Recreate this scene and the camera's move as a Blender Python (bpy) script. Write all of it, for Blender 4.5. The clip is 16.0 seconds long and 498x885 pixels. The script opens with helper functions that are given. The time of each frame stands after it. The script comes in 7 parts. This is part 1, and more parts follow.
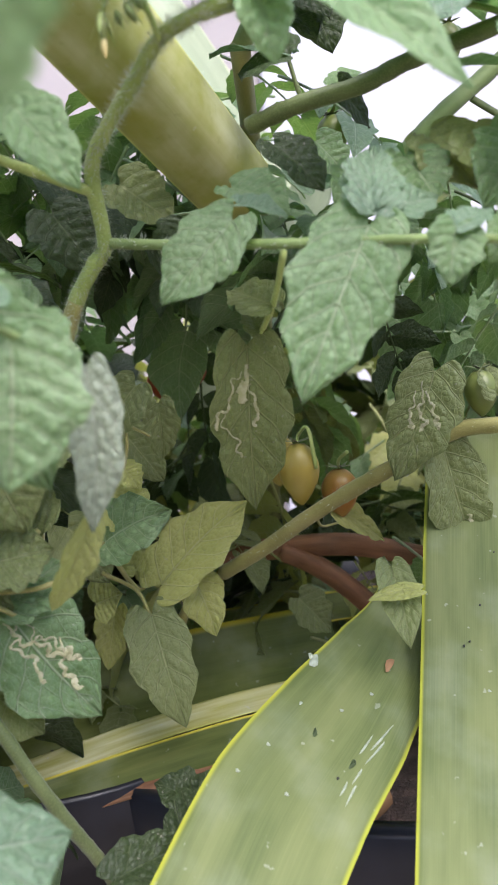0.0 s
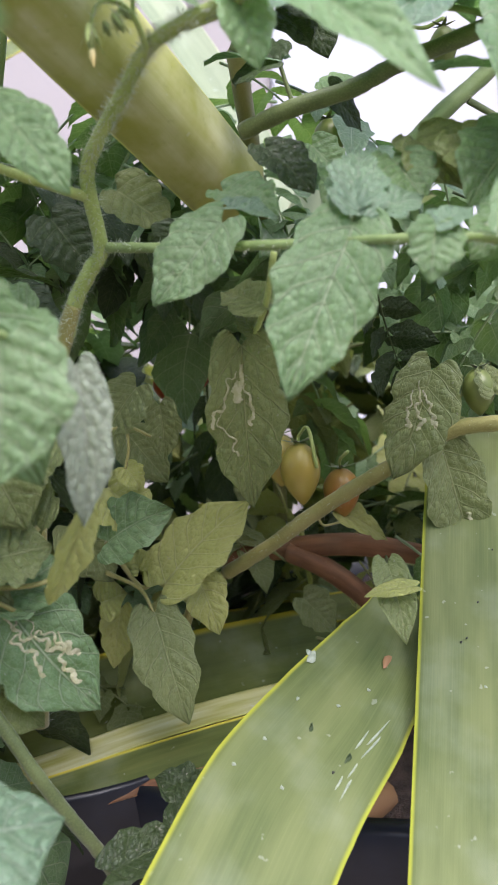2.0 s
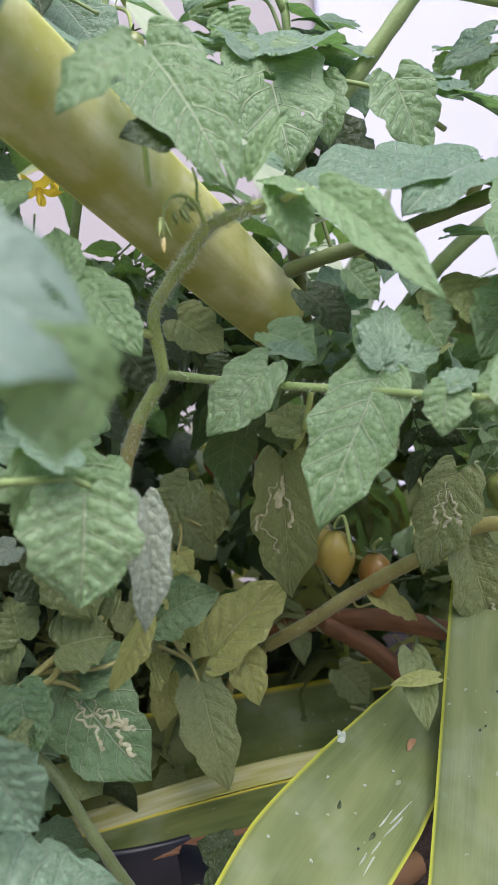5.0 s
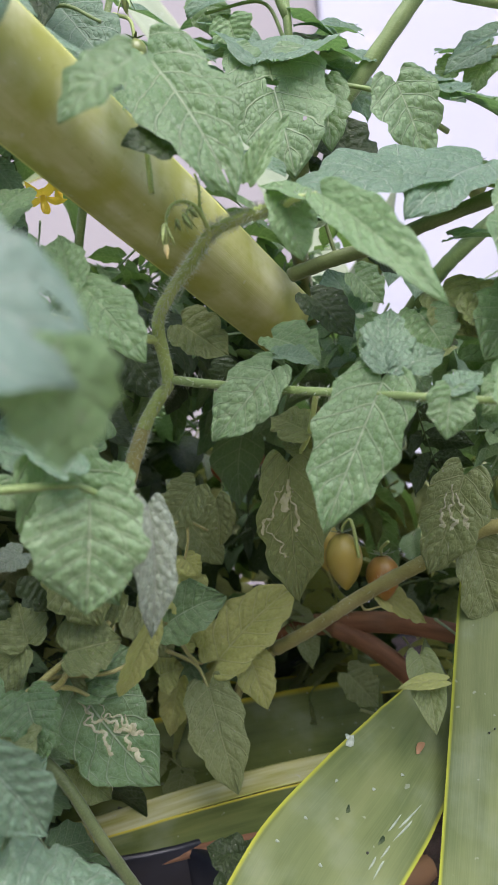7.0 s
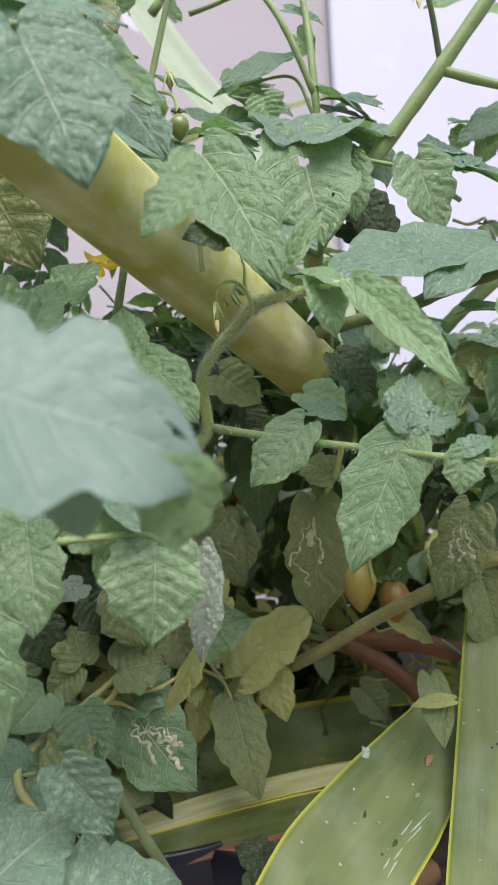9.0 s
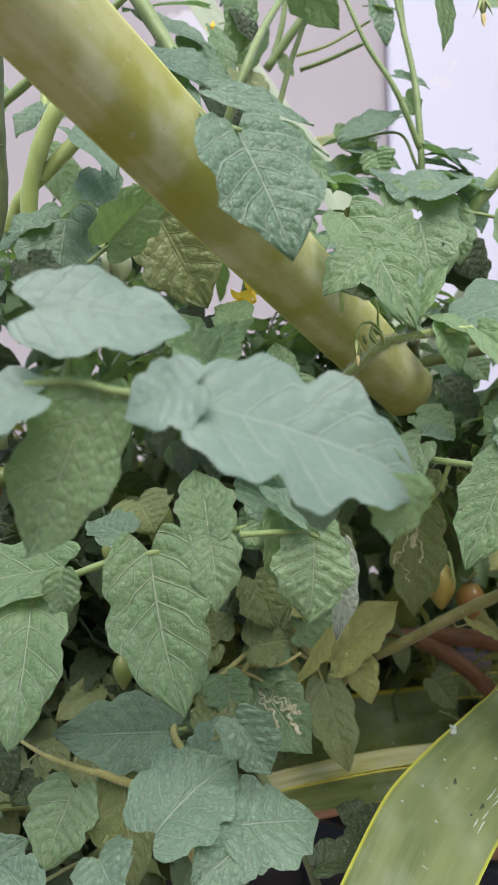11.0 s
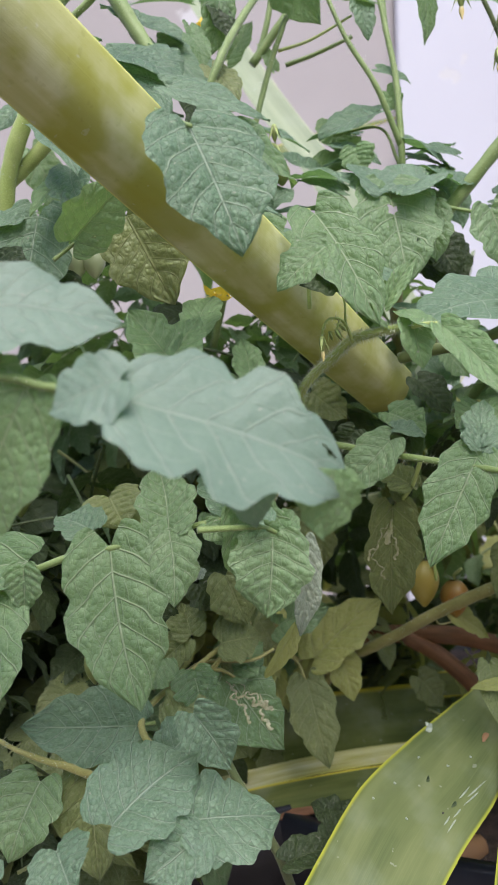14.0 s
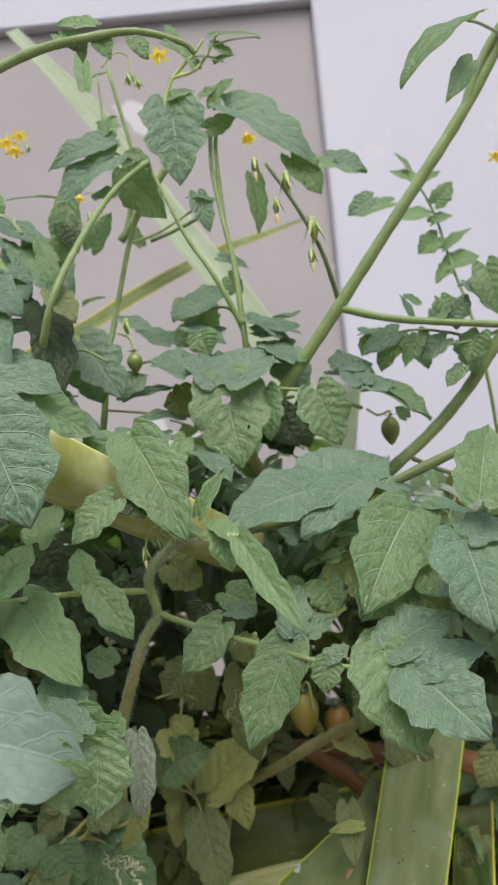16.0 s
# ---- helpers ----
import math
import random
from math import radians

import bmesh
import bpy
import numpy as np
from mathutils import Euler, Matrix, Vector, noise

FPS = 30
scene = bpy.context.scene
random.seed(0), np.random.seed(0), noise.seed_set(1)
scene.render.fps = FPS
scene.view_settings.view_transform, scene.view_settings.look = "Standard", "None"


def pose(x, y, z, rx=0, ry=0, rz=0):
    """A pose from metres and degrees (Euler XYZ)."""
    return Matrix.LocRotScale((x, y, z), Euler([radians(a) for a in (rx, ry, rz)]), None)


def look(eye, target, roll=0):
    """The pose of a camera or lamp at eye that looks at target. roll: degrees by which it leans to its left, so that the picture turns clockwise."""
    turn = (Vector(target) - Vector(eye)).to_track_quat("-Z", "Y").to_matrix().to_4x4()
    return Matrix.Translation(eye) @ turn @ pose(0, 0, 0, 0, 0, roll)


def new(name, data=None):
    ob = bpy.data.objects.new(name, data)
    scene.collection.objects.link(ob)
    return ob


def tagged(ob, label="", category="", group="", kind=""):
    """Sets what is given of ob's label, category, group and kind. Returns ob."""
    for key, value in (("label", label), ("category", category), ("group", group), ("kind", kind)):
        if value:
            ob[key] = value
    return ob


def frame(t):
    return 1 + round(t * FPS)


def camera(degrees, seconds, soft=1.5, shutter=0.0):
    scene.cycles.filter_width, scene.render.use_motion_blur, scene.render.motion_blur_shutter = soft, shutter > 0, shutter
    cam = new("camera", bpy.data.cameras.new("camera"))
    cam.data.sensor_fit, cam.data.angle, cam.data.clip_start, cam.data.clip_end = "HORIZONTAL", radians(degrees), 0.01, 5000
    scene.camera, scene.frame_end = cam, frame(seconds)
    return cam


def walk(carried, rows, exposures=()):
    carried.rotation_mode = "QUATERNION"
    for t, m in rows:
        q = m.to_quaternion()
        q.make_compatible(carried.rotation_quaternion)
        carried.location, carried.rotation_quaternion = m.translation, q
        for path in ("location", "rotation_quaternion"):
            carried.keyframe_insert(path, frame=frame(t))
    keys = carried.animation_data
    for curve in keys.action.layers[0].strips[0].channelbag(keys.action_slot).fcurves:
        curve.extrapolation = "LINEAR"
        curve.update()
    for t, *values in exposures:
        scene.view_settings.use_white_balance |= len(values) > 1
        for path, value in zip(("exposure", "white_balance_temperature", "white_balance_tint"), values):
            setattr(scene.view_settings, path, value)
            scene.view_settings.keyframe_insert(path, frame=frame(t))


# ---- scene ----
cam = camera(37.0, 16.0)
PATH = [
    (0, (0.0031, -0.0105, 0.7373), (-0.0043, 0.9869, 0.6656), -4.01),
    (0.5, (0.0081, -0.0062, 0.7374), (0.0008, 0.9914, 0.6680), -3.53),
    (1, (0.0121, -0.0056, 0.7331), (0.0014, 0.9920, 0.6645), -3.40),
    (1.5, (0.0151, -0.0103, 0.7296), (0.0010, 0.9874, 0.6641), -3.75),
    (2, (0.0139, -0.0166, 0.7337), (-0.0171, 0.9809, 0.6709), -4.45),
    (2.5, (0.0298, -0.0174, 0.7433), (-0.0218, 0.9798, 0.6880), -4.77),
    (3, (0.0542, -0.0273, 0.7680), (-0.0057, 0.9700, 0.7252), -4.59),
    (3.5, (0.0565, -0.0219, 0.7669), (-0.0095, 0.9754, 0.7322), -4.25),
    (4, (0.0357, -0.0447, 0.7732), (-0.0420, 0.9521, 0.7528), -3.79),
    (4.5, (0.0215, -0.0630, 0.7717), (-0.0668, 0.9330, 0.7586), -3.29),
    (7, (0.0234, -0.0638, 0.7723), (-0.0783, 0.9310, 0.7676), -3.92),
    (7.5, (0.0208, -0.0754, 0.7804), (-0.0821, 0.9192, 0.7759), -3.73),
    (8, (0.0168, -0.0955, 0.7876), (-0.0838, 0.8994, 0.7900), -3.52),
    (10.5, (-0.0206, -0.1619, 0.8033), (-0.1454, 0.8303, 0.8017), -1.91),
    (11, (-0.0419, -0.1926, 0.8047), (-0.1799, 0.7978, 0.8109), -1.34),
    (11.5, (-0.0491, -0.1845, 0.8001), (-0.1986, 0.8042, 0.8124), -0.83),
    (12, (-0.0607, -0.1915, 0.8063), (-0.2137, 0.7965, 0.8249), -0.45),
    (12.5, (-0.0757, -0.1940, 0.8042), (-0.2349, 0.7930, 0.8236), 0.07),
    (13, (-0.0795, -0.2105, 0.8114), (-0.2416, 0.7760, 0.8321), 0.29),
    (13.5, (-0.0488, -0.1844, 0.7978), (-0.2107, 0.8023, 0.8098), -0.05),
    (14, (-0.0111, -0.1884, 0.8034), (-0.1732, 0.7983, 0.8061), -1.23),
    (14.5, (0.0143, -0.1929, 0.8346), (-0.1438, 0.7945, 0.8385), -2.25),
    (15, (0.0185, -0.1725, 0.8374), (-0.1346, 0.8157, 0.8462), -3.04),
    (15.5, (0.0680, -0.2106, 0.8770), (-0.0777, 0.7784, 0.9004), -4.42),
    (16, (0.1110, -0.2294, 0.9046), (-0.0401, 0.7580, 0.9518), -5.41),
]
walk(cam, [(t, look(e, g, r)) for t, e, g, r in PATH], exposures=[(0, 0.99, 5980, 18), (4.5, 0.75, 5880, 19), (10.5, 0.52, 5980, 17), (12.5, 0.42, 6030, 16), (14.5, 0.46, 6120, 14), (16, 0.17, 6300, 11)])
cam.data.dof.use_dof, cam.data.dof.focus_distance, cam.data.dof.aperture_fstop = True, 0.43, 16.0

# ---- light ----
world = bpy.data.worlds.new("sky")
scene.world = world
world.use_nodes = True
wn = world.node_tree
sky = wn.nodes.new("ShaderNodeTexSky")
sky.sky_type = "NISHITA"
sky.sun_disc = False
sky.sun_elevation, sky.sun_rotation = radians(56), radians(165)
sky.air_density, sky.dust_density = 1.0, 3.0
wn.links.new(sky.outputs[0], wn.nodes["Background"].inputs[0])
wn.nodes["Background"].inputs[1].default_value = 0.15
sun = new("sun", bpy.data.lights.new("sun", "SUN"))
sun.data.energy, sun.data.angle, sun.data.color = 2.6, radians(50), (1.0, 0.96, 0.90)
sun.matrix_world = look((0.48, -1.40, 3.3), (0.0, 0.3, 0.6))


# ---- materials ----
def material(name):
    m = bpy.data.materials.new(name)
    m.use_nodes = True
    n = m.node_tree
    return m, n, n.nodes["Principled BSDF"]


def node(n, kind, **values):
    x = n.nodes.new(kind)
    for key, value in values.items():
        if key in x.inputs:
            x.inputs[key].default_value = value
    return x


def mixed(n, fac, a, b, kind="MIX"):
    """A colour mix; fac, a and b are sockets or values."""
    x = n.nodes.new("ShaderNodeMix")
    x.data_type, x.blend_type = "RGBA", kind
    for socket, value in ((x.inputs[0], fac), (x.inputs[6], a), (x.inputs[7], b)):
        if isinstance(value, bpy.types.NodeSocket):
            n.links.new(value, socket)
        elif isinstance(value, (int, float)):
            socket.default_value = value
        else:
            socket.default_value = (*value, 1)
    return x.outputs[2]


def ramp(n, socket, lo, hi):
    x = n.nodes.new("ShaderNodeMapRange")
    x.interpolation_type = "SMOOTHSTEP"
    n.links.new(socket, x.inputs[0])
    x.inputs[1].default_value, x.inputs[2].default_value = lo, hi
    return x.outputs[0]


def calc(n, op, a, b=0.0):
    x = n.nodes.new("ShaderNodeMath")
    x.operation = op
    for socket, value in ((x.inputs[0], a), (x.inputs[1], b)):
        if isinstance(value, bpy.types.NodeSocket):
            n.links.new(value, socket)
        else:
            socket.default_value = value
    return x.outputs[0]


def noisy(n, scale, detail=4.0, vector=None):
    x = node(n, "ShaderNodeTexNoise", Scale=scale, Detail=detail)
    if vector is not None:
        n.links.new(vector, x.inputs["Vector"])
    return x.outputs[0]


def bumped(n, shader, height, strength, distance):
    b = node(n, "ShaderNodeBump", Strength=strength, Distance=distance)
    n.links.new(height, b.inputs["Height"])
    n.links.new(b.outputs[0], shader.inputs["Normal"])


def leaf_material(name, top, pale, vein, through_colour, dust=0.35, web=0.26, relief=1.0):
    """A tomato leaf: green blade with paler side veins that follow the leaf's own coordinates, fine hairs as sheen, light through it."""
    m, n, shader = material(name)
    uv = node(n, "ShaderNodeUVMap")
    split = node(n, "ShaderNodeSeparateXYZ")
    n.links.new(uv.outputs[0], split.inputs[0])
    place = node(n, "ShaderNodeTexCoord").outputs["Object"]
    u, v = split.outputs[0], split.outputs[1]
    side = calc(n, "ABSOLUTE", calc(n, "SUBTRACT", v, 0.5))
    wob = calc(n, "MULTIPLY", calc(n, "SUBTRACT", noisy(n, 60.0, 2.0, place), 0.5), 0.16)
    s = calc(n, "ADD", calc(n, "SUBTRACT", calc(n, "MULTIPLY", u, 6.5), calc(n, "MULTIPLY", side, 3.6)), wob)
    f = calc(n, "SUBTRACT", 0.5, calc(n, "ABSOLUTE", calc(n, "SUBTRACT", calc(n, "FRACT", s), 0.5)))
    lateral = ramp(n, f, 0.060, 0.012)
    across = calc(n, "ADD", calc(n, "ADD", calc(n, "MULTIPLY", side, 5.4), calc(n, "MULTIPLY", calc(n, "FLOOR", s), 0.37)), calc(n, "MULTIPLY", wob, 1.5))
    g = calc(n, "SUBTRACT", 0.5, calc(n, "ABSOLUTE", calc(n, "SUBTRACT", calc(n, "FRACT", across), 0.5)))
    cross = ramp(n, g, 0.045, 0.008)
    rib = ramp(n, side, 0.017, 0.005)
    cells = node(n, "ShaderNodeTexVoronoi", Scale=340.0, Smoothness=0.25)
    cells.feature = "SMOOTH_F1"
    n.links.new(place, cells.inputs["Vector"])
    dist = cells.outputs["Distance"]
    puff = calc(n, "SUBTRACT", 1.0, calc(n, "MULTIPLY", dist, dist))
    edges = node(n, "ShaderNodeTexVoronoi", Scale=340.0)
    edges.feature = "DISTANCE_TO_EDGE"
    n.links.new(place, edges.inputs["Vector"])
    net = ramp(n, edges.outputs["Distance"], 0.075, 0.015)
    twigs = calc(n, "MAXIMUM", calc(n, "MULTIPLY", cross, 0.5), calc(n, "MULTIPLY", net, web))
    veins = calc(n, "MAXIMUM", rib, calc(n, "MAXIMUM", calc(n, "MULTIPLY", lateral, 0.85), twigs))
    info = node(n, "ShaderNodeObjectInfo").outputs["Random"]
    blotch = ramp(n, noisy(n, 38.0, 3.0, place), 0.3, 0.72)
    fine = ramp(n, noisy(n, 1400.0, 2.0, place), 0.3, 0.8)
    tone = calc(n, "ADD", calc(n, "MULTIPLY", blotch, 0.45), calc(n, "MULTIPLY", info, 0.42))
    base = mixed(n, tone, top, pale)
    base = mixed(n, calc(n, "MULTIPLY", fine, dust), base, tuple(min(1, c * 1.3 + 0.02) for c in pale))
    specks = ramp(n, noisy(n, 420.0, 1.0, place), 0.735, 0.76)
    base = mixed(n, calc(n, "MULTIPLY", specks, 0.6), base, (0.42, 0.40, 0.32))
    base = mixed(n, calc(n, "MULTIPLY", veins, 0.70), base, vein)
    n.links.new(base, shader.inputs["Base Color"])
    shader.inputs["Roughness"].default_value = 0.46
    shader.inputs["Specular IOR Level"].default_value = 0.45
    shader.inputs["Sheen Weight"].default_value = 0.05
    shader.inputs["Sheen Roughness"].default_value = 0.5
    height = calc(n, "ADD", calc(n, "MULTIPLY", fine, 0.06), calc(n, "SUBTRACT", calc(n, "MULTIPLY", puff, 1.5), calc(n, "MULTIPLY", veins, 1.1)))
    bumped(n, shader, height, 1.0, 0.0009 * relief)
    glow = node(n, "ShaderNodeBsdfTranslucent")
    glow.inputs[0].default_value = (*through_colour, 1)
    mix = node(n, "ShaderNodeMixShader")
    mix.inputs[0].default_value = 0.3
    n.links.new(shader.outputs[0], mix.inputs[1])
    n.links.new(glow.outputs[0], mix.inputs[2])
    n.links.new(mix.outputs[0], n.nodes["Material Output"].inputs[0])
    return m


LEAF = leaf_material("leaf_green", (0.098, 0.188, 0.064), (0.235, 0.336, 0.162), (0.46, 0.53, 0.33), (0.28, 0.48, 0.08))
LEAF_GREY = leaf_material("leaf_grey_green", (0.100, 0.185, 0.098), (0.220, 0.315, 0.197), (0.44, 0.52, 0.38), (0.205, 0.39, 0.09), 0.45, 0.34)
LEAF_PALE = leaf_material("leaf_pale_downy", (0.150, 0.222, 0.160), (0.218, 0.292, 0.220), (0.33, 0.385, 0.30), (0.20, 0.40, 0.12), 0.4, 0.05, 0.3)
# Young leaves, and leaves lit from behind with that glow in the colour.
LEAF_YOUNG_LIT = leaf_material("leaf_young_lit", (0.165, 0.275, 0.105), (0.25, 0.37, 0.17), (0.38, 0.47, 0.25), (0.31, 0.52, 0.11), 0.3)
# Yellow leaves; the warm light inside the crown is also in this colour.
LEAF_OLD_LIT = leaf_material("leaf_ageing_lit", (0.38, 0.41, 0.10), (0.50, 0.51, 0.17), (0.56, 0.56, 0.28), (0.52, 0.58, 0.10), 0.25)
# Very dark leaf: shade inside the crown is put into this colour.
LEAF_DARK_SHADE = leaf_material("leaf_dark_shade", (0.028, 0.050, 0.014), (0.058, 0.088, 0.026), (0.130, 0.170, 0.065), (0.050, 0.100, 0.010), 0.12)
# Dull olive leaves of the inner crown, warm bounced light mixed into the colour.
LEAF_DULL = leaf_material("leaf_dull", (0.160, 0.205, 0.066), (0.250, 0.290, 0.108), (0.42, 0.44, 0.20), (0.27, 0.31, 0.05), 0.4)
LEAF_WILT = leaf_material("leaf_wilted", (0.20, 0.255, 0.17), (0.34, 0.385, 0.28), (0.54, 0.57, 0.45), (0.20, 0.28, 0.10), 0.8)


def stem_material(name, a, b):
    m, n, shader = material(name)
    place = node(n, "ShaderNodeTexCoord").outputs["Object"]
    base = mixed(n, ramp(n, noisy(n, 60.0, 4.0, place), 0.35, 0.7), a, b)
    fuzz = ramp(n, noisy(n, 1500.0, 2.0, place), 0.4, 0.75)
    base = mixed(n, calc(n, "MULTIPLY", fuzz, 0.4), base, tuple(min(1, c * 1.5 + 0.03) for c in b))
    n.links.new(base, shader.inputs["Base Color"])
    shader.inputs["Roughness"].default_value = 0.55
    shader.inputs["Sheen Weight"].default_value = 0.2
    bumped(n, shader, noisy(n, 700.0, 3.0, place), 0.4, 0.0006)
    return m


STEM = stem_material("stem_green", (0.31, 0.39, 0.095), (0.41, 0.48, 0.155))
STEM_OLD = stem_material("stem_ageing", (0.25, 0.235, 0.06), (0.34, 0.315, 0.10))
STEM_MID = stem_material("stem_mid_green", (0.165, 0.235, 0.06), (0.235, 0.31, 0.10))
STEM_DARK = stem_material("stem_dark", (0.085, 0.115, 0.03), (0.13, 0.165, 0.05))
HAIR = stem_material("stem_hair", (0.52, 0.57, 0.42), (0.58, 0.62, 0.48))


def plain(name, a, b, rough=0.5, scale=40.0, relief=0.3, depth=0.001, metal=0.0):
    m, n, shader = material(name)
    place = node(n, "ShaderNodeTexCoord").outputs["Object"]
    big = ramp(n, noisy(n, scale, 5.0, place), 0.3, 0.7)
    n.links.new(mixed(n, big, a, b), shader.inputs["Base Color"])
    shader.inputs["Roughness"].default_value = rough
    shader.inputs["Metallic"].default_value = metal
    bumped(n, shader, noisy(n, scale * 8, 4.0, place), relief, depth)
    return m


def blade_material(name, a, b, edge, dirt=0.5, inner=0.474, fibres=0.22, mottle=None):
    """A broad strap leaf: long fibres, dusty bloom, bird-lime specks and a yellow margin."""
    m, n, shader = material(name)
    uv = node(n, "ShaderNodeUVMap")
    split = node(n, "ShaderNodeSeparateXYZ")
    n.links.new(uv.outputs[0], split.inputs[0])
    place = node(n, "ShaderNodeTexCoord").outputs["Object"]
    stretch = node(n, "ShaderNodeMapping")
    stretch.inputs["Scale"].default_value = (0.7, 110.0, 1.0)
    n.links.new(uv.outputs[0], stretch.inputs[0])
    fibre = noisy(n, 1.0, 5.0, stretch.outputs[0])
    wide = node(n, "ShaderNodeMapping")
    wide.inputs["Scale"].default_value = (1.1, 3.6, 1.0)
    n.links.new(uv.outputs[0], wide.inputs[0])
    bands = ramp(n, noisy(n, 1.0, 3.0, wide.outputs[0]), 0.28, 0.72)
    base = mixed(n, bands, a, b)
    base = mixed(n, calc(n, "MULTIPLY", ramp(n, fibre, 0.35, 0.75), fibres), base, tuple(min(1, c * 1.35) for c in b))
    if mottle:
        base = mixed(n, calc(n, "MULTIPLY", ramp(n, noisy(n, 26.0, 4.0, place), 0.38, 0.60), 0.85), base, mottle)
        base = mixed(n, calc(n, "MULTIPLY", ramp(n, noisy(n, 240.0, 3.0, place), 0.62, 0.72), 0.15), base, tuple(0.45 * c for c in mottle))
    bloom = ramp(n, noisy(n, 28.0, 6.0, place), 0.45, 0.72)
    base = mixed(n, calc(n, "MULTIPLY", bloom, dirt * 0.6), base, (0.40, 0.44, 0.34))
    specks = ramp(n, noisy(n, 160.0, 2.0, place), 0.70, 0.735)
    base = mixed(n, calc(n, "MULTIPLY", specks, dirt), base, (0.55, 0.57, 0.50))
    side = calc(n, "ABSOLUTE", calc(n, "SUBTRACT", split.outputs[1], 0.5))
    margin = ramp(n, side, inner, 0.494)
    base = mixed(n, margin, base, edge)
    n.links.new(base, shader.inputs["Base Color"])
    shader.inputs["Roughness"].default_value = 0.52
    shader.inputs["Specular IOR Level"].default_value = 0.2
    bumped(n, shader, fibre, 0.25, 0.0006)
    return m


BLADE = blade_material("strap_leaf_green", (0.080, 0.108, 0.030), (0.150, 0.175, 0.060), (0.42, 0.45, 0.05), 0.22, 0.462)
# Pale yellow strap leaf; the light on its upper face is in the colour.
BLADE_PALE_LIT = blade_material("strap_leaf_yellow_lit", (0.36, 0.345, 0.070), (0.60, 0.60, 0.33), (0.60, 0.60, 0.14), 0.4)
BLADE_ARCH = blade_material("strap_leaf_bleached", (0.42, 0.42, 0.15), (0.60, 0.61, 0.36), (0.60, 0.62, 0.20), 0.3, 0.48, 0.08, (0.33, 0.335, 0.045))
# Dark strap leaf: shade under the tomato leaves is in this colour.
BLADE_SHADE = blade_material("strap_leaf_dark_shade", (0.085, 0.115, 0.026), (0.16, 0.185, 0.05), (0.60, 0.52, 0.05), 0.3, 0.42)
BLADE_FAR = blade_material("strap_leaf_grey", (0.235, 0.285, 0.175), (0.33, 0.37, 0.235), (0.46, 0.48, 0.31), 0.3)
BLADE_DRY = blade_material("strap_leaf_dry", (0.14, 0.065, 0.03), (0.25, 0.12, 0.055), (0.30, 0.17, 0.08), 0.1)
FRUIT_GREEN = plain("fruit_green", (0.15, 0.19, 0.042), (0.225, 0.26, 0.072), 0.3, 60, 0.05)
FRUIT_PALE = plain("fruit_pale", (0.40, 0.45, 0.24), (0.50, 0.54, 0.33), 0.35, 60, 0.05)
FRUIT_TURNING = plain("fruit_turning", (0.37, 0.275, 0.045), (0.43, 0.355, 0.085), 0.3, 50, 0.05)
FRUIT_ORANGE = plain("fruit_orange", (0.38, 0.165, 0.035), (0.37, 0.24, 0.06), 0.3, 50, 0.05)
FRUIT_RED = plain("fruit_red", (0.42, 0.07, 0.03), (0.48, 0.12, 0.04), 0.28, 50, 0.05)
PETAL, _n, _s = material("petal_yellow")
_g = node(_n, "ShaderNodeBsdfTranslucent")
_m = node(_n, "ShaderNodeMixShader")
_c = mixed(_n, noisy(_n, 300.0), (0.92, 0.66, 0.03), (0.95, 0.80, 0.10))
_n.links.new(_c, _s.inputs["Base Color"])
_n.links.new(_c, _g.inputs[0])
_m.inputs[0].default_value = 0.45
_n.links.new(_s.outputs[0], _m.inputs[1])
_n.links.new(_g.outputs[0], _m.inputs[2])
_n.links.new(_m.outputs[0], _n.nodes["Material Output"].inputs[0])
PETAL_DRY = plain("petal_dry", (0.60, 0.46, 0.15), (0.70, 0.60, 0.28), 0.6, 200, 0.2)
MINE = plain("mined_tissue", (0.38, 0.38, 0.19), (0.50, 0.48, 0.30), 0.7, 300, 0.4)
LIME = plain("bird_lime", (0.25, 0.29, 0.20), (0.38, 0.42, 0.32), 0.7, 300, 0.3)
SPECK = plain("black_speck", (0.012, 0.012, 0.01), (0.03, 0.03, 0.02), 0.6, 400, 0.2)
POT = plain("pot_plastic", (0.007, 0.008, 0.012), (0.014, 0.016, 0.024), 0.35, 25, 0.1)
SOIL = plain("soil", (0.035, 0.024, 0.017), (0.09, 0.06, 0.045), 0.95, 60, 1.0, 0.006)


def wall_material(name, a, b, stain, amount):
    """Emulsion paint with roller texture, and flaked patches where the filler shows."""
    m, n, shader = material(name)
    place = node(n, "ShaderNodeTexCoord").outputs["Object"]
    base = mixed(n, ramp(n, noisy(n, 1.3, 6.0, place), 0.3, 0.7), a, b)
    flakes = ramp(n, noisy(n, 4.0, 7.0, place), 0.67, 0.69)
    base = mixed(n, calc(n, "MULTIPLY", flakes, amount), base, stain)
    n.links.new(base, shader.inputs["Base Color"])
    shader.inputs["Roughness"].default_value = 0.75
    rough = calc(n, "ADD", calc(n, "MULTIPLY", noisy(n, 180.0, 3.0, place), 0.5), calc(n, "MULTIPLY", flakes, -1.0))
    bumped(n, shader, rough, 0.25, 0.003)
    return m


WHITE_WALL = wall_material("white_emulsion", (0.51, 0.50, 0.54), (0.55, 0.54, 0.58), (0.60, 0.57, 0.54), 0.6)
BEIGE_WALL = wall_material("beige_paint", (0.355, 0.318, 0.305), (0.39, 0.353, 0.338), (0.64, 0.62, 0.62), 0.7)
GROUND = plain("ground_earth", (0.16, 0.13, 0.10), (0.26, 0.22, 0.18), 0.95, 9, 1.0, 0.01)


# ---- builders ----
WORLD_AT = {}


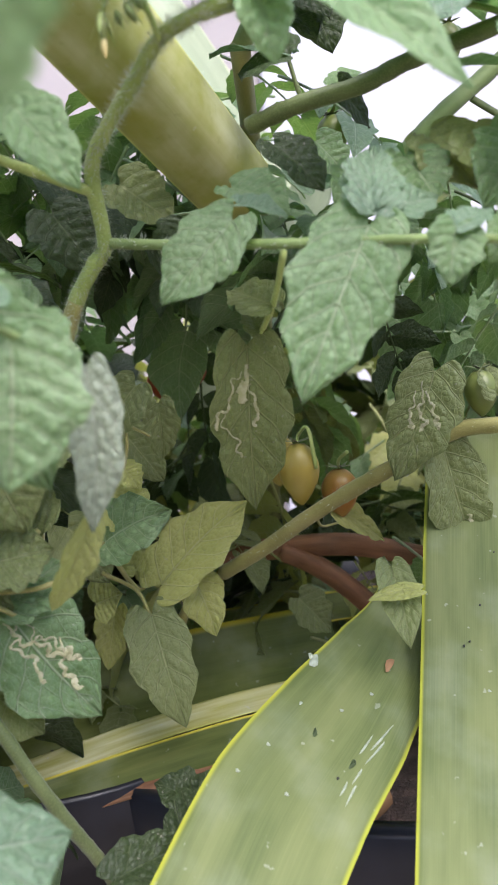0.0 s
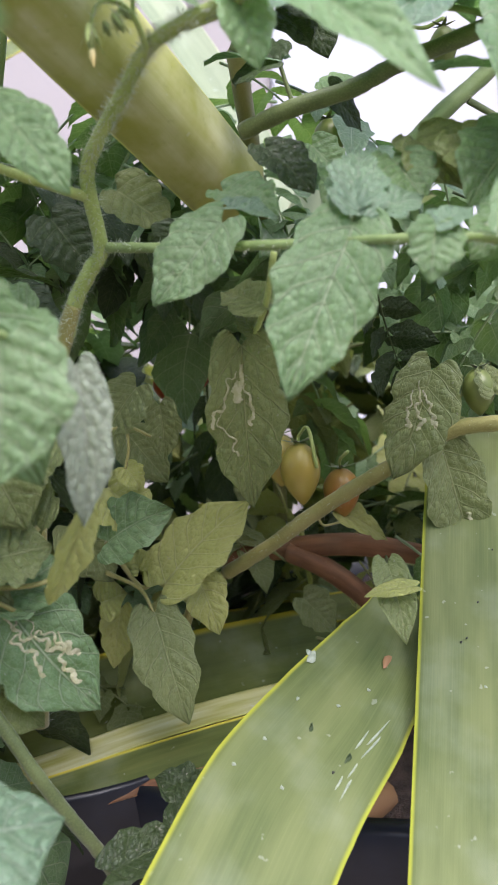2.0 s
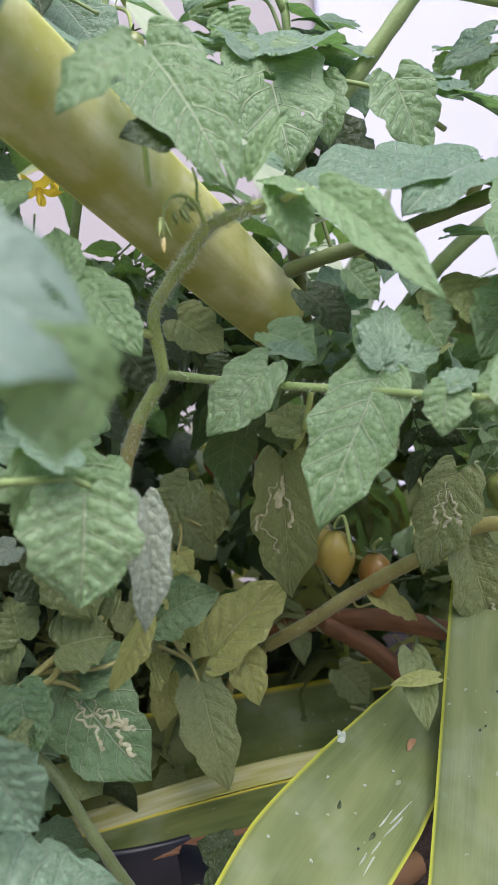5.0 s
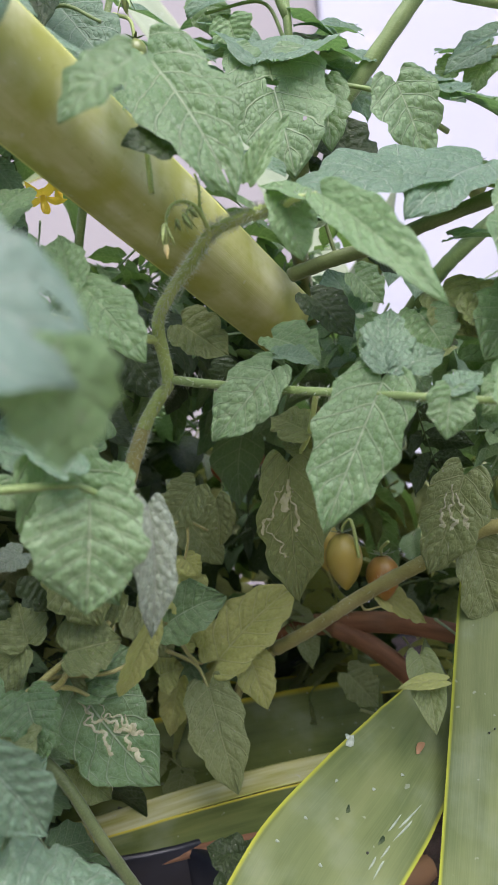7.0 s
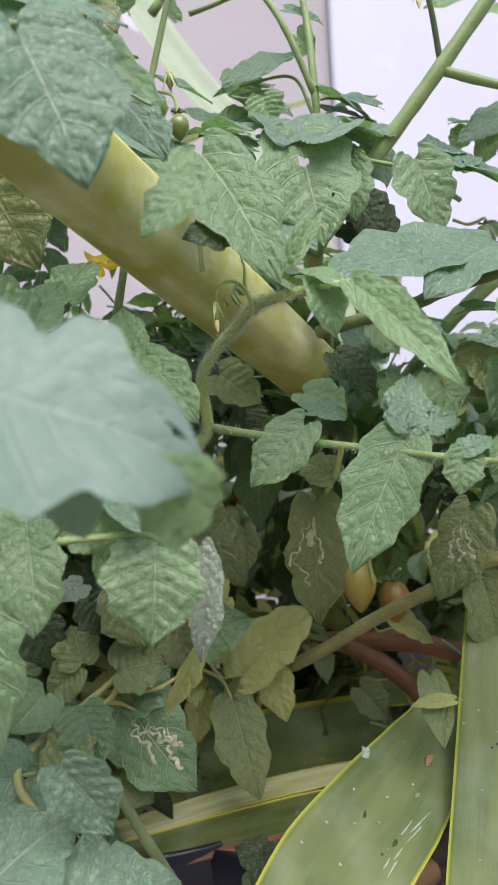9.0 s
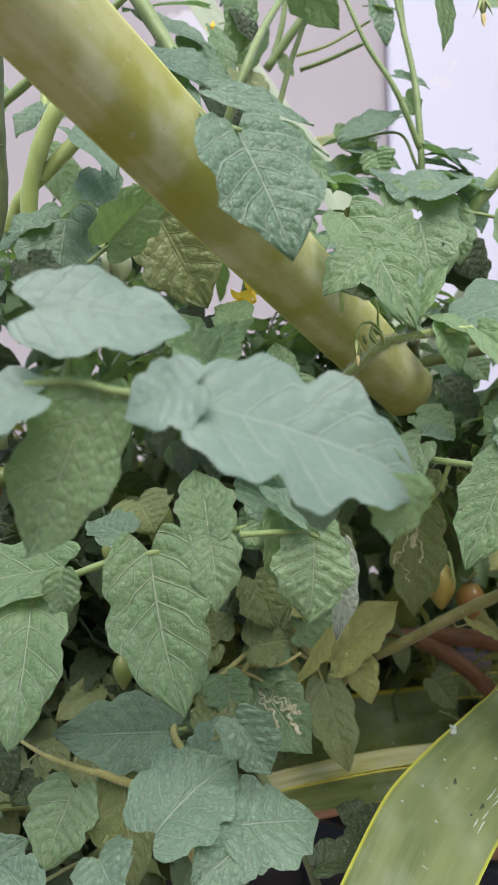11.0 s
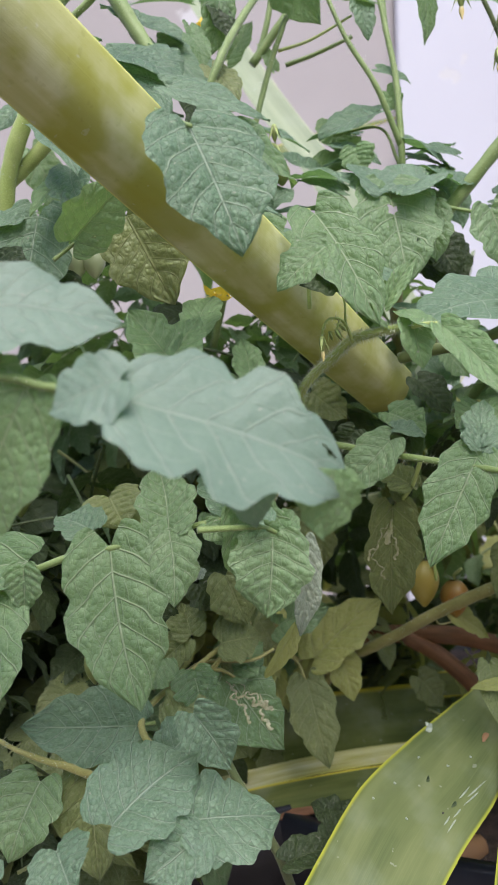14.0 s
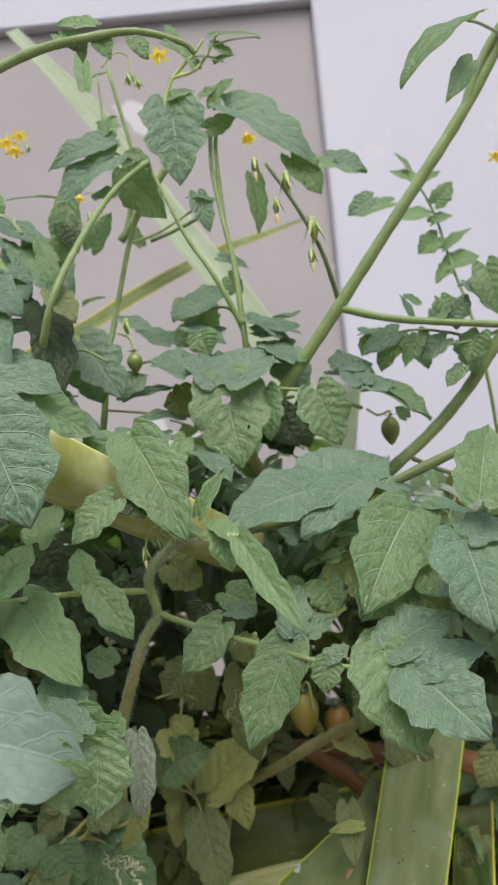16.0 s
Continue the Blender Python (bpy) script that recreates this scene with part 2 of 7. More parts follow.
def thing(name, at, label, category, group=""):
    """An Empty at the foot of a thing."""
    ob = new(name)
    ob.empty_display_size = 0.05
    ob.location = at
    WORLD_AT[ob] = Vector(at)
    return tagged(ob, label, category, group)


def part(name, mesh, mat, parent, at=(0, 0, 0), label=""):
    """One mesh under a thing or a part; its vertices are relative to at, in the world."""
    ob = new(name, mesh)
    if not mesh.materials:
        mesh.materials.append(mat)
    for p in mesh.polygons:
        p.use_smooth = True
    at = Vector(at)
    WORLD_AT[ob] = at
    if parent is not None:
        ob.parent = parent
        ob.location = at - WORLD_AT[parent]
    else:
        ob.location = at
    if label:
        ob["label"] = label
    return ob


def flat_mesh(name, verts, faces, uvs=None):
    me = bpy.data.meshes.new(name)
    me.from_pydata([tuple(v) for v in verts], [], faces)
    if uvs is not None:
        layer = me.uv_layers.new(name="UVMap")
        for loop in me.loops:
            layer.data[loop.index].uv = uvs[loop.vertex_index]
    me.update()
    return me


def spline(points, steps=8):
    """A smooth line through the points."""
    p = [Vector(q) for q in points]
    if len(p) == 2:
        return [p[0].lerp(p[1], i / steps) for i in range(steps + 1)]
    p = [2 * p[0] - p[1]] + p + [2 * p[-1] - p[-2]]
    out = []
    for i in range(1, len(p) - 2):
        for k in range(steps):
            t = k / steps
            a, b, c, d = p[i - 1], p[i], p[i + 1], p[i + 2]
            out.append(0.5 * (2 * b + (c - a) * t + (2 * a - 5 * b + 4 * c - d) * t * t + (3 * b - a - 3 * c + d) * t ** 3))
    return out + [p[-2]]


def tube_mesh(name, points, r0, r1, sides=9, steps=8, hairs=0, seed=1, bumps=0.06, mat=None):
    """A tapering, slightly uneven stalk; hairs: how many fine hairs stand on it."""
    line = spline(points, steps)
    rnd = random.Random(seed)
    origin = line[0].copy()
    verts, faces = [], []
    axis = (line[1] - line[0]).normalized()
    side = axis.orthogonal().normalized()
    frames = []
    for i, c in enumerate(line):
        a = (line[min(i + 1, len(line) - 1)] - line[max(i - 1, 0)]).normalized()
        side = (side - a * side.dot(a)).normalized()
        up = a.cross(side)
        k = i / (len(line) - 1)
        r = (r0 + (r1 - r0) * k) * (1 + bumps * (rnd.random() - 0.5) * 2)
        frames.append((c, a, side.copy(), up, r))
        for j in range(sides):
            w = 2 * math.pi * j / sides
            q = r * (1 + 0.05 * math.sin(3 * w + seed))
            verts.append(c - origin + side * q * math.cos(w) + up * q * math.sin(w))
    for i in range(len(line) - 1):
        for j in range(sides):
            faces.append((i * sides + j, i * sides + (j + 1) % sides, (i + 1) * sides + (j + 1) % sides, (i + 1) * sides + j))
    faces.append(tuple(range(sides))[::-1])
    faces.append(tuple(range((len(line) - 1) * sides, len(line) * sides)))
    count = len(faces)
    for h in range(hairs):
        f = rnd.random() * (len(frames) - 1.001)
        c, a, s, u, r = frames[int(f)]
        c = c.lerp(frames[int(f) + 1][0], f % 1) - origin
        w = rnd.random() * 6.283
        d = (s * math.cos(w) + u * math.sin(w) + a * (rnd.random() - 0.5) * 0.7).normalized()
        t = d.cross(a).normalized() * 0.00019
        b = c + (s * math.cos(w) + u * math.sin(w)) * r * 0.9
        k = len(verts)
        verts += [b + t, b - t, b + d * (0.0018 + 0.0026 * rnd.random()), b + a * 0.00009]
        faces += [(k, k + 1, k + 2), (k + 1, k + 3, k + 2)]
    me = flat_mesh(name, verts, faces)
    if hairs:
        me.materials.append(mat or STEM)
        me.materials.append(HAIR)
        for i, p in enumerate(me.polygons):
            p.material_index = 1 if i >= count else 0
    return me, origin


class Blade:
    """The surface of one leaflet: point(u, v) with u from base to tip and v across, -1 to 1."""

    def __init__(self, base, tip, width, facing, seed=0, fold=0.22, curl=0.12, lobes=0.15, cup=0.0, quilt=0.9, hook=0.0, heart=0.16):
        self.b, tip = Vector(base), Vector(tip)
        self.axis = tip - self.b
        self.length = self.axis.length
        self.axis.normalize()
        n = Vector(facing)
        self.n = (n - self.axis * n.dot(self.axis)).normalized()
        self.side = self.n.cross(self.axis)
        self.half, self.fold, self.curl, self.lobes, self.cup, self.quilt, self.hook = width / 2, fold, curl, lobes, cup, quilt, hook
        self.rnd = random.Random(seed)
        self.ph = [self.rnd.random() * 6.28 for _ in range(6)]
        self.skew = (self.rnd.random() - 0.5) * 0.12
        self.bend = (self.rnd.random() - 0.5) * 0.14
        self.waves = 2.3 + 1.3 * self.rnd.random()
        self.seed, self.heart = seed, heart

    def half_width(self, u, s):
        if u < 0.36:
            w = 0.42 + 0.58 * math.sqrt(max(0.0, 1 - (1 - u / 0.36) ** 2))
        else:
            q = (u - 0.36) / 0.64
            w = (1 - q ** 2.3) * (1 - 0.06 * q)
        k = 0.5 + 0.5 * math.sin(2 * math.pi * u * self.waves + self.ph[0 if s > 0 else 1])
        tooth = 1 + 1.3 * self.lobes * (k ** 0.6 - 0.5) * min(1, u * 3.5) + 0.16 * self.lobes * math.sin(u * 47 + self.ph[2 if s > 0 else 3])
        return w * tooth * (1 + self.skew * s)

    def point(self, u, v):
        s = 1 if v >= 0 else -1
        hw = self.half_width(u, s) * self.half
        x = v * hw + self.bend * self.length * math.sin(math.pi * u) * 0.5
        lobe = math.sin(0.5 * math.pi * abs(v) ** 1.15) * max(0.0, 1 - u * 1.8) ** 1.6
        y = u * self.length - self.heart * min(self.length, 3 * self.half) * lobe - 0.10 * abs(v) * hw * u
        a = abs(v)
        ph = u * 6.5 - a * 1.8
        fr = ph - math.floor(ph)
        bulge = math.sin(math.pi * fr) ** 0.7 * math.sin(math.pi * min(1, a * 1.02)) ** 0.5
        bulge *= 0.35 + 0.65 * abs(math.sin(math.pi * (a * 2.7 + 0.37 * math.floor(ph)))) ** 0.6
        z = self.fold * a * hw - self.curl * self.length * (u - 0.35) ** 2 * 1.6
        z -= self.cup * (v * hw) ** 2 / max(self.half, 1e-4)
        z += self.quilt * 0.10 * self.half * bulge
        z += 0.07 * self.half * a ** 2 * math.sin(u * 11 + self.ph[4] + s)
        z += 0.10 * self.half * a * math.sin(u * 4 + self.ph[5] + 2 * s)
        z -= self.hook * self.length * max(0.0, u - 0.7) ** 2 * 5
        return self.b + self.side * x + self.axis * y + self.n * z


def blade_mesh(name, blade, nu=46, nv=26):
    verts, uvs, faces = [], [], []
    for i in range(nu + 1):
        u = (i / nu) ** 1.15
        for j in range(nv + 1):
            v = -1 + 2 * j / nv
            verts.append(blade.point(u, v) - blade.b)
            uvs.append((u, 0.5 + 0.5 * v))
    for i in range(nu):
        for j in range(nv):
            k = i * (nv + 1) + j
            faces.append((k, k + 1, k + nv + 2, k + nv + 1))
    return flat_mesh(name, verts, faces, uvs)


COUNT = [0]


def leaflet(parent, base, tip, width, facing, mat=None, name="leaflet", label="", mines=(), hole=None, **shape):
    """One leaflet of a tomato leaf, from where its stalk meets it to its tip."""
    COUNT[0] += 1
    shape.setdefault("seed", COUNT[0])
    b = Blade(base, tip, width, facing, **shape)
    me = blade_mesh(name, b)
    if hole:
        bm = bmesh.new()
        bm.from_mesh(me)
        gone = []
        layer = bm.loops.layers.uv.active
        for f in bm.faces:
            u = sum(q[layer].uv[0] for q in f.loops) / 4
            v = sum(q[layer].uv[1] for q in f.loops) / 4
            if any(((u - hu) / hr) ** 2 + ((v - hv) / (hr * 1.2)) ** 2 < 1 for hu, hv, hr in hole):
                gone.append(f)
        bmesh.ops.delete(bm, geom=gone, context="FACES")
        bm.to_mesh(me)
        bm.free()
    ob = part(name, me, mat or LEAF, parent, base, label)
    for k, (u0, v0, way, turns, wide) in enumerate(mines):
        mine(ob, b, u0, v0, way, turns, wide, k + 7 * COUNT[0])
    return ob


def mine(parent, b, u, v, way, turns, wide, seed):
    """The pale winding gallery of a leaf miner, a thin raised ribbon on the leaf."""
    rnd = random.Random(seed)
    pts, h, turn = [], way, 0.0
    for i in range(turns * 6):
        pts.append((u, v))
        turn = 0.6 * turn + 1.1 * (rnd.random() - 0.5)
        h = way + 0.55 * math.sin(i * 0.21 + seed) + 0.7 * math.sin(i * 0.47 + 2 * seed) + turn
        u = min(0.93, max(0.05, u + 0.0085 * math.cos(h)))
        v = min(0.85, max(-0.85, v + 0.030 * math.sin(h)))
    verts, faces = [], []
    for i, (pu, pv) in enumerate(pts):
        c = b.point(pu, pv)
        q, p = pts[min(i + 1, len(pts) - 1)], pts[max(i - 1, 0)]
        t = (b.point(*q) - b.point(*p)).normalized()
        s = b.n.cross(t).normalized() * wide * (0.5 + 1.2 * (i / len(pts))) * (0.55 + 0.9 * rnd.random())
        up = b.n * 0.0007
        verts += [c - s - b.b + up * 0.4, c + up - b.b, c + s - b.b + up * 0.4]
    for i in range(len(pts) - 1):
        k = 3 * i
        faces += [(k, k + 1, k + 4, k + 3), (k + 1, k + 2, k + 5, k + 4)]
    part("leaf_mine", flat_mesh("leaf_mine", verts, faces), MINE, parent.parent, b.b, "pale winding leaf-miner trail")


def leaf(plant, points, r0=0.0018, r1=0.001, mat=None, hairs=0, label=""):
    """The stalk of a compound leaf; its leaflets hang on it."""
    me, at = tube_mesh("leaf", points, r0, r1, hairs=hairs, seed=len(points) + COUNT[0], sides=8, mat=mat)
    return part("leaf", me, mat or STEM, plant, at, label)


def stem(plant, points, r0, r1, mat=None, hairs=0, name="stem", label="", bumps=0.06):
    me, at = tube_mesh(name, points, r0, r1, sides=12, hairs=hairs, seed=len(points) + COUNT[0], bumps=bumps, mat=mat)
    COUNT[0] += 1
    return part(name, me, mat or STEM, plant, at, label)


def lathe(name, profile, at, axis, wobble=0.0, sides=20, seed=0):
    """A turned shape: (height, radius) pairs along axis."""
    axis = Vector(axis).normalized()
    s = axis.orthogonal().normalized()
    t = axis.cross(s)
    verts, faces = [], []
    for i, (h, r) in enumerate(profile):
        for j in range(sides):
            w = 2 * math.pi * j / sides
            q = r * (1 + wobble * math.sin(3 * w + seed) + wobble * 0.6 * math.sin(2 * w + 1.7 * seed))
            verts.append(axis * h + s * q * math.cos(w) + t * q * math.sin(w))
    for i in range(len(profile) - 1):
        for j in range(sides):
            faces.append((i * sides + j, i * sides + (j + 1) % sides, (i + 1) * sides + (j + 1) % sides, (i + 1) * sides + j))
    return flat_mesh(name, verts, faces)


def fruit(plant, top, length, radius, mat, axis=(0.05, 0, -1), label="", stalk=None):
    """A plum tomato hanging from its green star."""
    prof = [(0, radius * 0.05)] + [(length * k, radius * math.sin(math.pi * min(1, (k * 0.965 + 0.03)) ** 0.82) ** 0.75) for k in (0.02, 0.06, 0.12, 0.2, 0.3, 0.42, 0.54, 0.66, 0.77, 0.86, 0.93, 0.97)] + [(length, radius * 0.03)]
    COUNT[0] += 1
    ob = part("fruit", lathe("fruit", prof, top, axis, 0.015, 22, COUNT[0]), mat, plant, top, label)
    a = Vector(axis).normalized()
    verts, faces = [], []
    s = a.orthogonal().normalized()
    t = a.cross(s)
    for k in range(5):
        w = k * 1.2566 + COUNT[0]
        d = s * math.cos(w) + t * math.sin(w)
        e = a.cross(d)
        q = len(verts)
        r = radius
        verts += [e * r * 0.16, -e * r * 0.16, d * r * 0.5 + e * r * 0.13 - a * 0.001, d * r * 0.5 - e * r * 0.13 - a * 0.001, d * r * 0.95 - a * r * 0.25, d * r * 0.5 - a * 0.0018]
        faces += [(q, q + 1, q + 5), (q, q + 5, q + 2), (q + 1, q + 3, q + 5), (q + 2, q + 5, q + 4), (q + 5, q + 3, q + 4)]
    part("calyx", flat_mesh("calyx", verts, faces), STEM_DARK, ob, Vector(top) - a * 0.0006)
    if stalk:
        me, at = tube_mesh("fruit_stalk", [top, *stalk], 0.0011, 0.0013, sides=7, seed=COUNT[0])
        part("fruit_stalk", me, STEM, ob, at)
    return ob


def flower(plant, at, axis, size, mat=None, petals=5, open_angle=0.9):
    """A star-shaped yellow flower with reflexed petals and a cone of anthers."""
    COUNT[0] += 1
    a = Vector(axis).normalized()
    s = a.orthogonal().normalized()
    t = a.cross(s)
    cone = part("flower", lathe("flower", [(-size * 0.2, size * 0.02), (0, size * 0.10), (size * 0.5, size * 0.08), (size * 0.8, size * 0.01)], at, a, 0.05, 10), PETAL, plant, at, "yellow tomato flower")
    for k in range(petals):
        w = k * 6.2832 / petals + COUNT[0]
        d = s * math.cos(w) + t * math.sin(w)
        e = a.cross(d)
        verts = []
        for i in range(6):
            q = i / 5
            c = d * size * (0.1 + 0.75 * q * math.sin(open_angle)) + a * size * (0.75 * q * math.cos(open_angle)) - a * size * 0.35 * q * q
            hw = size * 0.16 * math.sin(math.pi * min(1, q * 0.85 + 0.15)) ** 0.8
            verts += [c - e * hw + a * hw * 0.3, c, c + e * hw + a * hw * 0.3]
        faces = []
        for i in range(5):
            q = 3 * i
            faces += [(q, q + 1, q + 4, q + 3), (q + 1, q + 2, q + 5, q + 4)]
        part("petal", flat_mesh("petal", verts, faces), mat or PETAL, cone, at)
    return cone


def bud(plant, at, axis, size, withered=False):
    """A closed bud: a green hood of sepals, with the shrivelled flower at its end where it has bloomed."""
    COUNT[0] += 1
    ob = part("bud", lathe("bud", [(0, size * 0.05), (size * 0.12, size * 0.16), (size * 0.4, size * 0.2), (size * 0.75, size * 0.13), (size, size * 0.02)], at, axis, 0.04, 12), FRUIT_GREEN, plant, at)
    a = Vector(axis).normalized()
    s = a.orthogonal().normalized()
    t = a.cross(s)
    verts, faces = [], []
    for k in range(5):
        w = k * 1.2566 + COUNT[0]
        d = s * math.cos(w) + t * math.sin(w)
        e = a.cross(d) * size * 0.07
        q = len(verts)
        verts += [d * size * 0.1 + e, d * size * 0.1 - e, d * size * 0.27 + a * size * 0.5 + e, d * size * 0.27 + a * size * 0.5 - e, d * size * 0.5 + a * size * 1.0]
        faces += [(q, q + 1, q + 3, q + 2), (q + 2, q + 3, q + 4)]
    part("sepal", flat_mesh("sepal", verts, faces), STEM, ob, at)
    if withered:
        end = Vector(at) + a * size * 0.9
        part("withered_petal", lathe("withered_petal", [(0, size * 0.09), (size * 0.25, size * 0.11), (size * 0.5, size * 0.05), (size * 0.62, size * 0.015)], end, a, 0.2, 8), PETAL_DRY, ob, end)
    return ob


def strap(plant, points, widths, facing, mat, keel=0.25, thick=0.004, name="leaf", label="", roll=0.0, nv=14, tipped=False):
    """A thick channelled strap leaf along a line: widths along it, facing the way its upper side looks; keel: how deep it is folded (minus: the keeled underside shows)."""
    line = spline(points, 10)
    n0 = Vector(facing).normalized()
    origin = line[0].copy()
    verts, uvs, faces = [], [], []
    total = len(line) - 1
    for i, c in enumerate(line):
        a = (line[min(i + 1, total)] - line[max(i - 1, 0)]).normalized()
        n = (n0 - a * n0.dot(a)).normalized()
        s = a.cross(n)
        k = i / total * (len(widths) - 1)
        lo = min(int(k), len(widths) - 2)
        w = widths[lo] + (widths[lo + 1] - widths[lo]) * (k - lo)
        if tipped:
            f = max(0.0, (i / total - 0.72) / 0.28)
            w *= max(0.02, (1 - f ** 1.4))
        for layer in (0, 1):
            for j in range(nv + 1):
                v = -1 + 2 * j / nv
                z = keel * w * 0.5 * (abs(v) ** (1.75 if keel < 0 else 1.6)) - keel * w * 0.25
                h = thick * (1 - 0.85 * abs(v) ** 3) * (0.5 if layer == 0 else -0.5)
                verts.append(c - origin + s * v * w / 2 + n * (z + h))
                uvs.append((i / total * 4, 0.5 + 0.5 * v))
    row = 2 * (nv + 1)
    for i in range(total):
        for j in range(nv):
            k = i * row + j
            faces.append((k, k + 1, k + row + 1, k + row))
            k += nv + 1
            faces.append((k + 1, k, k + row, k + row + 1))
        for j in (0, nv):
            k = i * row + j
            faces.append((k, k + nv + 1, k + nv + 1 + row, k + row) if j else (k + row, k + nv + 1 + row, k + nv + 1, k))
    for i in (0, total):
        for j in range(nv):
            k = i * row + j
            faces.append((k, k + nv + 1, k + nv + 2, k + 1) if i == 0 else (k + 1, k + nv + 2, k + nv + 1, k))
    return part(name, flat_mesh(name, verts, faces, uvs), mat, plant, origin, label)


def speck(parent, at, normal, length, width, mat, name, turn=0.0):
    """A small flattened drop lying on a surface."""
    n = Vector(normal).normalized()
    s = n.orthogonal().normalized()
    t = n.cross(s)
    s, t = s * math.cos(turn) + t * math.sin(turn), t * math.cos(turn) - s * math.sin(turn)
    verts, faces = [n * 0.0009], []
    for ring, h in ((0.6, 0.0007), (1.0, 0.0001)):
        for j in range(10):
            w = j * 0.62832
            q = ring * (1 + 0.18 * math.sin(3 * w + length * 9000))
            verts.append(s * q * length / 2 * math.cos(w) + t * q * width / 2 * math.sin(w) + n * h)
    for j in range(10):
        k = (j + 1) % 10
        faces += [(0, 1 + j, 1 + k), (1 + j, 11 + j, 11 + k, 1 + k)]
    return part(name, flat_mesh(name, verts, faces), mat, parent, Vector(at) + n * 0.0004)


def box(name, lo, hi, mat, parent=None, bevel=0.0):
    bm = bmesh.new()
    bmesh.ops.create_cube(bm, size=1)
    size = [h - l for l, h in zip(lo, hi)]
    mid = Vector([(h + l) / 2 for l, h in zip(lo, hi)])
    for v in bm.verts:
        v.co = Vector([c * s for c, s in zip(v.co, size)])
    if bevel:
        bmesh.ops.bevel(bm, geom=bm.edges[:], offset=bevel, segments=2, affect="EDGES")
    me = bpy.data.meshes.new(name)
    bm.to_mesh(me)
    bm.free()
    me.materials.append(mat)
    ob = part(name, me, mat, parent, mid)
    for p in me.polygons:
        p.use_smooth = False
    return ob

# ---- ground, wall and gate ----
bm = bmesh.new()
bmesh.ops.create_grid(bm, x_segments=60, y_segments=60, size=12)
for v in bm.verts:
    v.co.z = 0.02 * noise.noise(v.co * 1.3) - 0.02
me = bpy.data.meshes.new("ground")
bm.to_mesh(me)
bm.free()
tagged(part("ground", me, GROUND, None), "bare brown earth beside the wall", "ground", kind="structure")

WALL = pose(0.09, 2.05, 0, 0, 0, 8.5)


def on_wall(ob):
    ob.matrix_basis = WALL @ Matrix.Translation(ob.location)
    return ob


def wall_piece(name, lo, hi, mat, label, category):
    return tagged(on_wall(box(name, lo, hi, mat, None, 0.006)), label, category, kind="structure")


wall_piece("wall_north", (0.0, 0.0, 0), (4.0, 0.18, 3.2), WHITE_WALL, "white painted masonry wall with flaked patches", "wall")
wall_piece("wall_lintel", (-4.0, 0.0, 2.37), (-0.0, 0.18, 3.2), WHITE_WALL, "white painted masonry above the beige bay", "wall")
wall_piece("wall_bay", (-4.0, 0.035, 0), (0.0, 0.18, 2.37), BEIGE_WALL, "beige painted wall bay set back from the white wall", "wall")
# Unseen wall added behind the camera; it cuts off the low sky.
wall_piece("wall_south", (-6.0, -8.2, 0), (6.0, -8.0, 2.4), WHITE_WALL, "plain white wall added out of view", "wall")


# ---- pot ----
def pot(at, radius, height, label):
    prof = [(0, 0.0), (0, radius * 0.78), (height * 0.86, radius * 0.97), (height * 0.865, radius * 1.04), (height, radius * 1.06), (height + 0.004, radius * 1.05), (height, radius * 1.01), (height * 0.9, radius * 0.97), (height * 0.88, radius * 0.96)]
    ob = part("plant_pot", lathe("plant_pot", prof, at, (0, 0, 1), 0.0, 56), POT, None, at)
    tagged(ob, label, "plant pot")
    earth = part("potting_soil", lathe("potting_soil", [(height * 0.90, radius * 0.97), (height * 0.92, radius * 0.6), (height * 0.93, 0.0)], at, (0, 0, 1), 0.02, 40), SOIL, ob, at, "dark crumbly potting soil")
    return ob


pot((0.14, 0.83, 0), 0.40, 0.465, "wide black plastic plant pot full of dark soil")
pot((-0.19, 0.655, 0), 0.185, 0.47, "small black plastic plant pot beside a wider one")


def fill_leaf(name, seed):
    """A whole compound leaf in one small mesh, for the mass of foliage behind: a stalk along +x with seven leaflets."""
    rnd = random.Random(seed)
    verts, uvs, faces = [], [], []
    length = 0.11
    spots = [(0.32, 1), (0.36, -1), (0.58, 1), (0.64, -1), (0.84, 1), (0.88, -1), (1.0, 0)]
    for f, s in spots:
        b = Vector((f * length, 0.004 * s, -0.25 * length * f * f))
        size = (0.042 if s else 0.058) * (0.7 + 0.5 * rnd.random())
        d = Vector((0.45, 0.9 * s, -0.35)) if s else Vector((1, 0.1, -0.6))
        blade = Blade(b, b + d.normalized() * size, size * 0.62, (0.2 * rnd.random(), 0.2 * s, 1), seed=seed * 9 + len(verts), fold=0.3, curl=0.25, lobes=0.2)
        k0 = len(verts)
        nu, nv = 10, 6
        for i in range(nu + 1):
            for j in range(nv + 1):
                verts.append(blade.point(i / nu, -1 + 2 * j / nv))
                uvs.append((i / nu, j / nv))
        for i in range(nu):
            for j in range(nv):
                k = k0 + i * (nv + 1) + j
                faces.append((k, k + 1, k + nv + 2, k + nv + 1))
    k0 = len(verts)
    for i in range(9):
        x = i / 8 * length
        r = 0.0013 - 0.0006 * i / 8
        for j in range(5):
            w = j * 1.2566
            verts.append(Vector((x, r * math.cos(w), -0.25 * length * (i / 8) ** 2 + r * math.sin(w))))
            uvs.append((0.5, 0.5))
    for i in range(8):
        for j in range(5):
            faces.append((k0 + i * 5 + j, k0 + i * 5 + (j + 1) % 5, k0 + i * 5 + 5 + (j + 1) % 5, k0 + i * 5 + 5 + j))
    me = flat_mesh(name, verts, faces, uvs)
    return me


# Kinds 1 and 4 are dark: their colour holds the crown's inner shade.
FILL = []
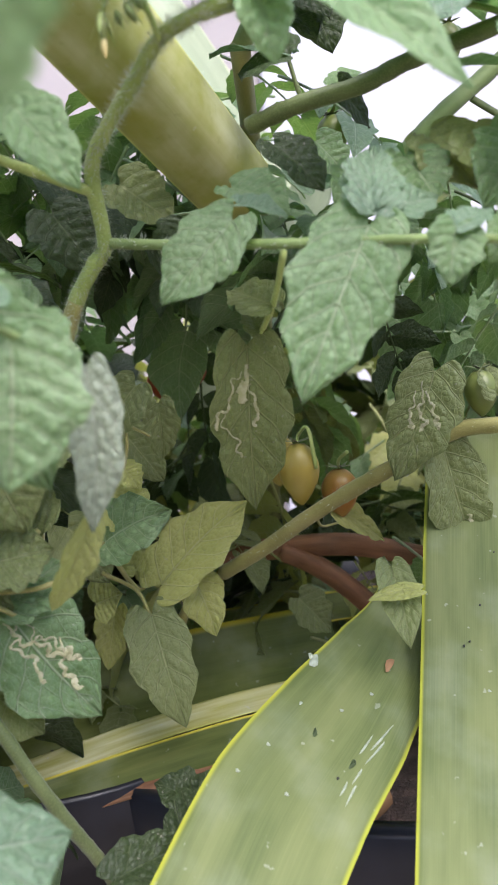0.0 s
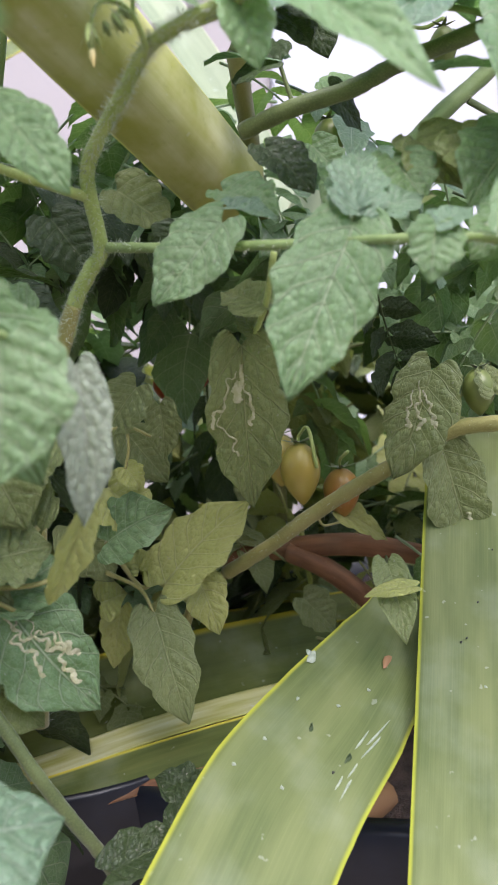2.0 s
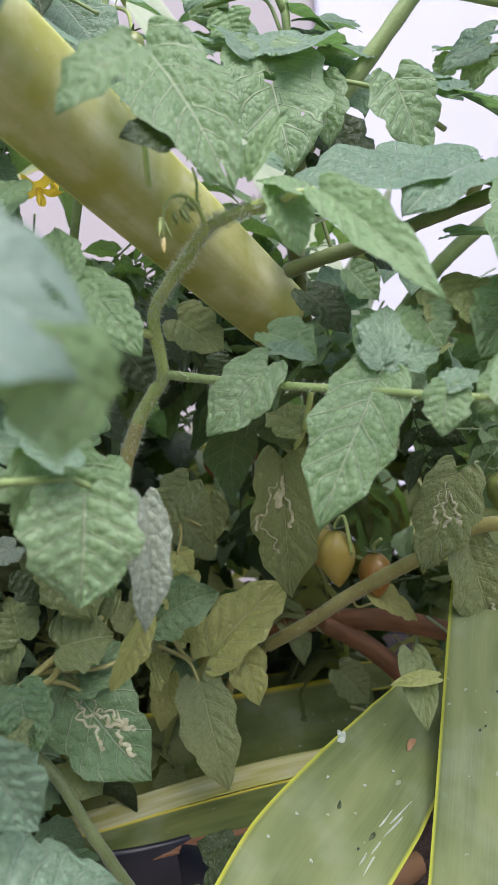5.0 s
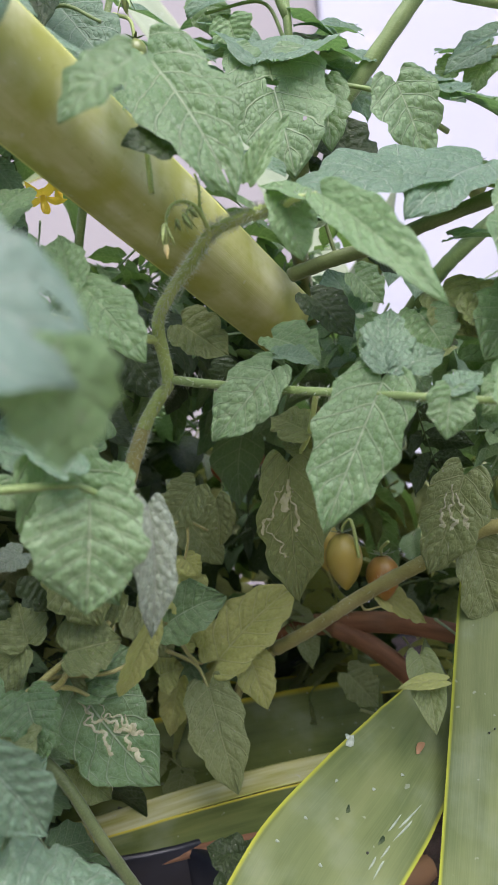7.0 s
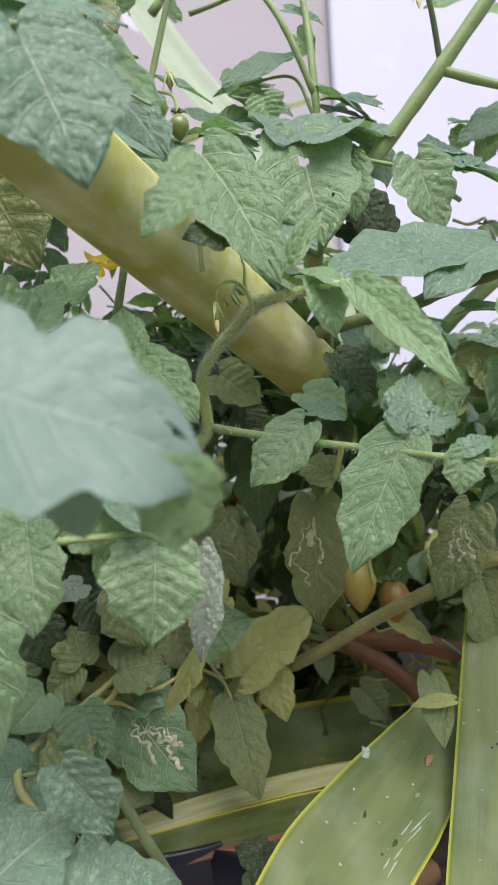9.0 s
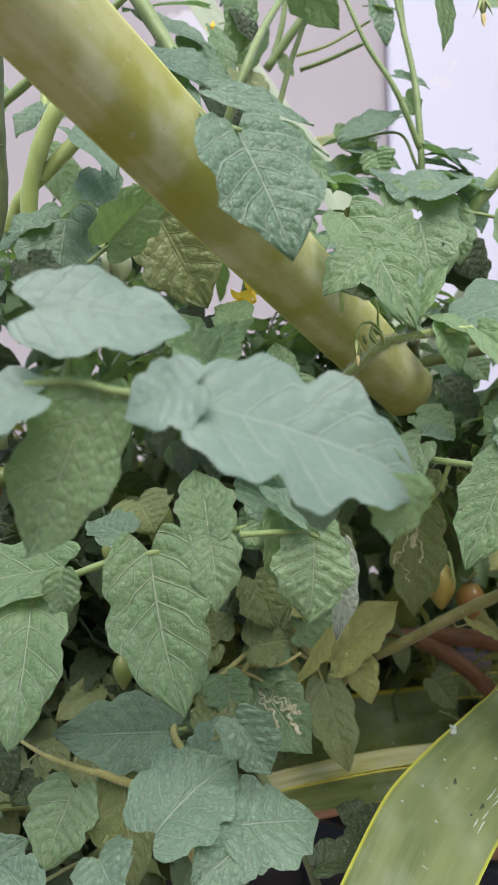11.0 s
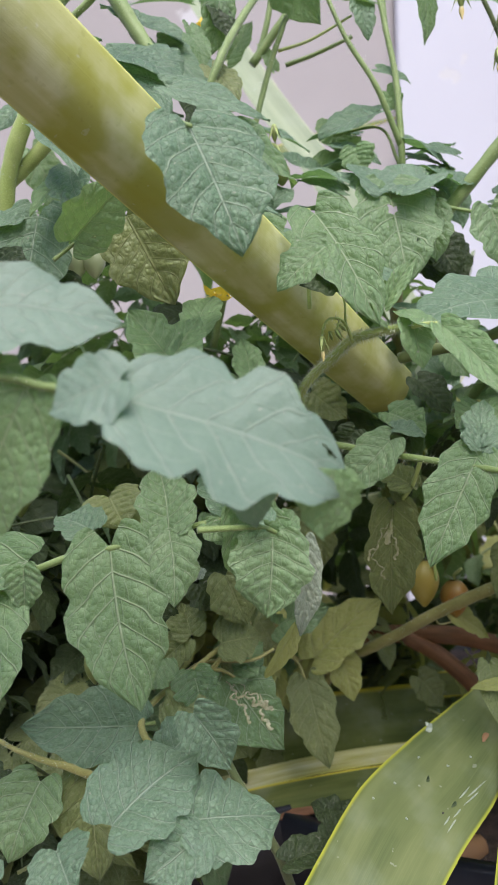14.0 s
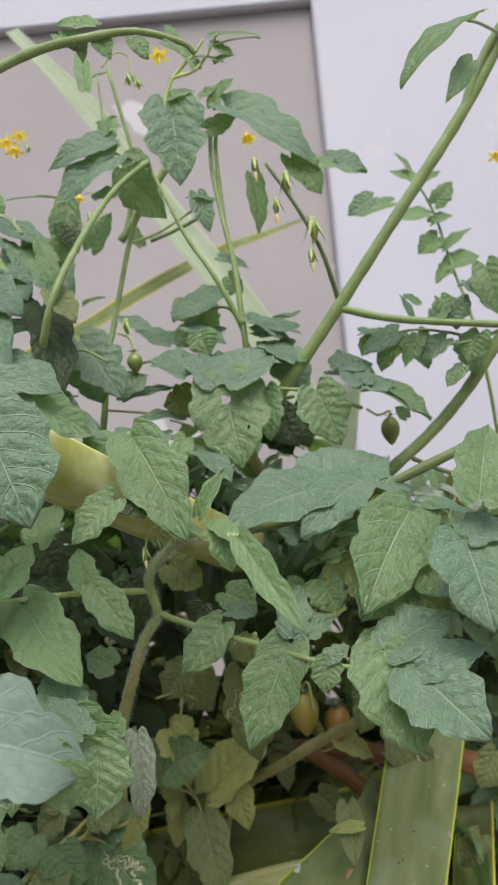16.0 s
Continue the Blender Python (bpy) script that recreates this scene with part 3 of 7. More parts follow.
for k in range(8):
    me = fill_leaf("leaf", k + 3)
    me.materials.append((LEAF, LEAF_DARK_SHADE, LEAF_DULL, LEAF, LEAF_DARK_SHADE, LEAF_GREY, LEAF, LEAF_OLD_LIT)[k])
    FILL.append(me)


SIGHT = [
    (Vector((-0.0390, 0.4200, 0.7570)), Vector((-0.0680, 0.7000, 0.7450))),
    (Vector((0.0590, 0.5000, 0.7000)), Vector((0.1060, 1.2000, 0.6100))),
]


def in_gap(p):
    """Whether a place lies in one of the open gaps of the foliage."""
    for a, b in SIGHT:
        d = b - a
        k = min(1.0, max(0.0, (p - a).dot(d) / d.length_squared))
        if (a + d * k - p).length < 0.045:
            return True
    return False


def fill(plant, count, lo, hi, seed, kinds=(0, 1, 2, 3, 4, 5, 6), scale=(0.7, 1.15)):
    """Many compound leaves of a plant, strewn through the body of its crown."""
    rnd = random.Random(seed)
    for _ in range(count):
        at = Vector([l + (h - l) * rnd.random() for l, h in zip(lo, hi)])
        kind = rnd.choice(kinds)
        tilt, droop, turn, q = radians(rnd.uniform(-40, 40)), radians(rnd.uniform(-5, 55)), rnd.uniform(0, 6.283), rnd.uniform(*scale)
        if in_gap(at):
            continue
        ob = part("leaf", FILL[kind], None, plant, at)
        if at.y + 0.16 * q * math.sin(turn) < lo[1] - 0.04:
            turn = -turn
        ob.rotation_euler = (tilt, droop, turn)
        ob.scale = (q, q, q)


# ---- tomato plants ----
near = thing("tomato_plant", (-0.08, 0.36, 0.44), "hairy green tomato plant with miner-scarred leaves in a black pot", "tomato plant", "tomato plants by the wall")
left = thing("tomato_plant", (-0.25, 0.30, 0.44), "bushy tomato plant with puckered grey-green leaves in a black pot", "tomato plant", "tomato plants by the wall")
rear = thing("tomato_plant", (0.10, 0.50, 0.44), "tall tomato plant with thick stems, green fruit and flowers", "tomato plant", "tomato plants by the wall")
far = thing("tomato_plant", (-0.05, 0.80, 0.44), "tomato plant with small leaves and pale flowers before the wall", "tomato plant", "tomato plants by the wall")

# the upright hairy stem and its shoot
stem(near, [(-0.0823, 0.3430, 0.7665), (-0.0737, 0.3370, 0.7848), (-0.0641, 0.3320, 0.7978), (-0.0578, 0.3290, 0.8072), (-0.0581, 0.3140, 0.8341), (-0.0484, 0.3020, 0.8474), (-0.0348, 0.2860, 0.8569), (-0.0222, 0.2700, 0.8656), (-0.0102, 0.2600, 0.8677), (0.0024, 0.2520, 0.8688), (0.0103, 0.2500, 0.8695)], 0.0040, 0.0022, STEM, hairs=2600)
stem(near, [(-0.0744, 0.3365, 0.7823), (-0.0788, 0.3390, 0.7742), (-0.0860, 0.3450, 0.7587), (-0.1036, 0.3600, 0.7178), (-0.1166, 0.3800, 0.6670), (-0.1325, 0.4000, 0.5534)], 0.0038, 0.0055, STEM_OLD, hairs=700)

# the long leaf along the middle
lf = leaf(near, [(-0.0593, 0.3320, 0.8075), (-0.0308, 0.3130, 0.8013), (0.0051, 0.2900, 0.7946), (0.0310, 0.2750, 0.7904), (0.0628, 0.2530, 0.7851), (0.0857, 0.2430, 0.7818), (0.0990, 0.2490, 0.7804), (0.1202, 0.2580, 0.7760)], 0.0025, 0.0013, STEM_MID, hairs=400)
leaflet(lf, (0.0003, 0.2880, 0.8043), (-0.0299, 0.2820, 0.7732), 0.029, (0.12, -0.84, 0.55), LEAF, fold=0.12)
leaflet(lf, (0.0035, 0.2950, 0.8115), (0.0236, 0.3000, 0.8077), 0.0169, (-0.19, -0.62, 0.72), LEAF_GREY)
leaflet(lf, (0.0499, 0.2630, 0.7934), (0.0202, 0.2440, 0.7323), 0.0375, (0.12, -0.84, 0.55), LEAF, fold=0.15, curl=0.1)
leaflet(lf, (0.0520, 0.2630, 0.7970), (0.0580, 0.2850, 0.8300), 0.0227, (0.10, -0.88, 0.45), LEAF_GREY, fold=0.15, lobes=0.25, heart=0.05)
leaflet(lf, (0.0520, 0.2640, 0.7990), (0.0440, 0.2800, 0.8180), 0.0150, (-0.10, -0.86, 0.50), LEAF_GREY, fold=0.15, lobes=0.2, heart=0.05)
leaflet(lf, (0.0530, 0.2640, 0.7980), (0.0810, 0.2800, 0.8070), 0.0171, (0.20, -0.86, 0.50), LEAF_GREY, fold=0.15, lobes=0.2, heart=0.05)
leaflet(lf, (0.0754, 0.2430, 0.7866), (0.0718, 0.2380, 0.7671), 0.0192, (0.12, -0.84, 0.55), LEAF)
leaflet(lf, (0.0754, 0.2430, 0.7866), (0.0896, 0.2500, 0.7941), 0.0133, (0.10, -0.49, 0.80), LEAF_GREY)
leaflet(lf, (0.1106, 0.2400, 0.7912), (0.1262, 0.2080, 0.7396), 0.0501, (0.18, -0.86, 0.51), LEAF, fold=0.15)
leaflet(lf, (0.1141, 0.2420, 0.7912), (0.1536, 0.2600, 0.8077), 0.0389, (-0.03, -0.65, 0.79), LEAF_GREY)
leaflet(lf, (0.1276, 0.2250, 0.7829), (0.1638, 0.1950, 0.7519), 0.0480, (0.08, -0.82, 0.57), LEAF_GREY)
leaflet(lf, (0.1307, 0.2250, 0.7811), (0.1714, 0.2400, 0.7917), 0.0270, (0.07, -0.63, 0.78), LEAF_GREY)

# the leaf to the other side of the stem
lf = leaf(near, [(-0.0583, 0.3190, 0.8264), (-0.0909, 0.2830, 0.8335), (-0.1150, 0.2430, 0.8382), (-0.1299, 0.2180, 0.8401), (-0.1473, 0.1830, 0.8414)], 0.0024, 0.0014, STEM, hairs=200)
leaflet(lf, (-0.1176, 0.2050, 0.8502), (-0.1392, 0.2000, 0.8786), 0.0313, (0.14, -0.69, 0.70), LEAF_YOUNG_LIT)
leaflet(lf, (-0.1176, 0.2050, 0.8502), (-0.1047, 0.2200, 0.8769), 0.0255, (0.14, -0.69, 0.70), LEAF_YOUNG_LIT)
leaflet(lf, (-0.0806, 0.2450, 0.8438), (-0.0875, 0.2550, 0.8689), 0.0189, (0.16, -0.84, 0.55), LEAF_YOUNG_LIT)
leaflet(lf, (-0.0738, 0.2450, 0.8418), (-0.0474, 0.2380, 0.8083), 0.0241, (0.16, -0.84, 0.55), LEAF_YOUNG_LIT)
leaflet(lf, (-0.1206, 0.2350, 0.8365), (-0.0722, 0.2050, 0.7898), 0.0408, (0.26, -0.78, 0.57), LEAF_YOUNG_LIT)
leaflet(lf, (-0.1371, 0.2000, 0.8400), (-0.1252, 0.1900, 0.8180), 0.0195, (0.17, -0.85, 0.53), LEAF_YOUNG_LIT)

# the bright shoot at the top of the stem
lf = leaf(near, [(-0.0052, 0.2580, 0.8672), (0.0098, 0.2530, 0.8686), (0.0174, 0.2430, 0.8691), (0.0266, 0.2380, 0.8688)], 0.0018, 0.0012, STEM, hairs=80)
leaflet(lf, (0.0280, 0.2320, 0.8680), (0.0670, 0.1900, 0.8170), 0.0190, (-0.45, -0.35, 0.75), LEAF_YOUNG_LIT, fold=0.35, curl=0.15)
leaflet(lf, (0.0253, 0.2400, 0.8673), (0.0031, 0.2500, 0.8804), 0.0141, (0.09, -0.47, 0.81), LEAF_YOUNG_LIT)
leaflet(lf, (0.0136, 0.2500, 0.8748), (0.0199, 0.2450, 0.8451), 0.0204, (0.16, -0.84, 0.55), LEAF_YOUNG_LIT)
leaflet(lf, (-0.0017, 0.2550, 0.8824), (0.0175, 0.2620, 0.9138), 0.0117, (0.12, -0.84, 0.55), LEAF_YOUNG_LIT, quilt=2.2, fold=0.5)
leaflet(lf, (-0.0119, 0.2550, 0.8779), (0.0026, 0.2500, 0.8684), 0.0072, (0.10, -0.39, 0.90), LEAF_YOUNG_LIT)
leaflet(lf, (-0.0172, 0.2600, 0.8825), (-0.0254, 0.2620, 0.8952), 0.0065, (0.12, -0.84, 0.55), LEAF_YOUNG_LIT)

# buds
lf = leaf(near, [(-0.0208, 0.2650, 0.8633), (-0.0236, 0.2610, 0.8716), (-0.0274, 0.2590, 0.8766), (-0.0332, 0.2560, 0.8772), (-0.0371, 0.2530, 0.8728), (-0.0386, 0.2520, 0.8649)], 0.0011, 0.0006, STEM, hairs=60)
lf = leaf(near, [(-0.0278, 0.2590, 0.8769), (-0.0292, 0.2570, 0.8732), (-0.0301, 0.2550, 0.8688)], 0.0008, 0.0006, STEM, hairs=30)
lf = leaf(near, [(-0.0220, 0.2650, 0.8669), (-0.0249, 0.2650, 0.8767), (-0.0249, 0.2660, 0.8858), (-0.0265, 0.2660, 0.8922)], 0.0009, 0.0005, STEM, hairs=40)
bud(near, (-0.0382, 0.2480, 0.8656), (0.05, -0.1, -1), 0.0100, withered=True)
bud(near, (-0.0303, 0.2520, 0.8703), (0.5, -0.1, -1), 0.0080)
bud(near, (-0.0342, 0.2550, 0.8696), (0.3, -0.1, -1), 0.0060)
bud(near, (-0.0282, 0.2550, 0.8734), (0.7, -0.1, -0.8), 0.0060)

# drooping leaf over the strap leaf
lf = leaf(near, [(-0.0463, 0.2650, 0.8851), (-0.0468, 0.2600, 0.9260), (-0.0447, 0.2550, 0.9433)], 0.0014, 0.0010, STEM)
leaflet(lf, (-0.0409, 0.2480, 0.9390), (-0.0044, 0.2270, 0.8699), 0.042, (0.06, -0.90, 0.50), LEAF, fold=0.25, hole=[(0.86, 0.52, 0.03)])
leaflet(lf, (-0.0311, 0.1749, 0.8991), (-0.0541, 0.1642, 0.8777), 0.0230, (0.16, -0.84, 0.55), LEAF)
leaflet(lf, (-0.0256, 0.2400, 0.8964), (-0.0470, 0.2220, 0.8927), 0.0214, (0.16, -0.89, 0.35), LEAF_DARK_SHADE, fold=0.1)
lf = leaf(left, [(-0.1322, 0.1730, 0.9833), (-0.1074, 0.1650, 0.9657), (-0.0892, 0.1430, 0.9494)], 0.0016, 0.0010, STEM_MID)
leaflet(lf, (-0.0911, 0.1460, 0.9517), (-0.0639, 0.1380, 0.8902), 0.0564, (0.36, -0.86, 0.49), LEAF_GREY, fold=0.1, curl=0.1)
leaflet(lf, (-0.1050, 0.1600, 0.9780), (-0.0560, 0.1750, 0.9650), 0.0227, (0.12, -0.78, 0.60), LEAF_GREY, fold=0.1, curl=0.1)
leaflet(lf, (-0.0720, 0.1750, 0.9572), (-0.0452, 0.1950, 0.9386), 0.0321, (0.41, -0.54, 0.59), LEAF)

# leaf with the eaten hole, and its neighbours
lf = leaf(rear, [(0.1124, 0.4130, 0.9551), (0.0770, 0.3880, 0.9701), (0.0371, 0.3730, 0.9767), (0.0070, 0.3610, 0.9825)], 0.0018, 0.0011, STEM_MID)
leaflet(lf, (0.0054, 0.3550, 0.9852), (0.0183, 0.3360, 0.9135), 0.0599, (0.19, -0.90, 0.45), LEAF, hole=[(0.24, 0.47, 0.055), (0.62, 0.72, 0.025)], fold=0.12)
leaflet(lf, (0.0083, 0.3500, 0.9806), (0.0413, 0.4000, 1.0127), 0.0559, (0.15, -0.42, 0.88), LEAF_GREY)
leaflet(lf, (0.0014, 0.3500, 0.9814), (-0.0184, 0.3800, 1.0158), 0.0439, (0.15, -0.42, 0.88), LEAF_GREY)
leaflet(lf, (0.0368, 0.3700, 0.9750), (0.0387, 0.3600, 0.9328), 0.0273, (0.18, -0.86, 0.51), LEAF)
leaflet(lf, (-0.0231, 0.3500, 0.9910), (-0.0583, 0.3800, 1.0109), 0.0326, (0.15, -0.42, 0.88), LEAF_GREY)
lf = leaf(rear, [(0.1360, 0.3030, 0.8724), (0.1104, 0.3130, 0.8895), (0.0805, 0.3110, 0.8927)], 0.0018, 0.0010, STEM_MID)
leaflet(lf, (0.0795, 0.3050, 0.8934), (0.0151, 0.2560, 0.8766), 0.0525, (0.17, -0.62, 0.72), LEAF_GREY, fold=0.2)
leaflet(lf, (0.0744, 0.3100, 0.8946), (0.1304, 0.3600, 0.9146), 0.0551, (0.16, -0.52, 0.82), LEAF_GREY)
leaflet(lf, (0.1070, 0.3000, 0.8958), (0.0647, 0.2600, 0.8651), 0.0364, (0.26, -0.60, 0.71), LEAF_GREY)
leaflet(lf, (0.1384, 0.2900, 0.8726), (0.1028, 0.2380, 0.8159), 0.0513, (0.28, -0.84, 0.50), LEAF)
leaflet(lf, (0.1065, 0.3100, 0.8916), (0.1451, 0.3300, 0.8876), 0.0287, (0.15, -0.42, 0.83), LEAF_GREY)
leaflet(lf, (0.1664, 0.2400, 0.8551), (0.1738, 0.2050, 0.8076), 0.0494, (0.18, -0.81, 0.56), LEAF_GREY)
leaflet(lf, (0.1683, 0.2400, 0.8567), (0.1926, 0.2600, 0.8653), 0.0280, (0.17, -0.62, 0.77), LEAF_GREY)
leaflet(lf, (0.1459, 0.3000, 0.8765), (0.1833, 0.2900, 0.8660), 0.0231, (0.14, -0.33, 0.93), LEAF_GREY)
leaflet(lf, (0.0779, 0.3700, 0.9704), (0.0949, 0.3760, 0.9240), 0.0433, (0.18, -0.86, 0.51), LEAF)
leaflet(lf, (0.1143, 0.4000, 0.9742), (0.1018, 0.4300, 0.9990), 0.0292, (0.15, -0.42, 0.88), LEAF_GREY)
leaflet(lf, (0.1210, 0.4000, 0.9710), (0.1732, 0.4200, 0.9430), 0.0358, (0.35, -0.49, 0.75), LEAF_GREY)
leaflet(lf, (0.1774, 0.2400, 0.8800), (0.1931, 0.2700, 0.9268), 0.0354, (0.18, -0.86, 0.51), LEAF)

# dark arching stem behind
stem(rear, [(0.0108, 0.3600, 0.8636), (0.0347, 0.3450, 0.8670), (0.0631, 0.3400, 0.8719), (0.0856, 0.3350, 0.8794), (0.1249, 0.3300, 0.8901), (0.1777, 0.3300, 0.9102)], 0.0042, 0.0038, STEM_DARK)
lf = leaf(rear, [(0.0373, 0.3480, 0.8658), (0.0341, 0.3480, 0.8774), (0.0314, 0.3480, 0.8883)], 0.0012, 0.0010, STEM_DARK)
leaflet(lf, (0.0314, 0.3450, 0.8888), (0.0071, 0.3600, 0.8890), 0.0320, (0.04, -0.86, 0.56), LEAF_DARK_SHADE)
leaflet(lf, (0.0535, 0.3450, 0.8745), (0.0708, 0.3600, 0.8593), 0.0160, (0.03, -0.88, 0.36), LEAF_DARK_SHADE)
leaflet(lf, (0.0509, 0.3450, 0.8747), (0.0687, 0.3700, 0.8920), 0.0122, (0.04, -0.81, 0.61), LEAF_YOUNG_LIT)
leaflet(lf, (0.0300, 0.3500, 0.8923), (-0.0058, 0.3700, 0.9062), 0.0204, (0.06, -0.44, 0.83), LEAF_GREY, mines=[(0.4, 0.1, 0.3, 4, 0.0012)])
leaflet(lf, (0.0495, 0.4200, 0.8736), (0.0675, 0.4200, 0.8537), 0.0255, (0.04, -0.81, 0.61), LEAF)
leaflet(lf, (0.1133, 0.4000, 0.8508), (0.1492, 0.4200, 0.8259), 0.0343, (0.04, -0.81, 0.61), LEAF_GREY)
leaflet(lf, (0.0480, 0.4200, 0.8488), (0.0326, 0.4500, 0.8879), 0.0297, (0.04, -0.81, 0.61), LEAF_GREY)

# fruit on the tall plant
fruit(rear, (0.1367, 0.4550, 0.9478), 0.0260, 0.0085, FRUIT_GREEN, (-0.02, 0, -1), stalk=[(0.1373, 0.4550, 0.9529), (0.1270, 0.4600, 0.9507), (0.1175, 0.4700, 0.9577)], label="pale green unripe plum tomato")
fruit(rear, (0.0622, 0.4500, 0.8974), 0.0240, 0.0100, FRUIT_GREEN, (0.1, 0, -1), label="pale green unripe plum tomato")
fruit(rear, (0.1385, 0.4300, 0.7391), 0.0280, 0.0100, FRUIT_GREEN, (0.0, 0, -1), label="pale green unripe plum tomato")
fruit(rear, (0.1604, 0.4500, 0.8752), 0.0280, 0.0110, FRUIT_GREEN, (0.1, 0, -1), label="pale green unripe plum tomato")

# thick stems of the tall plant
stem(rear, [(0.0104, 0.4200, 0.9277), (0.0290, 0.4150, 0.9566), (0.0662, 0.4080, 1.0001), (0.1021, 0.4030, 1.0427), (0.1563, 0.4000, 1.1105), (0.2174, 0.4000, 1.1876), (0.2581, 0.4000, 1.2501), (0.2970, 0.4000, 1.3196)], 0.0055, 0.0048, STEM_MID, hairs=300)
stem(rear, [(0.0104, 0.4200, 0.9277), (0.0175, 0.5600, 0.8515), (0.0159, 0.7200, 0.5763), (-0.0083, 0.7500, 0.3513)], 0.0058, 0.0070, STEM_OLD)
stem(rear, [(0.1038, 0.4030, 1.0405), (0.1387, 0.4050, 1.0287), (0.1758, 0.4100, 1.0216), (0.2409, 0.4200, 1.0124)], 0.0034, 0.0030, STEM_MID, hairs=120)
stem(rear, [(0.2199, 0.4000, 1.1896), (0.2368, 0.3950, 1.2272), (0.2621, 0.3900, 1.2624)], 0.0040, 0.0030, STEM_MID, hairs=80)
stem(rear, [(0.0487, 0.5600, 0.8013), (0.1034, 0.4900, 0.8712), (0.1322, 0.4700, 0.8984), (0.1711, 0.4700, 0.9285), (0.2034, 0.4600, 0.9605), (0.2244, 0.4500, 0.9874), (0.2582, 0.4500, 1.0336)], 0.0058, 0.0050, STEM_MID, hairs=100)
stem(rear, [(0.1537, 0.4700, 0.9083), (0.1885, 0.4800, 0.8914), (0.2312, 0.5000, 0.8808)], 0.0022, 0.0020, STEM_DARK)
stem(rear, [(0.1026, 0.4030, 1.0475), (0.0937, 0.3850, 1.0836), (0.0821, 0.3750, 1.1107), (0.0668, 0.3700, 1.1396), (0.0547, 0.3700, 1.1605)], 0.0021, 0.0013, STEM_DARK, hairs=120)
bud(rear, (0.0702, 0.3700, 1.1509), (0.02, -0.1, -1), 0.0180)
bud(rear, (0.0599, 0.3700, 1.1312), (0.02, -0.1, -1), 0.0160, withered=True)
bud(rear, (0.0885, 0.3700, 1.1104), (0.02, -0.1, -1), 0.0220)
bud(rear, (0.0851, 0.3700, 1.0852), (0.02, -0.1, -1), 0.0140, withered=True)
bud(rear, (0.0459, 0.3700, 1.1667), (0.02, -0.1, -1), 0.0140, withered=True)
flower(rear, (0.0417, 0.3700, 1.1875), (0.1, -0.2, -1), 0.0160, open_angle=0.5)
stem(rear, [(0.0180, 0.4200, 1.0075), (0.0174, 0.4110, 1.0389), (0.0143, 0.4150, 1.0933), (0.0072, 0.4200, 1.1369), (-0.0004, 0.4300, 1.1888), (-0.0002, 0.4400, 1.2305)], 0.0030, 0.0018, STEM_MID, hairs=120)
stem(rear, [(0.0172, 0.4110, 1.0374), (-0.0017, 0.4000, 1.0814), (-0.0234, 0.4000, 1.1196), (-0.0402, 0.4000, 1.1601)], 0.0026, 0.0016, STEM_MID, hairs=80)

# top leaves of the tall plant
lf = leaf(rear, [(0.0072, 0.4230, 1.1359), (0.0047, 0.4330, 1.2134), (0.0147, 0.4330, 1.2356), (0.0222, 0.4350, 1.2353)], 0.0022, 0.0014, STEM_MID)
leaflet(lf, (-0.0320, 0.4200, 1.2510), (-0.0260, 0.4050, 1.1710), 0.0545, (0.16, -0.82, 0.56), LEAF_GREY, lobes=0.2, fold=0.3)
leaflet(lf, (0.0200, 0.4200, 1.2430), (0.1030, 0.4100, 1.1780), 0.0479, (0.22, -0.70, 0.66), LEAF_GREY, lobes=0.2, curl=0.25, fold=0.3)
leaflet(lf, (0.0000, 0.4200, 1.2220), (0.0280, 0.4200, 1.2300), 0.0168, (0.10, -0.88, -0.40), LEAF)
# Underside lit from behind, the glow put into a brighter green.
leaflet(lf, (-0.0790, 0.4200, 1.1980), (-0.0460, 0.4200, 1.1460), 0.0394, (-0.2, -0.86, -0.44), LEAF_YOUNG_LIT)
leaflet(lf, (0.1040, 0.4200, 1.1800), (0.1390, 0.4200, 1.1630), 0.0227, (0.16, -0.82, 0.56), LEAF_GREY)
leaflet(lf, (0.0380, 0.4200, 1.1730), (0.0400, 0.4200, 1.1200), 0.0207, (0.5, -0.75, 0.3), LEAF)
leaflet(lf, (-0.0140, 0.4200, 1.1640), (-0.0050, 0.4200, 1.1290), 0.0207, (0.16, -0.82, 0.56), LEAF_GREY)
leaflet(lf, (0.0730, 0.4200, 1.1840), (0.0980, 0.4200, 1.1480), 0.0286, (0.3, -0.85, 0.2), LEAF)
leaflet(lf, (0.0000, 0.4200, 1.1040), (0.0270, 0.4200, 1.0910), 0.0138, (0.16, -0.82, 0.56), LEAF_GREY)
leaflet(lf, (-0.0240, 0.4200, 1.1620), (0.0040, 0.4200, 1.1570), 0.0099, (0.15, -0.55, 0.80), LEAF)
leaflet(lf, (0.0070, 0.4200, 1.0850), (0.0180, 0.4200, 1.0690), 0.0177, (0.10, -0.88, -0.40), LEAF_YOUNG_LIT)
leaflet(lf, (-0.0310, 0.4200, 1.2570), (-0.0070, 0.4200, 1.2600), 0.0148, (0.16, -0.82, 0.56), LEAF_YOUNG_LIT)
leaflet(lf, (-0.0030, 0.4200, 1.2520), (0.0130, 0.4200, 1.2600), 0.0138, (0.16, -0.82, 0.56), LEAF_YOUNG_LIT)
leaflet(lf, (0.0150, 0.4200, 1.2530), (0.0280, 0.4200, 1.2650), 0.0118, (0.16, -0.82, 0.56), LEAF_YOUNG_LIT)
leaflet(lf, (0.0110, 0.4200, 1.3080), (0.0550, 0.4200, 1.3030), 0.0128, (0.3, -0.7, 0.6), LEAF)
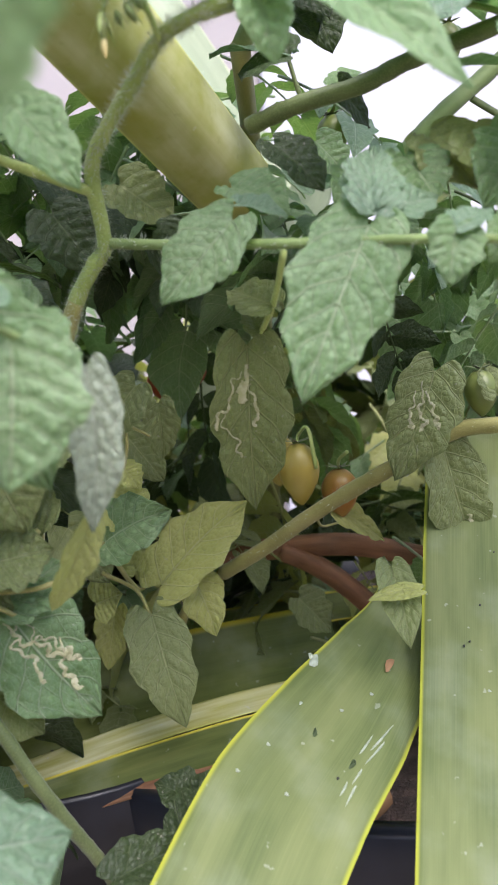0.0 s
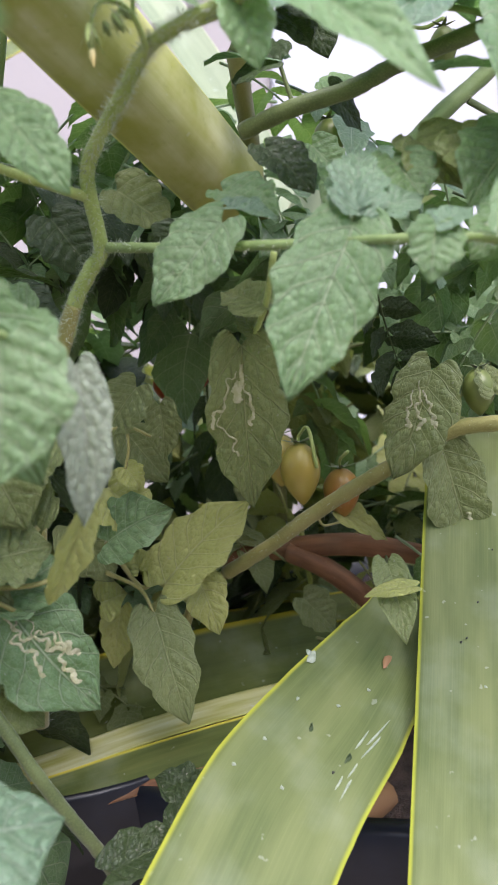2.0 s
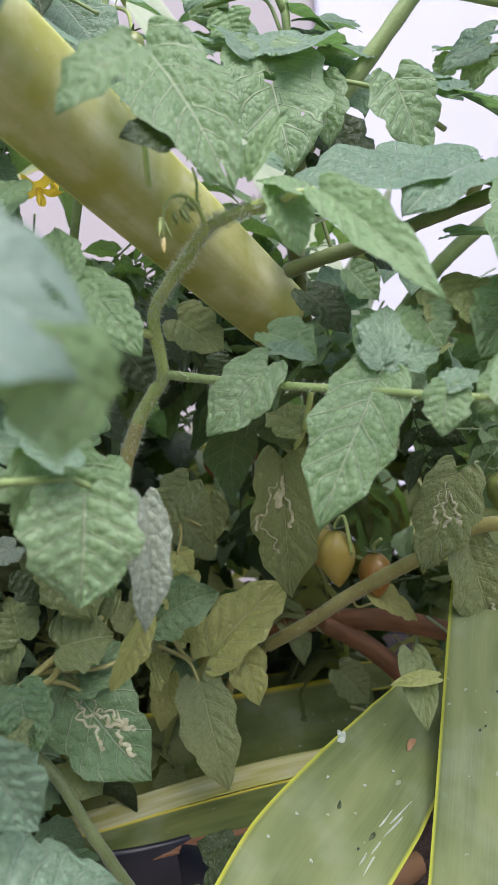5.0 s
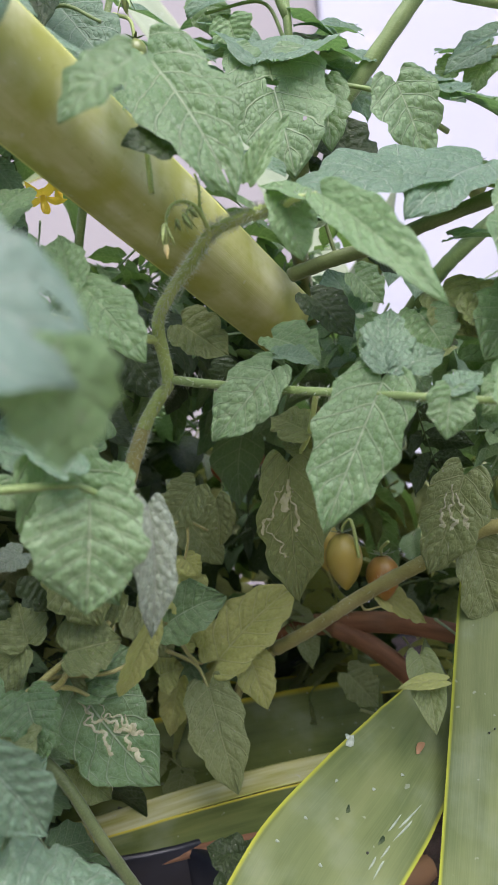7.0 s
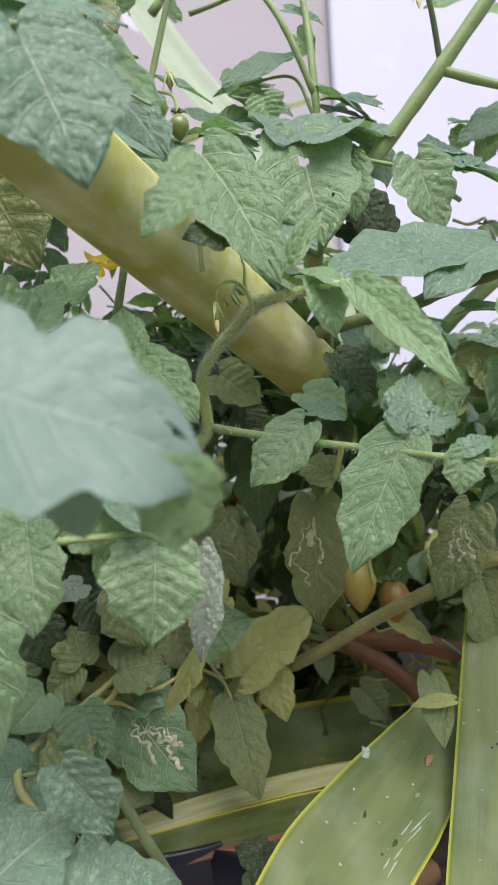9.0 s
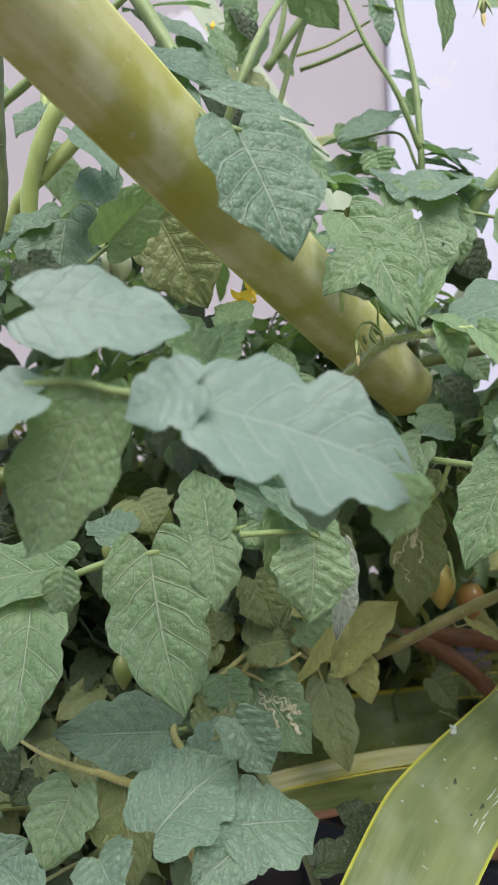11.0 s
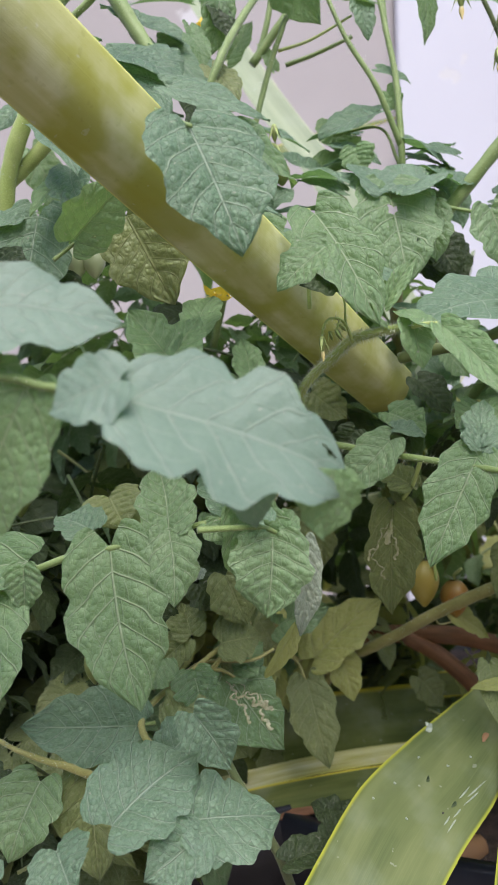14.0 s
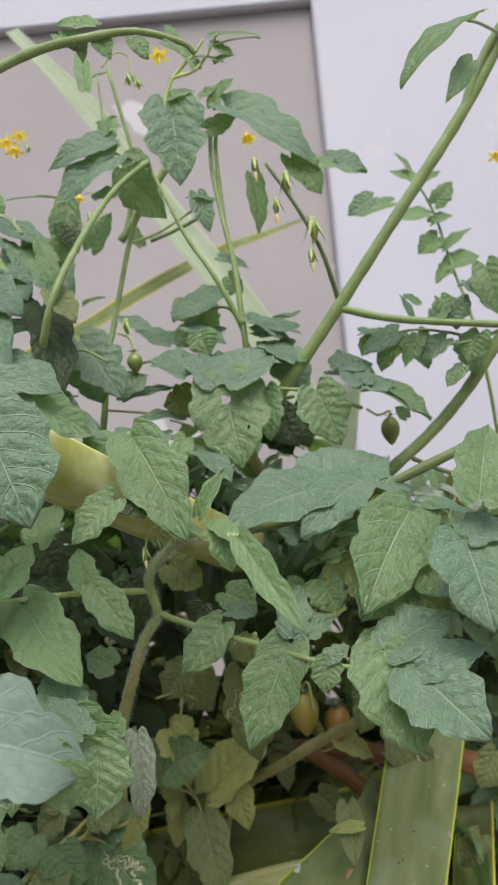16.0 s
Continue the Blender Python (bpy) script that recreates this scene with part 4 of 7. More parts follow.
leaflet(lf, (0.0110, 0.4200, 1.2990), (0.0330, 0.4200, 1.2850), 0.0128, (0.16, -0.82, 0.56), LEAF)
leaflet(lf, (-0.0020, 0.4200, 1.2900), (0.0240, 0.4200, 1.2810), 0.0118, (0.15, -0.55, 0.80), LEAF)
leaflet(lf, (-0.0210, 0.4200, 1.3100), (-0.0300, 0.4200, 1.3270), 0.0108, (0.16, -0.82, 0.56), LEAF_YOUNG_LIT)
leaflet(lf, (-0.0850, 0.4200, 1.2370), (-0.1040, 0.4200, 1.2470), 0.0158, (0.16, -0.82, 0.56), LEAF_YOUNG_LIT)
leaflet(lf, (-0.0890, 0.4200, 1.2900), (-0.1160, 0.4200, 1.2860), 0.0118, (0.15, -0.55, 0.80), LEAF)
leaflet(lf, (-0.0860, 0.4200, 1.2190), (-0.1030, 0.4200, 1.2340), 0.0128, (0.16, -0.82, 0.56), LEAF)
leaflet(lf, (-0.0580, 0.4200, 1.2730), (-0.0690, 0.4200, 1.2860), 0.0069, (0.16, -0.82, 0.56), LEAF_YOUNG_LIT)
lf = leaf(rear, [(-0.0402, 0.4030, 1.1591), (-0.0530, 0.4030, 1.1892), (-0.0654, 0.4030, 1.1963), (-0.0873, 0.4030, 1.2154), (-0.0923, 0.4030, 1.2787)], 0.0018, 0.0010, STEM_MID)
leaflet(lf, (-0.0820, 0.3950, 1.2150), (-0.1410, 0.3850, 1.1980), 0.0303, (0.14, -0.84, 0.52), LEAF_GREY, lobes=0.2, curl=0.2)
leaflet(lf, (-0.0800, 0.3900, 1.1970), (-0.1390, 0.3800, 1.1590), 0.0404, (0.14, -0.84, 0.52), LEAF_GREY, lobes=0.2, curl=0.2)
leaflet(lf, (-0.0626, 0.4000, 1.1994), (-0.0766, 0.4000, 1.1888), 0.0201, (0.18, -0.86, 0.51), LEAF)
leaflet(lf, (-0.0675, 0.4000, 1.2028), (-0.0483, 0.4000, 1.1843), 0.0150, (0.18, -0.86, 0.51), LEAF)
leaflet(lf, (-0.0919, 0.4000, 1.2249), (-0.0775, 0.4000, 1.2381), 0.0177, (0.18, -0.86, 0.51), LEAF_YOUNG_LIT)
leaflet(lf, (-0.1042, 0.4000, 1.2662), (-0.1157, 0.4200, 1.3192), 0.0155, (0.18, -0.86, 0.51), LEAF_YOUNG_LIT)
leaflet(lf, (-0.0839, 0.4000, 1.1668), (-0.1108, 0.4100, 1.1746), 0.0203, (0.18, -0.86, 0.51), LEAF_YOUNG_LIT)
leaflet(lf, (-0.0457, 0.4200, 1.2184), (-0.0137, 0.4200, 1.2209), 0.0206, (0.18, -0.86, 0.51), LEAF_YOUNG_LIT)
leaflet(lf, (-0.0388, 0.4200, 1.2357), (-0.0257, 0.4200, 1.2626), 0.0155, (0.18, -0.86, 0.51), LEAF_YOUNG_LIT)
leaflet(lf, (0.0066, 0.4200, 1.2411), (0.0168, 0.4200, 1.2656), 0.0128, (0.18, -0.86, 0.51), LEAF_YOUNG_LIT)
leaflet(lf, (-0.0029, 0.4200, 1.2796), (-0.0256, 0.4200, 1.3211), 0.0129, (0.18, -0.86, 0.51), LEAF_YOUNG_LIT)
leaflet(lf, (0.0131, 0.4200, 1.2820), (0.0318, 0.4200, 1.2865), 0.0102, (0.18, -0.86, 0.51), LEAF_YOUNG_LIT)
leaflet(lf, (0.0145, 0.4200, 1.2976), (0.0563, 0.4200, 1.3002), 0.0127, (0.15, -0.42, 0.88), LEAF_YOUNG_LIT)
stem(rear, [(-0.0299, 0.4200, 1.2739), (-0.0029, 0.4200, 1.2796), (0.0181, 0.4200, 1.3074)], 0.0018, 0.0010, STEM)
stem(rear, [(-0.0457, 0.4200, 1.2184), (-0.0304, 0.4200, 1.2687), (-0.0071, 0.4200, 1.2910), (0.0047, 0.4200, 1.3047)], 0.0022, 0.0012, STEM)
bud(rear, (-0.0664, 0.4100, 1.2804), (0.1, 0, -1), 0.0120)
bud(rear, (-0.0590, 0.4100, 1.2738), (0.3, 0, -1), 0.0110)
flower(rear, (-0.0360, 0.4100, 1.2933), (0.1, -0.3, -1), 0.0160, open_angle=0.9)
stem(rear, [(-0.0866, 0.4000, 1.2839), (-0.0750, 0.4000, 1.2949), (-0.0650, 0.4100, 1.2960), (-0.0638, 0.4100, 1.2800)], 0.0008, 0.0006, STEM)

# the near branch across the top
stem(left, [(-0.1367, 0.2000, 1.1654), (-0.1053, 0.2000, 1.1709), (-0.0665, 0.2000, 1.1813), (-0.0330, 0.2000, 1.1837), (-0.0031, 0.2100, 1.1883), (0.0229, 0.2200, 1.1824), (0.0303, 0.2250, 1.1765)], 0.0036, 0.0016, STEM_MID, hairs=300)
lf = leaf(left, [(-0.0330, 0.2030, 1.1827), (-0.0380, 0.2030, 1.1883), (-0.0402, 0.2030, 1.1924)], 0.0010, 0.0008, STEM_MID)
leaflet(lf, (-0.0280, 0.2050, 1.1940), (-0.0530, 0.2050, 1.2010), 0.0158, (0.16, -0.82, 0.56), LEAF_YOUNG_LIT)
leaflet(lf, (-0.0510, 0.2050, 1.1920), (-0.0350, 0.2050, 1.1790), 0.0145, (0.16, -0.82, 0.56), LEAF)
leaflet(lf, (-0.0270, 0.2050, 1.1880), (-0.0190, 0.2050, 1.1710), 0.0132, (0.3, -0.9, -0.1), LEAF_YOUNG_LIT)
leaflet(lf, (-0.0040, 0.2050, 1.1810), (0.0050, 0.2050, 1.1670), 0.0132, (0.16, -0.82, 0.56), LEAF)
leaflet(lf, (-0.0380, 0.2050, 1.1890), (-0.0370, 0.2050, 1.1720), 0.0086, (0.4, -0.8, 0.2), LEAF_YOUNG_LIT)
leaflet(lf, (0.0150, 0.2050, 1.1750), (0.0250, 0.2050, 1.1670), 0.0086, (0.16, -0.82, 0.56), LEAF)
stem(rear, [(-0.1511, 0.3400, 0.9605), (-0.1252, 0.3100, 1.0177), (-0.1083, 0.3000, 1.0551), (-0.0958, 0.3300, 1.1037), (-0.0768, 0.3700, 1.1571), (-0.0517, 0.4000, 1.1925)], 0.0034, 0.0022, STEM_MID, hairs=140)
stem(rear, [(-0.1457, 0.4500, 0.8897), (-0.1191, 0.4200, 0.9716), (-0.1118, 0.4200, 1.0229), (-0.1033, 0.4300, 1.0657), (-0.0873, 0.4300, 1.1221), (-0.0763, 0.4300, 1.1526), (-0.0708, 0.4400, 1.1877), (-0.0936, 0.4400, 1.3070)], 0.0032, 0.0018, STEM_MID, hairs=80)
stem(rear, [(-0.0810, 0.4300, 1.1319), (-0.0532, 0.4300, 1.1385), (-0.0195, 0.4300, 1.1547)], 0.0014, 0.0010, STEM)

# small fruit and flower truss on the tall plant
fruit(rear, (-0.0758, 0.3860, 1.0212), 0.0180, 0.0070, FRUIT_GREEN, (0.05, 0, -1), stalk=[(-0.0782, 0.3860, 1.0338), (-0.0891, 0.3900, 1.0408)], label="small green plum tomato")
bud(rear, (-0.0804, 0.3850, 1.0511), (0.05, 0, -1), 0.0140)
leaflet(lf, (-0.1134, 0.3700, 1.0281), (-0.1060, 0.3860, 0.9798), 0.0460, (0.18, -0.81, 0.56), LEAF_GREY)
leaflet(lf, (-0.1308, 0.3300, 1.0581), (-0.1071, 0.3000, 0.9809), 0.0394, (0.63, -0.72, 0.11), LEAF_DARK_SHADE)
leaflet(lf, (-0.1304, 0.3200, 1.0920), (-0.1138, 0.3100, 1.0692), 0.0154, (0.18, -0.86, 0.51), LEAF)
leaflet(lf, (-0.0889, 0.4000, 1.0527), (-0.0540, 0.4100, 1.0400), 0.0276, (0.15, -0.42, 0.88), LEAF_GREY)
leaflet(lf, (-0.0396, 0.4500, 1.0778), (-0.0313, 0.4500, 1.0498), 0.0319, (0.18, -0.86, 0.51), LEAF)
leaflet(lf, (0.0214, 0.4200, 1.0426), (0.0591, 0.4300, 1.0245), 0.0377, (0.15, -0.42, 0.88), LEAF_GREY)
leaflet(lf, (0.0595, 0.4000, 0.9998), (0.0275, 0.4200, 1.0266), 0.0343, (0.15, -0.42, 0.88), LEAF_GREY)

# top right leaves
lf = leaf(rear, [(0.2601, 0.3930, 1.2428), (0.2271, 0.3330, 1.2243), (0.2135, 0.3030, 1.2105)], 0.0014, 0.0010, STEM_MID)
leaflet(lf, (0.2169, 0.3000, 1.2141), (0.1572, 0.2830, 1.1754), 0.031, (-0.15, -0.56, 0.70), LEAF, curl=0.3)
leaflet(lf, (0.2200, 0.3300, 1.1965), (0.1934, 0.2870, 1.1507), 0.0161, (0.52, -0.54, 0.33), LEAF)
stem(far, [(0.2560, 0.6000, 0.8465), (0.2447, 0.5600, 0.9655), (0.2322, 0.5500, 1.0471), (0.2197, 0.5600, 1.1042), (0.2072, 0.5700, 1.1695), (0.1841, 0.5800, 1.2262)], 0.0022, 0.0010, STEM_MID)
leaflet(lf, (0.2025, 0.5600, 1.1606), (0.1620, 0.5600, 1.1637), 0.0267, (0.54, -0.55, 0.53), LEAF_YOUNG_LIT)
leaflet(lf, (0.2044, 0.5600, 1.1513), (0.2252, 0.5600, 1.1572), 0.0235, (-0.24, -0.67, 0.61), LEAF)
leaflet(lf, (0.2094, 0.5600, 1.1716), (0.2289, 0.5600, 1.1927), 0.0206, (0.54, -0.55, 0.53), LEAF)
leaflet(lf, (0.1948, 0.5600, 1.1981), (0.1672, 0.5600, 1.2146), 0.0178, (-0.24, -0.67, 0.61), LEAF_YOUNG_LIT)
leaflet(lf, (0.1874, 0.5600, 1.2114), (0.1748, 0.5600, 1.2317), 0.0131, (0.54, -0.55, 0.53), LEAF)
leaflet(lf, (0.1973, 0.5600, 1.1946), (0.2188, 0.5600, 1.2064), 0.0148, (-0.24, -0.67, 0.61), LEAF)
leaflet(lf, (0.2086, 0.5600, 1.1357), (0.1868, 0.5600, 1.1208), 0.0236, (0.54, -0.55, 0.53), LEAF_YOUNG_LIT)
leaflet(lf, (0.2130, 0.5600, 1.1231), (0.2436, 0.5600, 1.1426), 0.0176, (-0.24, -0.67, 0.61), LEAF)
leaflet(lf, (0.2168, 0.5600, 1.1046), (0.2489, 0.5600, 1.1121), 0.0263, (0.54, -0.55, 0.53), LEAF)
leaflet(lf, (0.2197, 0.5600, 1.1042), (0.2008, 0.5600, 1.0889), 0.0235, (-0.24, -0.67, 0.61), LEAF_YOUNG_LIT)
leaflet(lf, (0.1635, 0.5600, 1.1786), (0.1186, 0.5600, 1.1744), 0.0299, (0.54, -0.55, 0.53), LEAF)
leaflet(lf, (0.0973, 0.5600, 1.2319), (0.1439, 0.5600, 1.2183), 0.0331, (-0.24, -0.67, 0.61), LEAF)
lf = leaf(rear, [(0.2409, 0.4230, 1.0114), (0.2123, 0.4230, 1.0029), (0.1747, 0.4230, 1.0027), (0.1470, 0.4330, 1.0077)], 0.0016, 0.0010, STEM_MID)
leaflet(lf, (0.1956, 0.4200, 1.0230), (0.2117, 0.4200, 1.0429), 0.0192, (0.54, -0.45, 0.63), LEAF_GREY)
leaflet(lf, (0.1819, 0.4200, 1.0272), (0.1966, 0.4200, 1.0327), 0.0217, (-0.25, -0.58, 0.71), LEAF)
leaflet(lf, (0.2245, 0.4200, 1.0315), (0.2081, 0.4200, 1.0531), 0.0288, (0.54, -0.45, 0.63), LEAF_GREY)
leaflet(lf, (0.2174, 0.4200, 1.0081), (0.2057, 0.4200, 0.9854), 0.0335, (-0.25, -0.58, 0.71), LEAF)
leaflet(lf, (0.1892, 0.4200, 1.0068), (0.1639, 0.4200, 0.9903), 0.0193, (0.54, -0.45, 0.63), LEAF_GREY)
leaflet(lf, (0.1659, 0.4200, 1.0096), (0.1516, 0.4200, 0.9868), 0.0242, (-0.25, -0.58, 0.71), LEAF)
leaflet(lf, (0.1475, 0.4200, 1.0168), (0.1174, 0.4200, 1.0057), 0.0244, (0.54, -0.45, 0.63), LEAF_GREY)
leaflet(lf, (0.2280, 0.4200, 1.0650), (0.2371, 0.4200, 1.0202), 0.0287, (-0.25, -0.58, 0.71), LEAF)
leaflet(lf, (0.1627, 0.4200, 1.0248), (0.1557, 0.4200, 1.0503), 0.0121, (0.54, -0.45, 0.63), LEAF_GREY)
leaflet(lf, (0.2006, 0.4200, 0.9811), (0.1850, 0.4200, 0.9660), 0.0192, (-0.25, -0.58, 0.71), LEAF)
flower(far, (0.2839, 0.6000, 1.2297), (0.1, -0.3, -1), 0.0180, open_angle=0.9)
flower(far, (-0.2068, 0.4500, 1.2583), (0.1, -0.3, -1), 0.0160, open_angle=0.9)
flower(far, (-0.1987, 0.4500, 1.2484), (0.1, -0.3, -1), 0.0160, open_angle=0.9)
flower(far, (-0.1927, 0.4500, 1.2628), (0.1, -0.3, -1), 0.0140, open_angle=0.9)
bud(far, (-0.1847, 0.4500, 1.2518), (0.1, -0.1, -1), 0.0100)

# grey-green leaf close to the lens
lf = leaf(left, [(-0.2380, 0.0500, 0.8240), (-0.1810, 0.0500, 0.8260), (-0.1530, 0.0520, 0.8280), (-0.1370, 0.0520, 0.8290), (-0.1220, 0.0530, 0.8250), (-0.1060, 0.0560, 0.8230), (-0.0910, 0.0580, 0.8210)], 0.0021, 0.0014, STEM_MID, hairs=120)
leaf(left, [(-0.1400, 0.0520, 0.8290), (-0.1380, 0.0520, 0.8370), (-0.1420, 0.0520, 0.8460)], 0.0014, 0.0011, STEM_MID)
leaflet(lf, (-0.1470, 0.0470, 0.8540), (-0.0960, 0.0660, 0.8490), 0.0375, (0.10, -0.86, 0.48), LEAF_PALE, fold=0.08, quilt=0.25, lobes=0.16, seed=3)
leaflet(lf, (-0.0900, 0.0460, 0.8190), (-0.0130, 0.0720, 0.7900), 0.0536, (0.20, -0.80, 0.55), LEAF_PALE, fold=0.12, curl=0.05, hook=0.2, lobes=0.26, quilt=0.25, heart=0.06, seed=12, hole=[(0.84, 0.74, 0.028)])
leaflet(lf, (-0.0920, 0.0450, 0.8260), (-0.1170, 0.0430, 0.8160), 0.0277, (0.11, -0.80, 0.55), LEAF_PALE, fold=0.1, quilt=0.25, seed=8)
leaflet(lf, (-0.1300, 0.0540, 0.8250), (-0.1640, 0.0660, 0.7640), 0.0371, (0.23, -0.88, 0.38), LEAF, fold=0.12, quilt=0.3, seed=14)
# Bent-down tip of the big leaflet; light through it is in the greener colour.
leaflet(lf, (-0.0240, 0.0700, 0.7940), (-0.0280, 0.0780, 0.7680), 0.0231, (0.35, -0.80, 0.45), LEAF_YOUNG_LIT, fold=0.1, heart=0.02, lobes=0.14, quilt=0.25, seed=5)
leaflet(lf, (-0.0570, 0.0660, 0.8000), (-0.0520, 0.0780, 0.7720), 0.0204, (0.10, -0.85, 0.45), LEAF_PALE, fold=0.1, heart=0.02, lobes=0.14, quilt=0.25, seed=6)
leaflet(lf, (-0.1480, 0.0480, 0.8250), (-0.1770, 0.0400, 0.8200), 0.0286, (0.18, -0.70, 0.64), LEAF_PALE, fold=0.1, quilt=0.25)
leaflet(lf, (-0.1790, 0.0460, 0.8260), (-0.2070, 0.0460, 0.8480), 0.0332, (0.18, -0.49, 0.79), LEAF_PALE, quilt=0.25)
leaflet(lf, (-0.1710, 0.0460, 0.8240), (-0.1740, 0.0360, 0.7920), 0.0291, (0.21, -0.69, 0.69), LEAF_PALE, quilt=0.25)

# leaves close to the lens at the foot of the view
lf = leaf(left, [(-0.1968, 0.0030, 0.6938), (-0.1799, 0.0030, 0.6999), (-0.1723, 0.0230, 0.6890)], 0.0016, 0.0010, STEM_MID)
leaflet(lf, (-0.1832, 0.0000, 0.6991), (-0.1536, 0.0300, 0.6909), 0.0282, (-0.07, -0.83, 0.58), LEAF_GREY, quilt=0.3)
leaflet(lf, (-0.1870, 0.0000, 0.7456), (-0.1562, 0.0100, 0.7483), 0.0128, (0.08, -0.51, 0.79), LEAF_PALE)
leaflet(lf, (-0.1814, 0.0000, 0.6868), (-0.1668, 0.0200, 0.6703), 0.0277, (-0.07, -0.83, 0.58), LEAF)

# puckered leaf of the bushy plant
lf = leaf(left, [(-0.2611, 0.2030, 0.7081), (-0.2190, 0.1980, 0.7231), (-0.1989, 0.1930, 0.7352), (-0.1685, 0.1950, 0.7462), (-0.1468, 0.1930, 0.7499), (-0.1183, 0.2030, 0.7576), (-0.0798, 0.2130, 0.7653), (-0.0648, 0.2180, 0.7682)], 0.0024, 0.0013, STEM_MID, hairs=120)
leaflet(lf, (-0.1502, 0.1920, 0.7506), (-0.1284, 0.1720, 0.6699), 0.0524, (0.11, -0.71, 0.79), LEAF, fold=0.12, quilt=0.9, curl=0.05)
leaflet(lf, (-0.1198, 0.2000, 0.7585), (-0.1137, 0.1850, 0.7205), 0.0279, (0.11, -0.70, 0.69), LEAF, quilt=0.9)
leaflet(lf, (-0.1198, 0.2000, 0.7591), (-0.1299, 0.2150, 0.7941), 0.0322, (0.14, -0.90, 0.48), LEAF)
leaflet(lf, (-0.0798, 0.2080, 0.7665), (-0.0610, 0.2250, 0.7085), 0.0413, (0.12, -0.75, 0.69), LEAF, quilt=0.9)
leaflet(lf, (-0.0835, 0.2150, 0.7667), (-0.1083, 0.2350, 0.7927), 0.0284, (0.11, -0.70, 0.69), LEAF_GREY)
leaflet(lf, (-0.2182, 0.1930, 0.7214), (-0.2131, 0.1500, 0.6598), 0.0433, (0.12, -0.75, 0.69), LEAF, fold=0.12, quilt=0.9)
leaflet(lf, (-0.1989, 0.1900, 0.7392), (-0.1988, 0.1900, 0.7146), 0.0211, (0.14, -0.85, 0.53), LEAF)
leaflet(lf, (-0.2022, 0.2000, 0.7421), (-0.3126, 0.2000, 0.7265), 0.0411, (0.13, -0.80, 0.58), LEAF, quilt=0.9)
leaflet(lf, (-0.1822, 0.2800, 0.7710), (-0.1682, 0.2700, 0.7521), 0.0399, (0.14, -0.85, 0.53), LEAF_DULL)
leaflet(lf, (-0.1784, 0.2400, 0.7535), (-0.2057, 0.2500, 0.7623), 0.0308, (0.08, -0.51, 0.79), LEAF_GREY)

# lower leaves of the bushy plant
stem(left, [(-0.1325, 0.2400, 0.6100), (-0.1561, 0.2600, 0.6339), (-0.1253, 0.3000, 0.6583), (-0.0963, 0.3200, 0.6807)], 0.0024, 0.0016, STEM_OLD)
stem(left, [(-0.2407, 0.2250, 0.6344), (-0.2216, 0.2200, 0.6278), (-0.2003, 0.2220, 0.6201), (-0.1861, 0.2250, 0.6153), (-0.1611, 0.2500, 0.5867), (-0.1304, 0.2800, 0.5041)], 0.0010, 0.0034, STEM_OLD, hairs=120)
lf = leaf(left, [(-0.1494, 0.2650, 0.6292), (-0.1587, 0.2580, 0.6302)], 0.0014, 0.0010, STEM_MID)
leaflet(lf, (-0.1580, 0.2550, 0.6309), (-0.2179, 0.2210, 0.6412), 0.0452, (0.24, -0.88, 0.48), LEAF_GREY, fold=0.12)
leaflet(lf, (-0.1360, 0.2620, 0.6303), (-0.1225, 0.2800, 0.6529), 0.0264, (0.14, -0.85, 0.53), LEAF_DULL)
leaflet(lf, (-0.1443, 0.1700, 0.6136), (-0.1086, 0.2100, 0.6369), 0.0509, (-0.07, -0.83, 0.58), LEAF_GREY)
leaflet(lf, (-0.1067, 0.1860, 0.6106), (-0.0644, 0.2240, 0.5980), 0.0490, (-0.18, -0.75, 0.69), LEAF_GREY, fold=0.1)
leaflet(lf, (-0.2070, 0.2220, 0.6087), (-0.2175, 0.2000, 0.5724), 0.0396, (0.14, -0.85, 0.53), LEAF, quilt=0.9)
leaflet(lf, (-0.1831, 0.2400, 0.6063), (-0.1715, 0.2200, 0.5529), 0.0392, (0.14, -0.85, 0.53), LEAF_DULL, quilt=0.9)
leaflet(lf, (-0.1372, 0.2500, 0.6153), (-0.1152, 0.2700, 0.6328), 0.0309, (0.14, -0.85, 0.53), LEAF_GREY)
leaflet(lf, (-0.1020, 0.1800, 0.6051), (-0.1247, 0.1600, 0.5925), 0.0302, (0.14, -0.85, 0.53), LEAF_GREY)
leaflet(lf, (-0.1744, 0.1700, 0.5986), (-0.1580, 0.1500, 0.5899), 0.0328, (0.14, -0.85, 0.53), LEAF_GREY)
leaflet(lf, (-0.2739, 0.2400, 0.6239), (-0.2982, 0.2200, 0.6135), 0.0323, (0.13, -0.80, 0.58), LEAF_DARK_SHADE)
leaflet(lf, (-0.2647, 0.2400, 0.6244), (-0.2495, 0.2300, 0.5993), 0.0238, (0.14, -0.85, 0.53), LEAF_DARK_SHADE)
leaflet(lf, (-0.2393, 0.2400, 0.6057), (-0.2495, 0.2300, 0.5927), 0.0203, (0.14, -0.85, 0.53), LEAF_DARK_SHADE)
leaflet(lf, (-0.2772, 0.2000, 0.6108), (-0.2502, 0.2000, 0.5880), 0.0252, (0.14, -0.85, 0.53), LEAF_DARK_SHADE)
leaflet(lf, (-0.2601, 0.2000, 0.5686), (-0.2273, 0.2000, 0.5899), 0.0281, (0.14, -0.85, 0.53), LEAF_GREY)
leaflet(lf, (-0.2059, 0.1600, 0.5847), (-0.2319, 0.1800, 0.5881), 0.0258, (0.14, -0.85, 0.53), LEAF_GREY)
